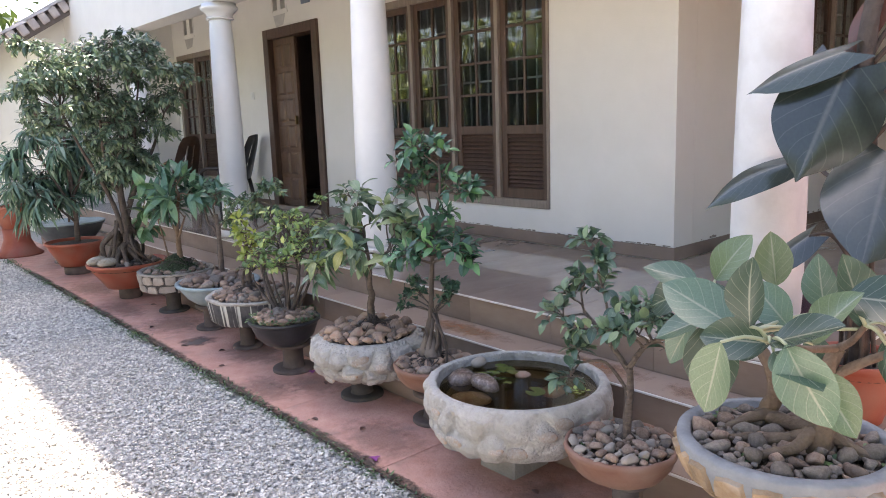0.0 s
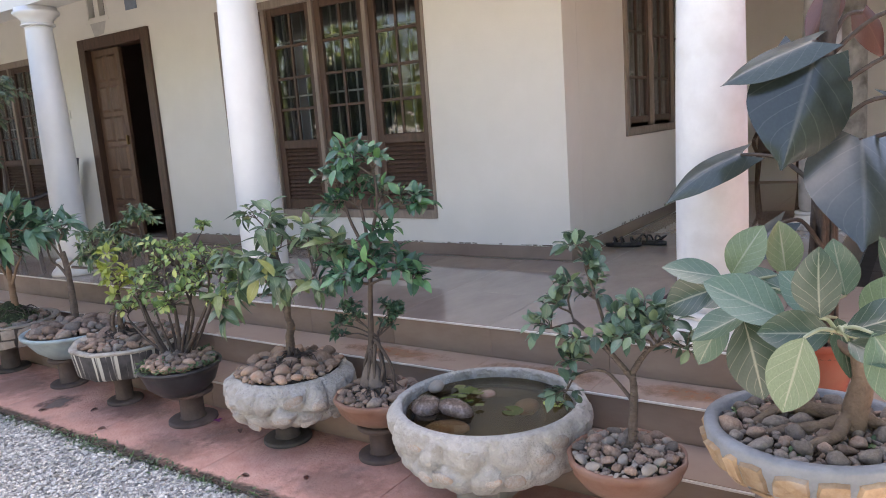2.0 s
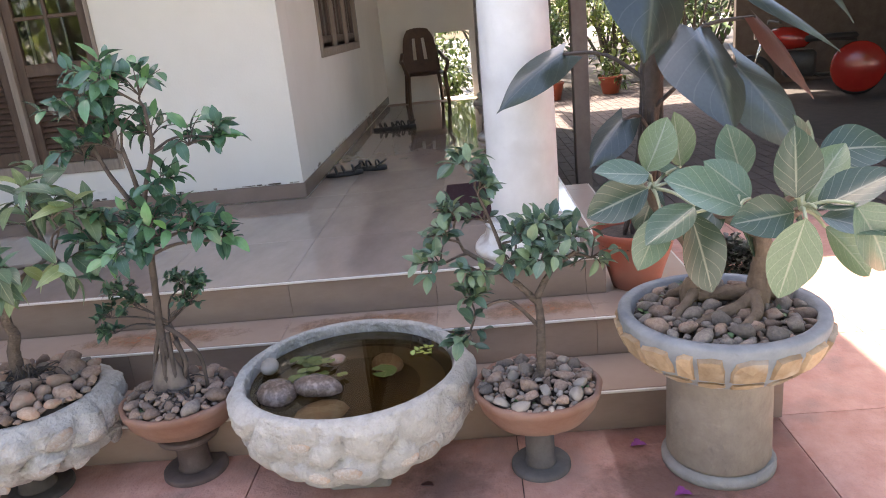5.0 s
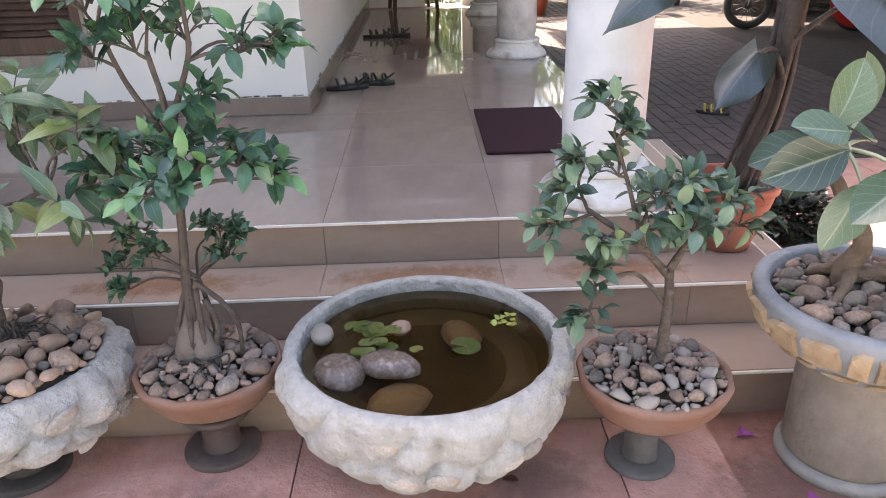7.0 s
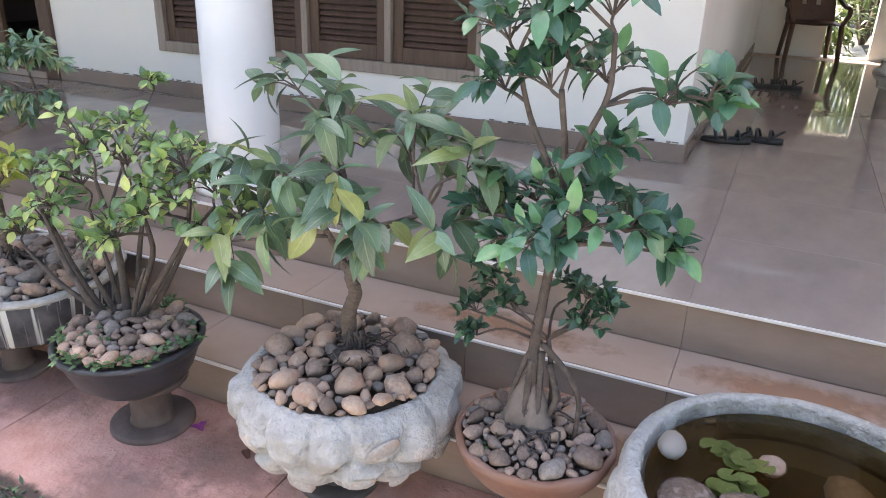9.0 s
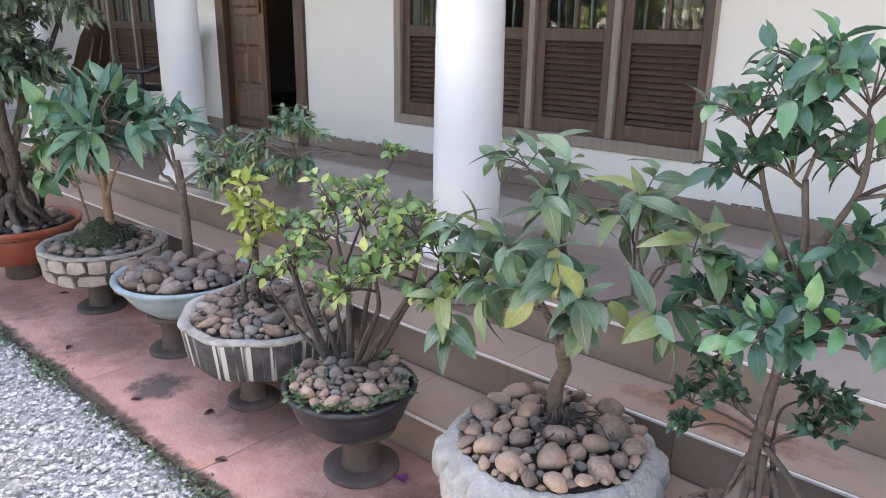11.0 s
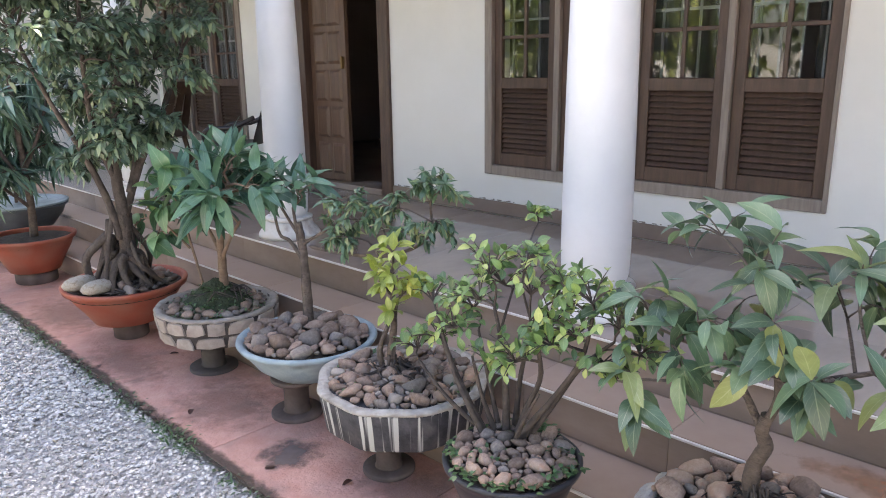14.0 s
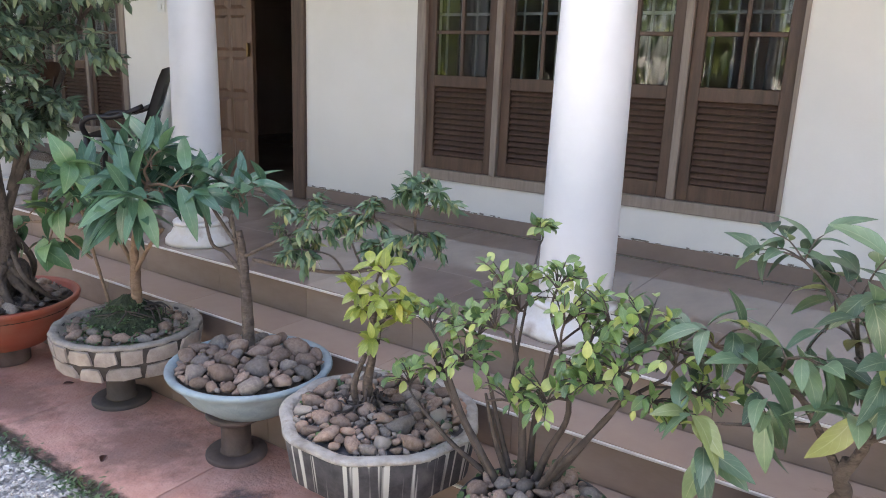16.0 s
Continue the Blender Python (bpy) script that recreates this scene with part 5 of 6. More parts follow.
def bulb(tree, x, y, z, r, h, lean, seed):
    """A swollen root: a knobbly pear shape drawn in towards the stem."""
    o = Vector((x, y, z)) - Vector(tree.location)
    v, f, uv = lathe(fine([(r * .7, 0), (r, h * .16), (r * 1.04, h * .34), (r * .8, h * .56), (r * .48, h * .8), (r * .28, h)], 3), 28, lambda a, rr, zz: rr * .20 * noise.noise(Vector((math.cos(a) * 1.6, math.sin(a) * 1.6, zz * 14 + seed))))
    part("root", ([Vector(p) + o + Vector((lean[0] * p[2] / h, lean[1] * p[2] / h, 0)) for p in v], f, uv), BULB, tree, "swollen grey-brown root")


BULB = mat("grey_swollen_root", (.115, .09, .075), (.19, .155, .13), .85, 18, .5, 60)
bulb(fb, 2.085, 2.80, .285, .040, .19, (.02, -.035), 3)
bulb(fb, 2.08, 2.73, .285, .038, .175, (.025, .035), 8)
plant("ficus_shoot", (2.12, 2.70, .30), [([(2.11, 2.72, .30), (2.12, 2.72, .42), (2.12, 2.74, .55)], .009, .006)],
      [(2.1, 2.92, .59, .05), (2.1, 2.86, .66, .06), (2.09, 2.82, .62, .05), (2.11, 2.66, .68, .06), (2.1, 2.61, .66, .05), (2.12, 2.65, .61, .05), (2.18, 2.7, .65, .05), (2.06, 2.9, .55, .04)],
      "", "", BARK_DARK, L_DARKFICUS, .029, .55, 54, 103, subs=9, into=fb, spread=1.25, twig=.0022)
eb = plant("bonsai_tree", (2.13, 3.30, .335), [([(2.13, 3.295, .33), (2.13, 3.305, .42), (2.125, 3.298, .49), (2.12, 3.275, .55), (2.115, 3.285, .59), (2.11, 3.275, .64)], .024, .015), ([(2.11, 3.28, .61), (2.10, 3.25, .70), (2.1, 3.27, .8), (2.1, 3.3, .92)], .013, .007), ([(2.115, 3.29, .6), (2.12, 3.34, .68), (2.1, 3.4, .77), (2.1, 3.5, .78)], .011, .006), ([(2.1, 3.25, .7), (2.1, 3.16, .77), (2.1, 3.06, .82)], .009, .006), ([(2.13, 3.3, .38), (2.08, 3.26, .35), (2.05, 3.2, .34)], .011, .005), ([(2.13, 3.3, .38), (2.12, 3.24, .35), (2.14, 3.16, .345)], .011, .005), ([(2.13, 3.3, .38), (2.07, 3.33, .35), (2.02, 3.32, .345)], .01, .004)],
      [(2.12, 3.43, 1.07, .09), (2.08, 3.31, 1.02, .09), (2.06, 3.58, .85, .09), (2.03, 3.5, .79, .08), (2.0, 3.58, .68, .06), (2.0, 3.26, .9, .09), (2.15, 3.12, 1.0, .09), (2.1, 3.03, .94, .08), (2.0, 3.13, .81, .08), (2.06, 3.01, .8, .08), (2.12, 2.97, .93, .07), (1.98, 3.24, .8, .07), (2.18, 3.35, .92, .1), (2.2, 3.15, .9, .1), (2.1, 3.68, .8, .06), (2.0, 3.42, .88, .08)],
      "bonsai tree with drooping oval olive-green leaves", "bonsai", BARK, L_OVAL, .100, .44, 14, 104, fold=.3, spread=1.3, droop=.6, peak=.5, subs=4, rosette=1, hang=.2, segs=7, bend=.010)
plant("bonsai_shrub", (2.0, 4.02, .325), [([(1.99, 4.08, .32), (1.99, 4.16, .42), (2.0, 4.24, .52), (2.02, 4.32, .62)], .014, .007), ([(1.97, 4.06, .32), (1.95, 4.12, .43), (1.96, 4.2, .53), (1.98, 4.28, .66)], .012, .006), ([(2.02, 4.03, .32), (2.03, 4.04, .46), (2.04, 4.06, .6), (2.03, 4.09, .76)], .015, .005), ([(2.02, 4.0, .32), (2.04, 3.97, .44), (2.05, 3.92, .58), (2.03, 3.95, .75)], .013, .005), ([(2.0, 3.98, .32), (2.02, 3.93, .42), (2.03, 3.86, .52), (2.05, 3.78, .66), (2.04, 3.74, .8)], .013, .005), ([(2.05, 4.02, .32), (2.1, 4.04, .5), (2.14, 4.02, .7)], .012, .005), ([(2.03, 4.09, .6), (2.2, 4.14, .8), (2.36, 4.19, .93)], .005, .003), ([(2.01, 4.05, .32), (1.99, 4.1, .45), (1.97, 4.13, .6)], .011, .004), ([(2.03, 4.06, .32), (2.06, 4.13, .46), (2.08, 4.2, .64)], .011, .004), ([(1.99, 3.98, .32), (1.97, 3.93, .43), (1.96, 3.86, .56)], .010, .004), ([(2.02, 3.97, .32), (2.06, 3.9, .45), (2.08, 3.8, .62), (2.06, 3.68, .74)], .011, .004), ([(2.0, 4.1, .33), (1.97, 4.24, .42), (1.96, 4.36, .52)], .010, .004)],
      [(2.02, 4.35, .72, .08), (2.0, 4.3, .6, .07), (1.98, 4.39, .55, .06), (2.02, 4.1, .86, .08), (2.02, 4.14, .77, .08), (2.05, 3.98, .91, .06), (2.39, 4.2, .97, .03), (2.02, 3.94, .83, .08), (2.04, 3.82, .84, .08), (2.02, 3.73, .85, .07), (1.95, 4.04, .61, .06), (1.95, 3.94, .64, .07), (1.98, 3.83, .71, .07), (2.02, 3.87, .78, .08), (2.12, 4.12, .8, .09), (2.15, 3.95, .78, .09), (2.1, 4.24, .7, .08), (1.96, 4.2, .68, .07), (2.05, 3.66, .78, .07), (2.06, 3.6, .72, .06), (2.04, 3.7, .68, .07), (2.02, 3.78, .74, .07), (2.04, 3.9, .7, .08)],
      "many-stemmed bonsai shrub with small yellow-green leaves", "bonsai", BARK_STEM, L_YELLOW, .042, .56, 38, 105, peak=.52, subs=12, spread=1.6, fold=.35)
gb = plant("bonsai_tree", (2.07, 4.61, .345), [([(2.07, 4.61, .34), (2.06, 4.62, .45), (2.06, 4.6, .56), (2.05, 4.59, .68), (2.05, 4.59, .78)], .02, .007), ([(2.05, 4.64, .34), (2.03, 4.65, .45), (2.05, 4.62, .56)], .014, .008), ([(2.07, 4.6, .4), (2.0, 4.57, .36), (1.95, 4.5, .355)], .011, .006), ([(2.07, 4.6, .4), (2.06, 4.5, .37), (2.03, 4.42, .36)], .011, .006), ([(2.06, 4.62, .4), (1.98, 4.64, .37), (1.95, 4.7, .36)], .01, .005), ([(2.07, 4.6, .4), (2.0, 4.53, .37), (2.0, 4.44, .358)], .01, .005)],
      [(1.95, 4.48, .87, .05), (1.97, 4.5, .79, .06), (2.05, 4.62, .7, .05), (2.03, 4.55, .62, .05), (2.05, 4.5, .76, .05), (2.06, 4.55, .69, .05), (2.02, 4.64, .76, .05)],
      "young bonsai tree with bright lime-yellow leaves and spreading roots", "bonsai", BARK, L_LIME, .06, .48, 18, 106, peak=.52, subs=5)
hb = plant("bonsai_tree", (2.17, 5.31, .34), [([(2.17, 5.31, .33), (2.18, 5.32, .46), (2.19, 5.34, .6), (2.2, 5.36, .72), (2.2, 5.38, .82)], .026, .013), ([(2.19, 5.36, .66), (2.2, 5.46, .72), (2.2, 5.54, .74), (2.2, 5.58, .86)], .010, .006), ([(2.2, 5.36, .72), (2.2, 5.2, .80), (2.2, 5.08, .86)], .008, .005), ([(2.2, 5.3, .72), (2.22, 5.1, .72), (2.24, 4.88, .74), (2.26, 4.7, .80), (2.26, 4.6, .88), (2.24, 4.58, .98)], .009, .005)],
      [(2.2, 5.05, .95, .08), (2.18, 4.95, .89, .08), (2.22, 4.73, .96, .08), (2.24, 4.6, 1.06, .07), (2.22, 4.51, 1.05, .07), (2.22, 4.54, .94, .07), (2.18, 5.1, .84, .07), (2.2, 4.66, .88, .07), (2.15, 5.0, .82, .07), (2.22, 4.85, .92, .06)],
      "bonsai tree trained sideways with curling small leaves", "bonsai", BARK, L_CURL, .038, .42, 120, 107, spread=1.35, droop=.7, hang=.35, subs=6, twig=.0028)
plant("bonsai_branch", (2.2, 5.37, .60), [([(2.2, 5.36, .6), (2.2, 5.40, .78), (2.2, 5.42, .88)], .010, .006), ([(2.2, 5.38, .75), (2.2, 5.48, .84), (2.2, 5.56, .92)], .008, .005)],
      [(2.2, 5.47, .96, .09), (2.18, 5.33, .96, .09), (2.2, 5.57, .98, .07), (2.22, 5.4, .92, .08)], "", "", BARK, L_MANGO, .12, .3, 18, 108, subs=4, rosette=2, peak=.45, droop=.4, into=hb)
ib = plant("bonsai_tree", (2.11, 5.95, .335), [([(2.11, 5.93, .33), (2.1, 5.92, .46), (2.09, 5.9, .6), (2.08, 5.88, .7), (2.08, 5.82, .84), (2.07, 5.74, .98)], .026, .010), ([(2.09, 5.9, .58), (2.1, 6.0, .68), (2.1, 6.12, .76), (2.08, 6.3, .84)], .011, .006), ([(2.09, 5.9, .58), (2.09, 5.8, .7), (2.08, 5.68, .8)], .011, .006), ([(2.1, 6.05, .72), (2.0, 6.3, .75), (1.98, 6.5, .72)], .007, .004)] + [([(2.1, 5.93, .46), (2.1 + .05 * math.cos(k), 5.93 + .05 * math.sin(k), .4), (2.1 + .12 * math.cos(k), 5.93 + .12 * math.sin(k), .335)], .009, .004) for k in range(7)],
      [(2.06, 5.81, 1.0, .08), (2.06, 5.72, 1.05, .08), (2.08, 5.6, .97, .08), (2.04, 5.93, .82, .08), (2.06, 5.75, .84, .09), (2.0, 5.7, .95, .08), (2.08, 6.14, .84, .08), (2.05, 6.0, .92, .08), (2.16, 5.8, .92, .08)],
      "bonsai with whorls of long blue-green leaves over a mossy mound", "bonsai", BARK_RED, L_MANGO, .185, .28, 26, 109, spread=1.15, subs=4, rosette=5, peak=.45, droop=.35, segs=7)
plant("peepal_seedling", (2.06, 6.03, .34), [([(2.06, 6.03, .34), (2.05, 6.12, .6), (2.0, 6.1, .8), (1.9, 6.0, .98)], .008, .004), ([(2.05, 6.15, .6), (2.0, 6.35, .72), (2.0, 6.6, .7)], .006, .003)],
      [(1.86, 5.94, 1.04, .05), (2.0, 6.5, .77, .09), (2.0, 6.66, .66, .08), (2.03, 6.22, .82, .09), (2.0, 6.38, .66, .09), (2.03, 6.4, .88, .08)], "seedling with broad pointed heart-shaped leaves", "bonsai", BARK_RED, L_PEEPAL, .11, .8, 10, 110, heart=.5, peak=.35, subs=3, droop=.5, hang=.25, segs=8)

# the big ficus
JB = (1.93, 6.7, .31)
jst = [([(1.92, 6.68, .3), (1.93, 6.66, .5), (1.92, 6.62, .75), (1.90, 6.6, 1.0), (1.94, 6.6, 1.3), (2.0, 6.6, 1.6), (2.05, 6.58, 1.9)], .042, .012), ([(1.9, 6.64, .6), (1.84, 6.62, .85), (1.74, 6.6, 1.1), (1.62, 6.58, 1.35), (1.5, 6.55, 1.65)], .022, .008), ([(1.92, 6.62, .7), (2.04, 6.6, 1.0), (2.2, 6.58, 1.3), (2.32, 6.56, 1.6)], .022, .008), ([(1.91, 6.61, .9), (1.8, 6.56, 1.2), (1.78, 6.52, 1.6), (1.8, 6.5, 1.95)], .018, .007), ([(1.96, 6.6, .85), (2.05, 6.64, 1.1), (2.1, 6.66, 1.5), (2.16, 6.62, 1.9)], .018, .007)]
jst += [([(1.92, 6.66, .5), (1.92 + .1 * math.cos(k), 6.67 + .1 * math.sin(k), .42), (1.92 + .17 * math.cos(k + .3), 6.68 + .17 * math.sin(k + .3), .32)], .03, .012) for k in (0, .8, 1.5, 2.3, 3.0, 3.6, 4.2, 4.9, 5.6)]
jst.append(([(1.86, 6.7, .62), (1.76, 6.78, .5), (1.77, 6.8, .38), (1.8, 6.76, .32)], .026, .018))
jrnd = random.Random(9)
for k in range(22):
    a, q = jrnd.uniform(0, 6.283), jrnd.uniform(.1, .24)
    b = a + jrnd.uniform(-.7, .7)
    jst.append(([(1.91 + .05 * math.cos(a), 6.66 + .05 * math.sin(a), jrnd.uniform(.48, .74)), (1.91 + .7 * q * math.cos(b), 6.67 + .7 * q * math.sin(b), jrnd.uniform(.40, .52)), (1.92 + q * math.cos(a), 6.69 + q * math.sin(a), .315)], jrnd.uniform(.012, .026), jrnd.uniform(.007, .014)))
JC = [(1.38, 2.18), (1.28, 1.84), (1.46, 1.85), (1.72, 1.98), (1.96, 2.17), (2.19, 2.16), (2.31, 1.95), (2.33, 1.72), (1.68, 1.66), (2.0, 1.74), (2.17, 1.54), (1.5, 1.58), (1.78, 1.4), (2.0, 1.34), (2.16, 1.47), (1.55, 2.02), (1.84, 1.82), (2.1, 1.95), (1.62, 1.84), (2.26, 1.74), (1.9, 1.58), (2.3, 2.0), (1.36, 1.68), (2.2, 1.62), (1.8, 2.12), (2.02, 1.98)]
jb = plant("ficus_tree", JB, jst, [(x, 6.58 + jrnd.uniform(-.3, .3), z, .19) for x, z in JC] + [(x + jrnd.uniform(-.1, .1), 6.58 + jrnd.uniform(-.4, .4), z - .05, .16) for x, z in JC[:22]] + [(1.8, 6.3, 1.25, .12), (2.1, 6.5, 1.15, .12), (2.05, 6.8, 1.05, .12), (2.12, 6.4, 1.25, .12)] + [(jrnd.uniform(1.72, 2.12), 6.58 + jrnd.uniform(-.3, .3), jrnd.uniform(1.0, 1.6), .15) for _ in range(14)] + [(jrnd.uniform(1.35, 2.25), 6.5 + jrnd.uniform(-.38, .3), jrnd.uniform(1.6, 2.2), .19) for _ in range(16)],
      "tall weeping ficus with dense small-leaved crown and gnarled roots", "tree", BARK_OLD, L_WEEP, .055, .42, 165, 111, hang=.3, droop=.5, subs=13, twig=.003, peak=.45, segs=4)
litter = []
for _ in range(260):
    a, q = jrnd.uniform(0, 6.283), .27 * math.sqrt(jrnd.random())
    litter.append(leaf((q * math.cos(a), q * math.sin(a), -.012 + jrnd.uniform(0, .012)), (jrnd.uniform(-1, 1), jrnd.uniform(-1, 1), .2), (0, 0, 1), jrnd.uniform(.025, .05), .012, .3, .4, 0, 3))
tagged(part("leaf_litter", join_uv(litter), mat("dry_litter", (.13, .10, .075), (.24, .195, .15), .8, 30), pj, "dry fallen leaves on the soil"), kind="stuff")
kst = [([(1.96, 8.38, .33), (1.97, 8.38, .6), (1.96, 8.38, 1.0), (1.95, 8.38, 1.4), (1.97, 8.38, 1.65)], .03, .01), ([(1.96, 8.38, .7), (1.8, 8.36, 1.0), (1.68, 8.36, 1.3)], .016, .007), ([(1.96, 8.38, .8), (2.1, 8.36, 1.1), (2.2, 8.36, 1.4)], .016, .007), ([(1.96, 8.38, .55), (1.76, 8.34, .75), (1.58, 8.34, .9)], .014, .006)]
KC = [(1.68, 1.48), (1.52, 1.22), (1.74, 1.08), (1.61, .88), (1.94, .95), (1.47, .98), (2.16, 1.46), (1.95, 1.6), (1.78, 1.32), (1.94, 1.16), (2.1, 1.26), (1.66, 1.02), (1.86, .82), (2.19, .98), (2.15, 1.6), (1.56, .8), (1.8, 1.6), (2.0, 1.42), (2.1, 1.1), (1.6, 1.34)]
plant("narrow_leaf_ficus", (1.95, 8.38, .325), kst, [(x, 8.38 + jrnd.uniform(-.22, .22), z, .13) for x, z in KC], "ficus with long narrow drooping dark-green leaves", "tree", BARK, L_LONG, .23, .14, 64, 112, spread=1.25, hang=.55, droop=.5, subs=9, peak=.4)
plant("potted_shrub", (2.1, 9.22, .435), [([(2.1, 9.22, .43), (2.1, 9.2, .7), (2.08, 9.2, .95)], .014, .006), ([(2.1, 9.22, .5), (2.25, 9.2, .7), (2.3, 9.2, .85)], .01, .005)], [(2.08, 9.2, .95, .12), (2.28, 9.2, .86, .12), (1.95, 9.2, .75, .12), (2.15, 9.1, .66, .12), (1.9, 9.1, .58, .1)], "leafy shrub with brownish leaves in a large bowl", "potted plant", BARK, L_CURL, .09, .4, 16, 113, subs=5)
plant("potted_shrub", (1.75, 10.3, .6), [([(1.75, 10.3, .59), (1.75, 10.28, .9), (1.72, 10.26, 1.2)], .014, .006)], [(1.72, 10.26, 1.2, .16), (1.65, 10.26, 1.0, .14), (1.84, 10.2, .95, .14), (1.6, 10.2, 1.35, .14)], "dark narrow-leaved shrub in a tall terracotta pot", "potted plant", BARK, L_LONG, .15, .2, 22, 114, subs=5, hang=.3)
# thin roots creeping over the stones and soil
def tangle(tree, x, y, z, r, n, seed, thick=.0035):
    rnd = random.Random(seed)
    o = Vector(tree.location)
    rs = []
    for _ in range(n):
        a = rnd.uniform(0, 6.283)
        pts = [Vector((x + .02 * math.cos(a), y + .02 * math.sin(a), z + rnd.uniform(.02, .07)))]
        reach = r * rnd.uniform(.5, 1.1)
        for q in range(1, 5):
            a += rnd.uniform(-.6, .6)
            pts.append(Vector((x + reach * q / 4 * math.cos(a), y + reach * q / 4 * math.sin(a), z + rnd.uniform(.006, .03) - .022 * (q == 4))))
        rs.append(tube(spline([p - o for p in pts], 4), thick * rnd.uniform(.7, 1.4), thick * .4, 5))
    tagged(part("root_tangle", join(*rs), BARK_DARK, tree, "dark tangle of thin roots"), kind="stuff")


for ob, x, y, z, r, n, thick in ((fb, 2.085, 2.765, .31, .115, 44, .005), (eb, 2.12, 3.28, .378, .14, 34, .0035), (gb, 2.06, 4.6, .375, .15, 26, .005), (jb, 1.92, 6.69, .325, .25, 60, .008), (ib, 2.1, 5.94, .40, .15, 34, .006)):
    tangle(ob, x, y, z, r, n, 60 + n, thick)

# dark bedding plant beside the side step
rnd = random.Random(33)
bl = []
for _ in range(1500):
    d = ball(rnd, .9)
    k = rnd.uniform(.55, 1.05)
    bl.append(leaf(Vector((d.x * .21 * k, d.y * .21 * k, .03 + d.z * .21 * k)), d + ball(rnd) * .6, (0, 0, 1), .036, .03, .3, .3, 0, 3))
bp_ = thing("bedding_plant", (3.45, .42, .004), "mound of small dark purplish-green leaves on the red paving", "garden plant")
part("foliage", join_uv(bl), L_COLEUS, bp_)
part("stem", join(*[tube([(0, 0, 0), (ball(rnd, .9) * .16)], .004, .002, 4) for _ in range(14)]), BARK_DARK, bp_)

# ---- things on the verandah ----
dm = tagged(part("doormat", box(3.36, 4.14, 1.44, 1.86, FZ + .002, FZ + .016, .004), MAT_, label="plain maroon doormat lying on the polished floor", smooth=False), category="doormat")


def sandal(x, y, z, rz, label, material=None, size=.26, strap=None):
    t = thing("sandal", (x, y, z + .0015), label, "footwear", "footwear on the verandah")
    t.rotation_euler = (0, 0, radians(rz))
    m = material or RUBBER
    n = 20
    v, f = [], []
    for zz in (0, .022):
        for i in range(n):
            a = 2 * math.pi * i / n
            w = .046 - .008 * math.cos(a) + (.006 if math.cos(a) > .3 else 0)
            v.append((size / 2 * math.cos(a), w * math.sin(a), zz + (.006 if math.cos(a) < -.4 and zz else 0)))
    f = [(i, (i + 1) % n, n + (i + 1) % n, n + i) for i in range(n)] + [tuple(range(n))[::-1], tuple(range(n, 2 * n))]
    part("sole", (v, f), m, t)
    for x0 in (.05, 0.0, -.07):
        part("strap", tube(spline([(x0, -.045, .018), (x0 + .01, -.03, .055), (x0 + .015, 0, .066), (x0 + .01, .03, .055), (x0, .045, .018)], 3), .008, .008, 5), strap or m, t)
    part("heel_strap", tube(spline([(-.05, -.04, .02), (-.11, -.03, .06), (-.125, 0, .07), (-.11, .03, .06), (-.05, .04, .02)], 3), .006, .006, 5), m, t)
    return t


sandal(4.80, 2.58, FZ, 100, "black strapped sandal on the tiled floor")
sandal(4.92, 2.42, FZ, 78, "black strapped sandal on the tiled floor")
sandal(6.9, 2.5, FZ, 85, "dark flat sandal by the side wall")
sandal(6.95, 2.34, FZ, 75, "dark flat sandal by the side wall")
sandal(5.76, -0.08, .004, 60, "worn slipper with a yellow strap on the paving", size=.25, strap=mat("yellow_strap", (.45, .33, .08), (.55, .42, .14), .6, 20))


def chair(x, y, rz, material, label):
    t = thing("plastic_chair", (x, y, FZ + .001), label, "chair", "verandah chairs")
    t.rotation_euler = (0, 0, radians(rz))
    for sx in (-1, 1):
        part("leg", tube([(sx * .24, -.22, 0), (sx * .22, -.19, .36)], .022, .026, 8), material, t)
        part("leg", tube([(sx * .23, .26, 0), (sx * .2, .2, .36)], .022, .026, 8), material, t)
        part("armrest", tube(spline([(sx * .22, -.19, .36), (sx * .26, -.21, .45), (sx * .27, -.14, .51), (sx * .27, .05, .52), (sx * .23, .24, .60)], 4), .022, .022, 8), material, t)
    v, f = [], []
    n = 10
    for k in (0, 1):
        for j in range(n + 1):
            for i in range(n + 1):
                u, w = i / n * 2 - 1, j / n * 2 - 1
                v.append((u * .23, w * .22, .37 - .02 * (1 - u * u) * (1 - w * w) - .015 * k))
    N = (n + 1) ** 2
    for j in range(n):
        for i in range(n):
            a = j * (n + 1) + i
            f += [(a, a + 1, a + n + 2, a + n + 1), (N + a + n + 1, N + a + n + 2, N + a + 1, N + a)]
    part("seat", (v, f), material, t)
    v, f = [], []
    for k in (0, 1):
        for j in range(n + 1):
            for i in range(n + 1):
                u, w = i / n * 2 - 1, j / n
                half = .23 * (1 - .28 * w * w) * (1 if w < .85 else 1 - 1.4 * (w - .85))
                v.append((u * half, .2 + .17 * w + .035 * (1 - u * u) + .014 * k, .36 + .52 * w + (.02 * (1 - u * u) if w > .8 else 0)))
    for j in range(n):
        for i in range(n):
            if 2 < j < n - 2 and i in (3, 6):
                continue
            a = j * (n + 1) + i
            f += [(a, a + 1, a + n + 2, a + n + 1), (N + a + n + 1, N + a + n + 2, N + a + 1, N + a)]
    part("backrest", (v, f), material, t)
    return t


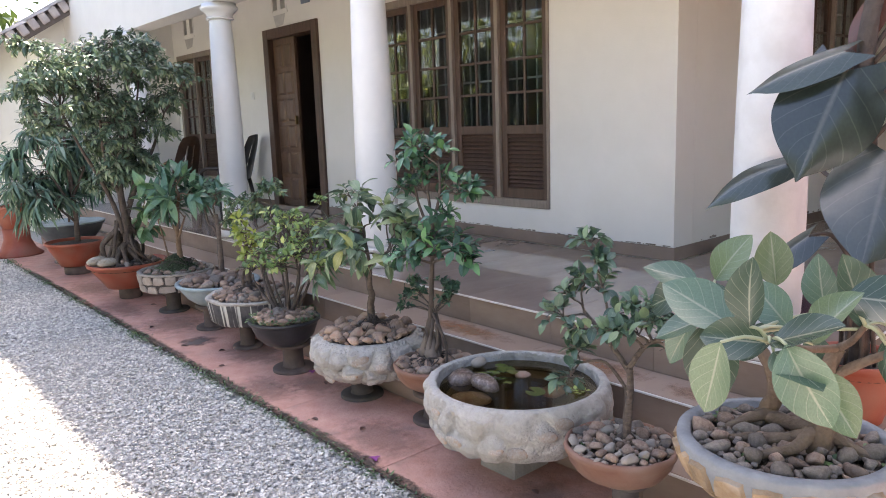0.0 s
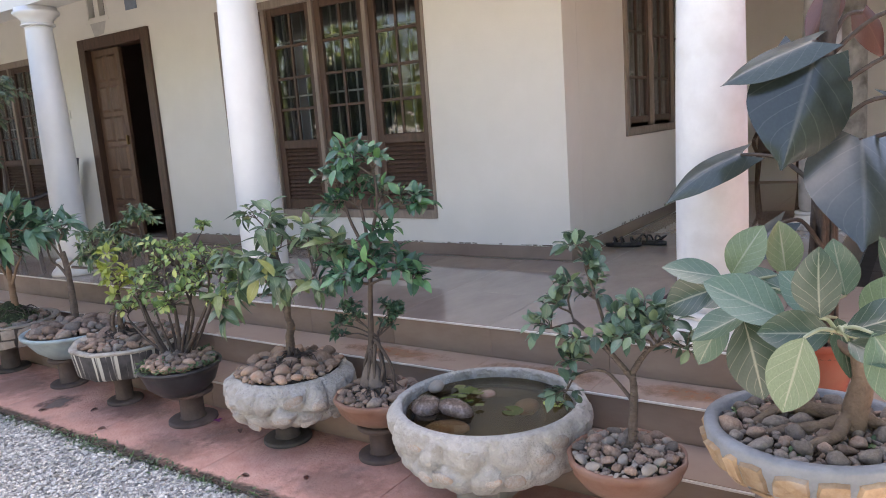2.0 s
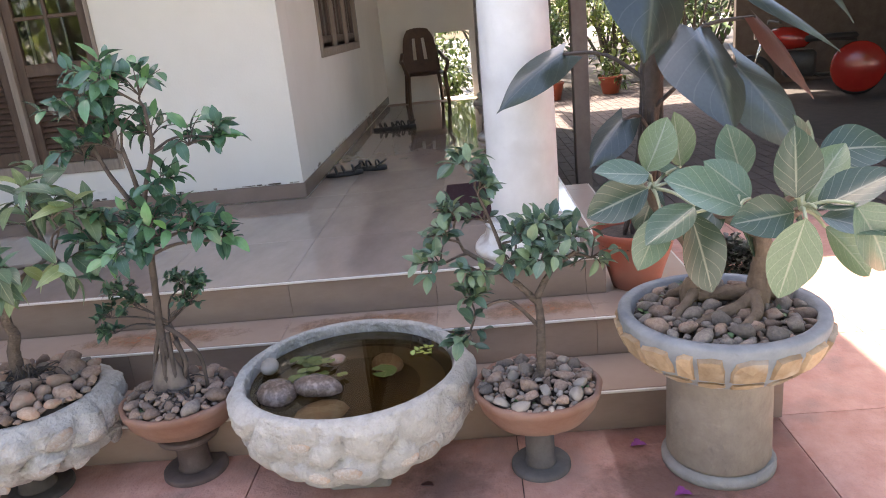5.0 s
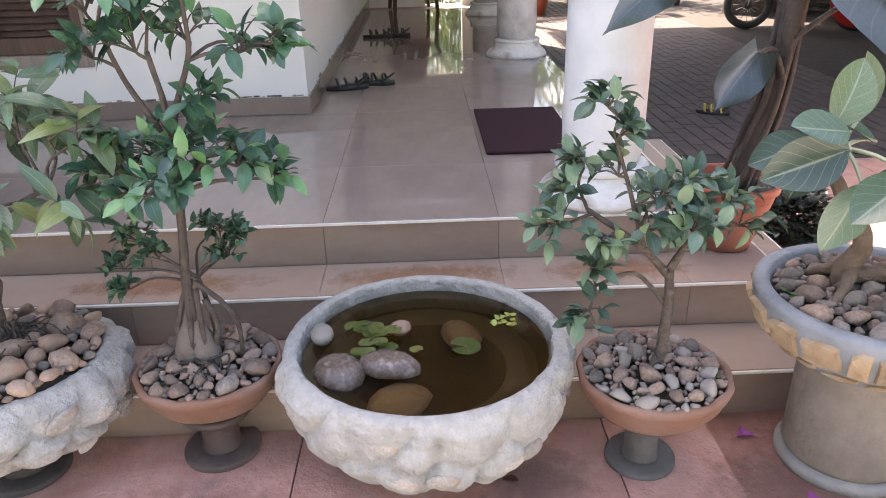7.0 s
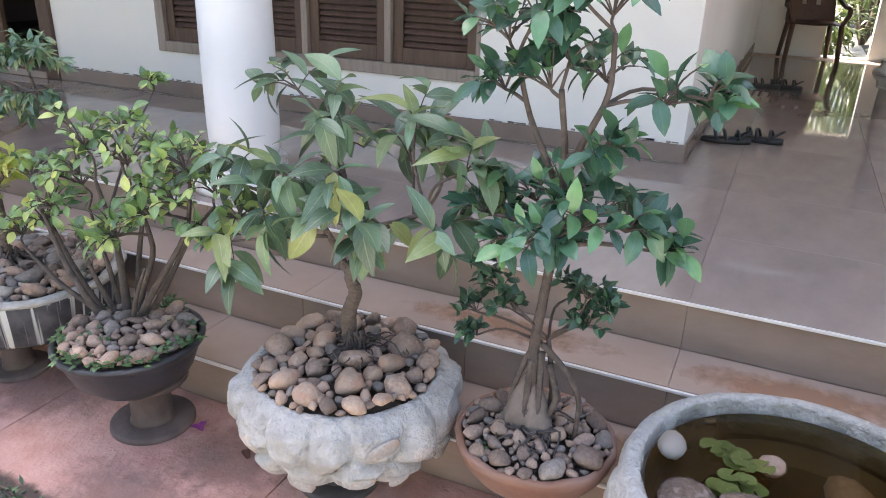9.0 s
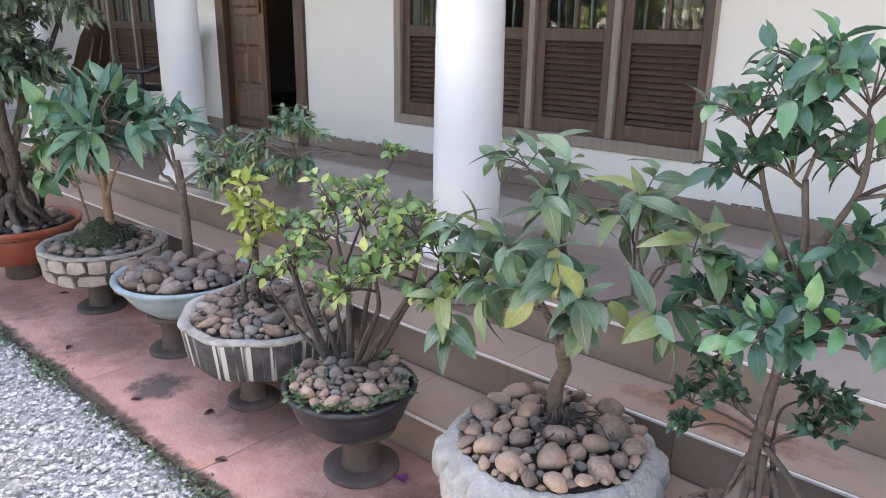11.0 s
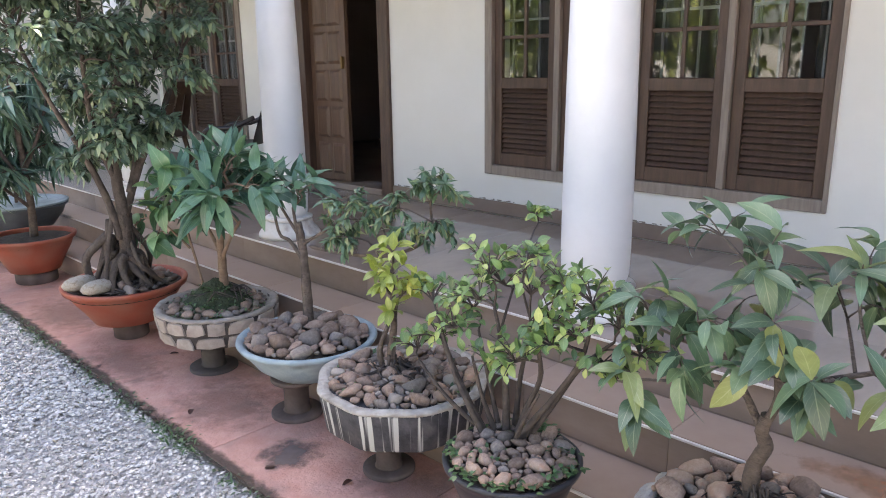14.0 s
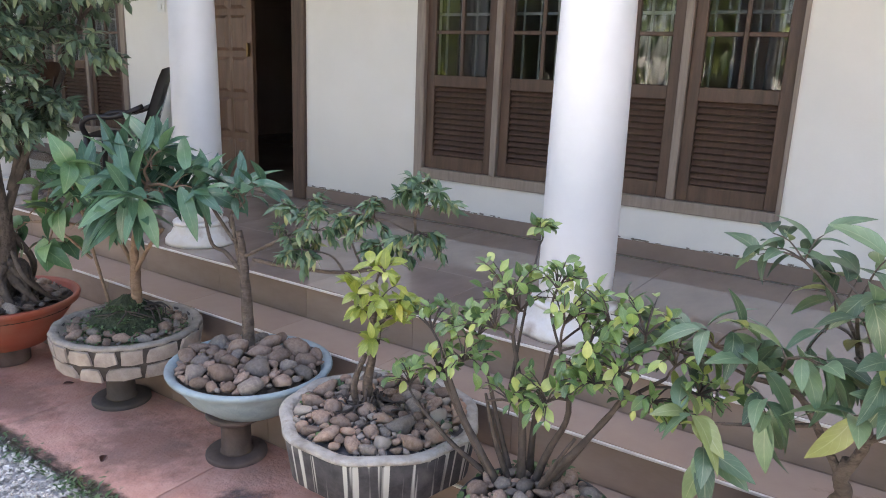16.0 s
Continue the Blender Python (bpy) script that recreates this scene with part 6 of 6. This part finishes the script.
chair(3.80, 8.64, 222, CHAIRPL, "black moulded plastic armchair on the verandah by the door")
chair(3.6, 9.9, 205, CANE, "dark brown cane armchair beneath the far window")
chair(9.0, 2.2, -80, CANE, "dark woven armchair at the end of the side verandah")
# furniture seen through the open door
chair(6.0, 7.9, 150, CHAIRPL, "dark chair standing inside the open doorway")

# ---- motorbike under the carport ----
def motorbike(x, y, rz):
    t = thing("motorcycle", (x, y, -.005), "dark motorcycle with red tank parked under the carport", "motorcycle")
    t.rotation_euler = (0, 0, radians(rz))
    for sx in (-.64, .64):
        w = part("wheel", lathe([(.03, -.03), (.045, -.03), (.045, .03), (.03, .03)], 20), IRON_AND_SHADE, t, at=pose(sx, 0, .30, 90, 0, 0))
        v, f = [], []
        for i in range(36):
            for j in range(10):
                a, b = 2 * math.pi * i / 36, 2 * math.pi * j / 10
                v.append(((.25 + .05 * math.cos(b)) * math.cos(a), (.25 + .05 * math.cos(b)) * math.sin(a), .05 * math.sin(b)))
                f.append((i * 10 + j, ((i + 1) % 36) * 10 + j, ((i + 1) % 36) * 10 + (j + 1) % 10, i * 10 + (j + 1) % 10))
        part("tyre", (v, f), RUBBER, w)
        part("spokes", join(*[tube([(0, 0, 0), (.22 * math.cos(k * .39), .22 * math.sin(k * .39), 0)], .004, .004, 4) for k in range(16)]), CHROME, w)
    part("tank", lathe([(.03, -.26), (.1, -.2), (.14, -.05), (.14, .1), (.1, .22), (.04, .27)], 24), REDPAINT, t, "red fuel tank", at=pose(.18, 0, .78, 0, 80, 0))
    part("saddle", box(-.62, .02, -.13, .13, .72, .80, .035), RUBBER, t)
    part("engine", box(-.15, .25, -.12, .12, .28, .62, .04), IRON_AND_SHADE, t)
    part("frame", join(tube([(.45, 0, .9), (.3, 0, .5), (-.1, 0, .3), (-.64, 0, .3)], .02, .02), tube([(.4, 0, .8), (-.6, 0, .7), (-.64, 0, .3)], .02, .02)), IRON_AND_SHADE, t)
    for sy in (-.09, .09):
        part("fork", tube([(.64, sy, .3), (.46, sy, .92)], .02, .02), CHROME, t)
    part("handlebar", tube(spline([(.3, -.36, 1.0), (.42, -.2, 1.02), (.44, 0, .98), (.42, .2, 1.02), (.3, .36, 1.0)], 4), .014, .014), IRON_AND_SHADE, t)
    part("headlamp", lathe([(.02, -.07), (.07, -.05), (.09, .03), (.085, .05), (.01, .055)], 24), CHROME, t, at=pose(.56, 0, .88, 0, 90, 0))
    part("mudguard", lathe([(.31, -.06), (.325, -.04), (.325, .04), (.31, .06)], 24), REDPAINT, t, at=pose(-.64, 0, .36, 90, 0, 0) @ Matrix.Diagonal((1, 1, 1, 1)))
    part("exhaust", tube([(.1, -.16, .3), (-.3, -.18, .27), (-.85, -.2, .34)], .03, .045), CHROME, t)
    return t


motorbike(9.9, -2.75, 70)
cp = thing("carport", (8.8, -2.6, -.006), "dark car porch with slim posts, its roof widened and dark walls added for shade", "carport")
for x in (-3.0, 2.5):
    for y in (3.4, -3.2):
        part("post", box(x - .06, x + .06, y - .06, y + .06, 0, 3.05, .004), FASCIA_AND_SHADE, cp, smooth=False)
# roof stretched towards the house to keep sun off the paving
part("roof", box(-3.6, 3.0, -3.6, 3.9, 3.05, 3.13), FASCIA_AND_SHADE, cp, smooth=False)
# dark walls added in place of the deep shade under the porch
part("side_wall", box(2.9, 3.0, -3.49, .1, 0, 3.05), FASCIA_AND_SHADE, cp, smooth=False)
part("back_wall", box(-3.3, 3.0, -3.6, -3.5, 0, 3.05), FASCIA_AND_SHADE, cp, smooth=False)

# ---- garden beyond the driveway ----
def bush(name, x, y, h, r, n, size, leafm, label, seed, group="", ratio=.45):
    rnd = random.Random(seed)
    t = thing(name, (x, y, -.018), label, "shrub", group)
    bl = []
    cs = [(Vector((rnd.uniform(-.6, .6) * r, rnd.uniform(-.6, .6) * r, h * rnd.uniform(.25, .85))), r * rnd.uniform(.3, .6)) for _ in range(9)]
    for _ in range(n):
        c, rr = rnd.choice(cs)
        d = ball(rnd, .3)
        bl.append(leaf(c + d * rr * rnd.uniform(.5, 1), d + ball(rnd) * .7, (0, 0, 1), size * rnd.uniform(.6, 1.2), size * ratio, .4, .2, 0, 3))
    part("foliage", join_uv(bl), leafm, t)
    part("stem", join(*[tube(spline([(0, 0, 0), c * .5 + Vector((0, 0, .1 * h)), c], 3), .02 + .008 * h, .008, 6) for c, rr in cs]), BARK, t)
    return t


for k, (x, y, h, r, s) in enumerate(((13.5, .6, 1.6, 1.0, .16), (14.5, -1.2, 2.2, 1.3, .18), (15.5, -3.4, 2.6, 1.4, .2), (13.2, 2.4, 2.0, 1.2, .16), (12.6, 3.9, 2.2, 1.3, .2), (16.5, 1.2, 3.2, 1.7, .25), (17, -1.5, 3.6, 1.8, .25), (15.0, 4.5, 3.0, 1.6, .22), (16.0, -6.0, 3.2, 1.8, .24), (11.6, 2.2, 1.0, .6, .12))):
    bush("garden_bush", x, y, h, r, 900, s, (L_GARDEN, L_HEDGE, L_GARDEN)[k % 3], "sunlit green garden bush behind the driveway", 200 + k, "garden bushes")
fl = bush("flowering_shrub", 13.0, -2.2, 2.2, .8, 500, .12, L_GARDEN, "tall garden shrub with small red flowers", 230)
rnd = random.Random(5)
for _ in range(70):
    part("flower", leaf(Vector((rnd.uniform(-.7, .7), rnd.uniform(-.7, .7), rnd.uniform(1.4, 2.3))), ball(rnd), (0, 0, 1), .09, .08, .3, .3, 0, 3), L_FLOWER, fl, "small red flower")


def palm(x, y, h, seed, label, n=11, L=2.4):
    rnd = random.Random(seed)
    t = thing("coconut_palm", (x, y, -.018), label, "palm", "palms")
    part("trunk", tube(spline([(0, 0, 0), (.1, .05, h * .5), (.05, 0, h)], 8), .13, .09, 10, .06, rnd), BARK, t)
    for k in range(n):
        a = 2 * math.pi * k / n + rnd.uniform(-.2, .2)
        e = rnd.uniform(.1, 1.0)
        d = Vector((math.cos(a), math.sin(a), 0))
        pts = spline([Vector((.05, 0, h)), Vector((.05, 0, h)) + d * L * .45 + Vector((0, 0, L * .35 * e)), Vector((.05, 0, h)) + d * L * .95 + Vector((0, 0, L * (.15 * e - .45)))], 8)
        bl = []
        s = d.cross(Vector((0, 0, 1)))
        for i in range(2, len(pts) - 1):
            for sub in (0, .5):
                p = pts[i].lerp(pts[i + 1], sub)
                ll = .75 * math.sin(math.pi * (i + sub) / len(pts)) ** .5
                for sg in (-1, 1):
                    bl.append(leaf(p, s * sg + (pts[i + 1] - pts[i]).normalized() * .7 + Vector((0, 0, -.35)), (0, 0, 1), ll, .06, .35, .1, 0, 4))
        fr = part("frond", join_uv(bl), L_GARDEN, t)
        part("rib", tube(pts, .025, .006, 5), BARK_RED, fr)
    return t


palm(14.0, .1, 2.4, 3, "young coconut palm with arching fronds in the garden")
palm(17.5, -4, 4.5, 4, "coconut palm with arching fronds at the back of the garden")
for k, (x, y) in enumerate(((12.2, .3), (12.4, -.7), (12.0, 1.2))):
    gp = thing("terracotta_pot", (x, y, -.005), "terracotta garden pot at the edge of the driveway", "planter", "garden pots")
    part("bowl", lathe([(.12, 0), (.13, .004), (.19, .26), (.205, .27), (.205, .3), (.18, .3), (.17, .24)], 28), TERRA, gp)
    bush("potted_bush", x, y, .75, .3, 160, .12, L_LIME if k == 0 else L_GARDEN, "leafy plant in a terracotta garden pot", 240 + k, "garden pot plants")

# trees across the yard, out of view: some for reflections, some to block light
def yard_tree(x, y, h, r, seed, leafm, label):
    rnd = random.Random(seed)
    t = thing("yard_tree", (x, y, -.018), label, "tree", "yard trees")
    cs = [(Vector((rnd.uniform(-.8, .8) * r, rnd.uniform(-.8, .8) * r, h * rnd.uniform(.3, 1))), r * rnd.uniform(.3, .5)) for _ in range(16)]
    part("trunk", join(tube(spline([(0, 0, 0), (.1, 0, h * .3), (0, .1, h * .7)], 5), .16, .06, 9, .08, rnd), *[tube(spline([(0, 0, h * .25), c * .5 + Vector((0, 0, h * .2)), c], 3), .05, .012, 5) for c, rr in cs]), BARK, t)
    bl = []
    for _ in range(1500):
        c, rr = rnd.choice(cs)
        d = ball(rnd)
        bl.append(leaf(c + d * rr * rnd.uniform(.4, 1), d + ball(rnd) * .8, (0, 0, 1), .32 * rnd.uniform(.6, 1.2), .14, .4, .2, 0, 2))
    part("crown", join_uv(bl), leafm, t)


# the last five are added only to dim the side wall and the wing
for k, (x, y, h, r) in enumerate(((-5.5, 9, 4.2, 2.0), (-6.5, 5.5, 5.0, 2.2), (-6, 2, 4.0, 2.0), (-7, -1.5, 5.0, 2.2), (-5.5, 12.5, 4.5, 2.2), (-3, -6.5, 4.5, 2.2), (1.5, -8, 4.2, 2.2), (6, -9, 4.6, 2.3), (-8.5, 7.3, 6.5, 2.6), (-9, 3, 6.5, 2.6), (-.5, -4.2, 4.6, 2.2), (2.6, -4.4, 5.0, 2.3), (4.6, -5.6, 5.0, 2.3), (.9, 14.8, 4.8, 1.9), (-1.2, 12.2, 4.8, 2.0))):
    yard_tree(x, y, h, r, 300 + k, (L_HEDGE, L_GARDEN)[k % 2], "broad leafy yard tree out of view, for pane reflections and blocked skylight")
structure("compound_wall", join(box(-11, -10.8, -14, 20, -.02, 1.9), box(-10.8, 2.3, 19.8, 20, -.02, 1.9)), WALL, "pale compound wall around the yard", "wall")
for k in range(16):
    a = -1.2 + k * .2
    bush("hedge_tree", 24 + 2 * math.sin(k * 2.1), -16 + k * 2.1, 5.5 + math.sin(k * 1.7), 2.4, 500, .5, (L_GARDEN, L_HEDGE)[k % 2], "tall leafy tree at the end of the garden", 400 + k, "garden trees")

# ---- fallen bits on the red slabs ----
rnd = random.Random(12)
for x, y in ((2.02, 3.79), (1.78, 1.15), (2.05, 1.22), (1.62, 2.6)):
    t = tagged(part("fallen_petal", join_uv([([Vector(v) for v in q[0]], q[1], q[2]) for q in [leaf((0, 0, .004), (math.cos(a), math.sin(a), .5), (0, 0, 1), .03, .024, .3, .4, 0, 3) for a in (0, 2.1, 4.2)]]), PETAL, label="fallen purple papery petal on the red slabs", at=pose(x, y, .003)), category="petal", group="fallen petals")
for x, y in ((1.67, 4.93), (1.7, 4.3), (1.85, 4.62), (1.66, 3.2), (1.62, 6.4), (2.0, 3.6), (1.72, 5.6), (1.95, 6.3), (1.75, 2.9), (1.9, 1.9)):
    tagged(part("fallen_leaf", leaf((0, 0, .003), (math.cos(x * 90), math.sin(x * 90), .15), (0, 0, 1), .05, .025, .25, .5, 0, 5), L_PHILO_RED, label="dry curled brown leaf on the red slabs", at=pose(x, y, .003)), category="leaf", group="fallen leaves")
def smudge_mat(name, colour, strength):
    """Thin dirt film that thins out towards a ragged edge."""
    m = mat(name, colour, tuple(q * 1.4 for q in colour), .85, 30)
    n, l = m.node_tree.nodes, m.node_tree.links
    uv = n.new("ShaderNodeUVMap")
    ln = n.new("ShaderNodeVectorMath")
    ln.operation = "LENGTH"
    l.new(uv.outputs[0], ln.inputs[0])
    tc = n.new("ShaderNodeTexCoord")
    nz = n.new("ShaderNodeTexNoise")
    nz.inputs["Scale"].default_value, nz.inputs["Detail"].default_value = 16, 9
    nz.inputs["Roughness"].default_value = .7
    l.new(tc.outputs["Object"], nz.inputs["Vector"])
    ad = n.new("ShaderNodeMath")
    ad.operation = "MULTIPLY_ADD"
    ad.inputs[1].default_value = -1.5
    l.new(nz.outputs["Fac"], ad.inputs[0])
    l.new(ln.outputs["Value"], ad.inputs[2])
    mr = n.new("ShaderNodeMapRange")
    mr.inputs["From Min"].default_value, mr.inputs["From Max"].default_value = -.38, .12
    mr.inputs["To Min"].default_value, mr.inputs["To Max"].default_value = strength, 0
    l.new(ad.outputs[0], mr.inputs["Value"])
    l.new(mr.outputs[0], n["Principled BSDF"].inputs["Alpha"])
    return m


def smudges(name, spots, material, label, z=.0052):
    for k, (x, y, a, b) in enumerate(spots):
        h = z + .0001 * k
        structure(name, ([(x - a, y - b, h), (x + a, y - b, h), (x + a, y + b, h), (x - a, y + b, h)], [(0, 1, 2, 3)], [(-1, -1), (1, -1), (1, 1), (-1, 1)]), material, label, "stain")


smudges("floor_stain", [(1.80, 4.95, .16, .15)], smudge_mat("damp_soot", (.11, .088, .08), .78), "dark grey damp stain on the red slabs", .0057)
smudges("floor_grime", [(1.86, 5.55, .30, .36), (1.74, 6.35, .17, .45), (1.95, 4.38, .2, .3), (1.7, 3.75, .16, .3), (1.95, 3.62, .2, .25), (1.78, 2.75, .2, .35), (1.82, 7.4, .25, .5), (1.9, 1.85, .2, .2), (1.8, 1.2, .25, .3)], smudge_mat("slab_grime", (.19, .12, .095), .38), "brown grime trodden into the red slabs", .0047)
smudges("edge_soil", [(1.575, y, .055, .9) for y in (1.8, 2.9, 4.0, 5.1, 6.2, 7.3, 8.4)], smudge_mat("edge_soil", (.06, .048, .035), .75), "dark soil washed along the edge of the red slabs", .0060)
rust = smudge_mat("rust_film", (.33, .16, .08), .55)
smudges("tread_rust", [(2.545, 3.0, .10, .4), (2.545, 2.15, .1, .38), (2.545, 1.5, .1, .3)], rust, "faint orange rust stains on the middle step", .3176)
smudges("tread_rust", [(2.295, 2.55, .12, .3)], rust, "faint orange rust stain on the lowest step", .1586)

# moss and weeds along the edge of the gravel
bl = []
for _ in range(12000):
    y = rnd.uniform(1.0, 10)
    k = noise.noise(Vector((y * 2.3, 3, 0)))
    if rnd.random() > (.12 + 1.1 * max(0, k)):
        continue
    x = 1.55 + rnd.gauss(0, .022 + .035 * max(0, k))
    bl.append(leaf((x, y, .003), ball(rnd, .8), (0, 0, 1), rnd.uniform(.014, .034), .011, .3, .2, 0, 2))
tagged(part("edge_weeds", join_uv(bl), L_WEED, label="low weeds and moss between gravel and red slabs"), category="weeds", kind="stuff")

# gravel chips
g = np.random.default_rng(4)
n = 62000
xs = g.uniform(.1, 1.56, n)
ys = 1.6 + 8.6 * g.random(n) ** 1.5
base = np.array([(1, 0, 0), (-.5, .8, 0), (-.5, -.8, 0), (.25, .2, .8), (-.2, -.1, -.8), (.4, -.7, .4)], float)
faces0 = np.array([(3, 0, 1), (3, 1, 2), (3, 2, 5), (3, 5, 0), (4, 1, 0), (4, 2, 1), (4, 5, 2), (4, 0, 5)])
s = g.uniform(.0055, .0128, n) * (1 + .25 * (ys > 6))
ax = g.normal(size=(n, 3, 3))
q, _ = np.linalg.qr(ax)
jit = base[None] * (1 + g.uniform(-.35, .35, (n, 6, 3)))
pts = np.einsum("nij,nkj->nki", q, jit) * s[:, None, None] * np.array([1.15, 1, .7])
pts += np.stack([xs, ys, g.uniform(-.014, .004, n)], 1)[:, None]
vv = pts.reshape(-1, 3)
ff = (faces0[None] + 6 * np.arange(n)[:, None, None]).reshape(-1, 3)
ch = part("gravel", mesh_of("gravel", vv.tolist(), ff.tolist(), CHIP, smooth=False), CHIP, label="loose pale grey gravel chips covering the yard")
tagged(ch, category="gravel", kind="stuff")
nt = CHIP.node_tree
isl = nt.nodes.new("ShaderNodeNewGeometry")
hsv = nt.nodes.new("ShaderNodeHueSaturation")
mr = nt.nodes.new("ShaderNodeMapRange")
mr.inputs["To Min"].default_value, mr.inputs["To Max"].default_value = 0.58, 1.22
src = nt.nodes["Principled BSDF"].inputs["Base Color"].links[0].from_socket
nt.links.new(isl.outputs["Random Per Island"], mr.inputs["Value"])
nt.links.new(mr.outputs[0], hsv.inputs["Value"])
nt.links.new(src, hsv.inputs["Color"])
nt.links.new(hsv.outputs["Color"], nt.nodes["Principled BSDF"].inputs["Base Color"])

# ---- pieces of floors, steps and paving ----
def field(name, parent_name, label, category, material, cells, piece):
    """Pieces on shared meshes under one parent of the setting."""
    t = tagged(new(parent_name), label, category, kind="structure")
    cache = {}
    for x, y, z, sx, sy, sz in cells:
        key = (round(sx, 3), round(sy, 3), round(sz, 3))
        if key not in cache:
            cache[key] = mesh_of(piece, *box(0, sx, 0, sy, 0, sz, .0008), material, False)
        part(piece, cache[key], material, t, at=pose(x, y, z))
    return t


P_, J_ = .60, .0012
cells = []
ys_ = [END] + [y for y in np.arange(1.28, FAR, P_)] + [FAR]
for y0, y1 in zip(ys_, ys_[1:]):
    for x0, x1 in zip((EDGE + .0005, 3.26, 3.86), (3.26, 3.86, WX - .014)):
        cells.append((x0 + J_ / 2, y0 + J_ / 2, FZ - .01, x1 - x0 - J_, y1 - y0 - J_, .01))
for x0, x1 in zip(np.arange(WX - .012, 9.2, P_), np.arange(WX - .012 + P_, 9.5, P_)):
    for y0, y1 in zip((END, 1.28, 1.88, 2.48), (1.28, 1.88, 2.48, WY - .014)):
        cells.append((x0 + J_ / 2, y0 + J_ / 2, FZ - .01, x1 - x0 - J_, y1 - y0 - J_, .01))
field("tile", "floor", "polished beige marble-look tiles on the wraparound verandah", "floor", TILE, cells, "tile")
cells, treads, nos = [], [], []
for (xf, z0, z1, yend) in ((EDGE, .317, FZ - .011, END), (2.43, .158, .306, END - .24), (2.16, 0, .147, END - .5)):
    yy = [yend] + [y for y in np.arange(1.28 if xf > 2.4 else 1.0, FAR, P_) if y > yend + .05] + [FAR]
    for y0, y1 in zip(yy, yy[1:]):
        cells.append((xf, y0 + J_ / 2, z0 + .001, .011, y1 - y0 - J_, z1 - z0))
    xx = list(np.arange(xf + .012, 4.6, P_)) + [4.6]
    for x0, x1 in zip(xx, xx[1:]):
        cells.append((x0 + J_ / 2, yend, z0 + .001, x1 - x0 - J_, .011, z1 - z0))
    nos.append(box(xf - .010, xf - .0005, yend - .01, FAR, z1 + .0005, z1 + .009, .001))
    nos.append(box(xf - .0, 4.6, yend - .010, yend - .0005, z1 + .0005, z1 + .009, .001))
for (x0, x1, z, yend, ynext) in ((2.43, EDGE, .317, END - .24, END), (2.16, 2.43, .158, END - .5, END - .24)):
    yy = [yend] + [y for y in np.arange(1.28 if x0 > 2.4 else 1.0, FAR, P_) if y > yend + .05] + [FAR]
    for y0, y1 in zip(yy, yy[1:]):
        treads.append((x0 + .001, y0 + J_ / 2, z - .011, x1 - x0 - .002, y1 - y0 - J_, .011))
    for a in np.arange(x1, 4.5, P_):
        treads.append((a + J_ / 2, yend + .001, z - .011, min(P_, 4.6 - a) - J_, ynext - yend - .002, .011))
field("tile", "step_risers", "beige tiles on the risers of the verandah steps", "steps", RISER, cells, "tile")
field("tile", "step_treads", "worn beige tiles on the treads of the verandah steps", "steps", TREAD, treads, "tile")
structure("step_nosings", join(*nos), NOSING, "thin pale edge strips on the verandah steps", "trim")
cells = []
for k, y0 in enumerate(np.arange(.72, 16, .9)):
    cells += [(1.575, y0, -.004, .583, .896, .008)]
for y0 in np.arange(-5.4, .71, .6):
    for x0 in np.arange(1.575, 4.5, .6):
        cells.append((x0, y0 + .12 - .003, -.004, .596, .596, .008))
field("slab", "pavement", "worn red oxide paving slabs along the foot of the steps", "pavement", RED, cells, "slab")
vs, fs = [], []
k = 0
for i in range(46):
    for j in range(26):
        x0, y0 = 4.66 + i * .205, 1.1 - j * .105 - .105
        b = box(x0 + (.1 if j % 2 else 0), x0 + (.1 if j % 2 else 0) + .198, y0, y0 + .098, -.008, .002 + .003 * ((i * 7 + j * 3) % 5) / 5)
        k = len(vs)
        vs += b[0]
        fs += [[q + k for q in f] for f in b[1]]
tagged(part("pavers", (vs, fs), PAVER, label="weathered brown interlocking pavers of the driveway", smooth=False), category="paving", kind="stuff")
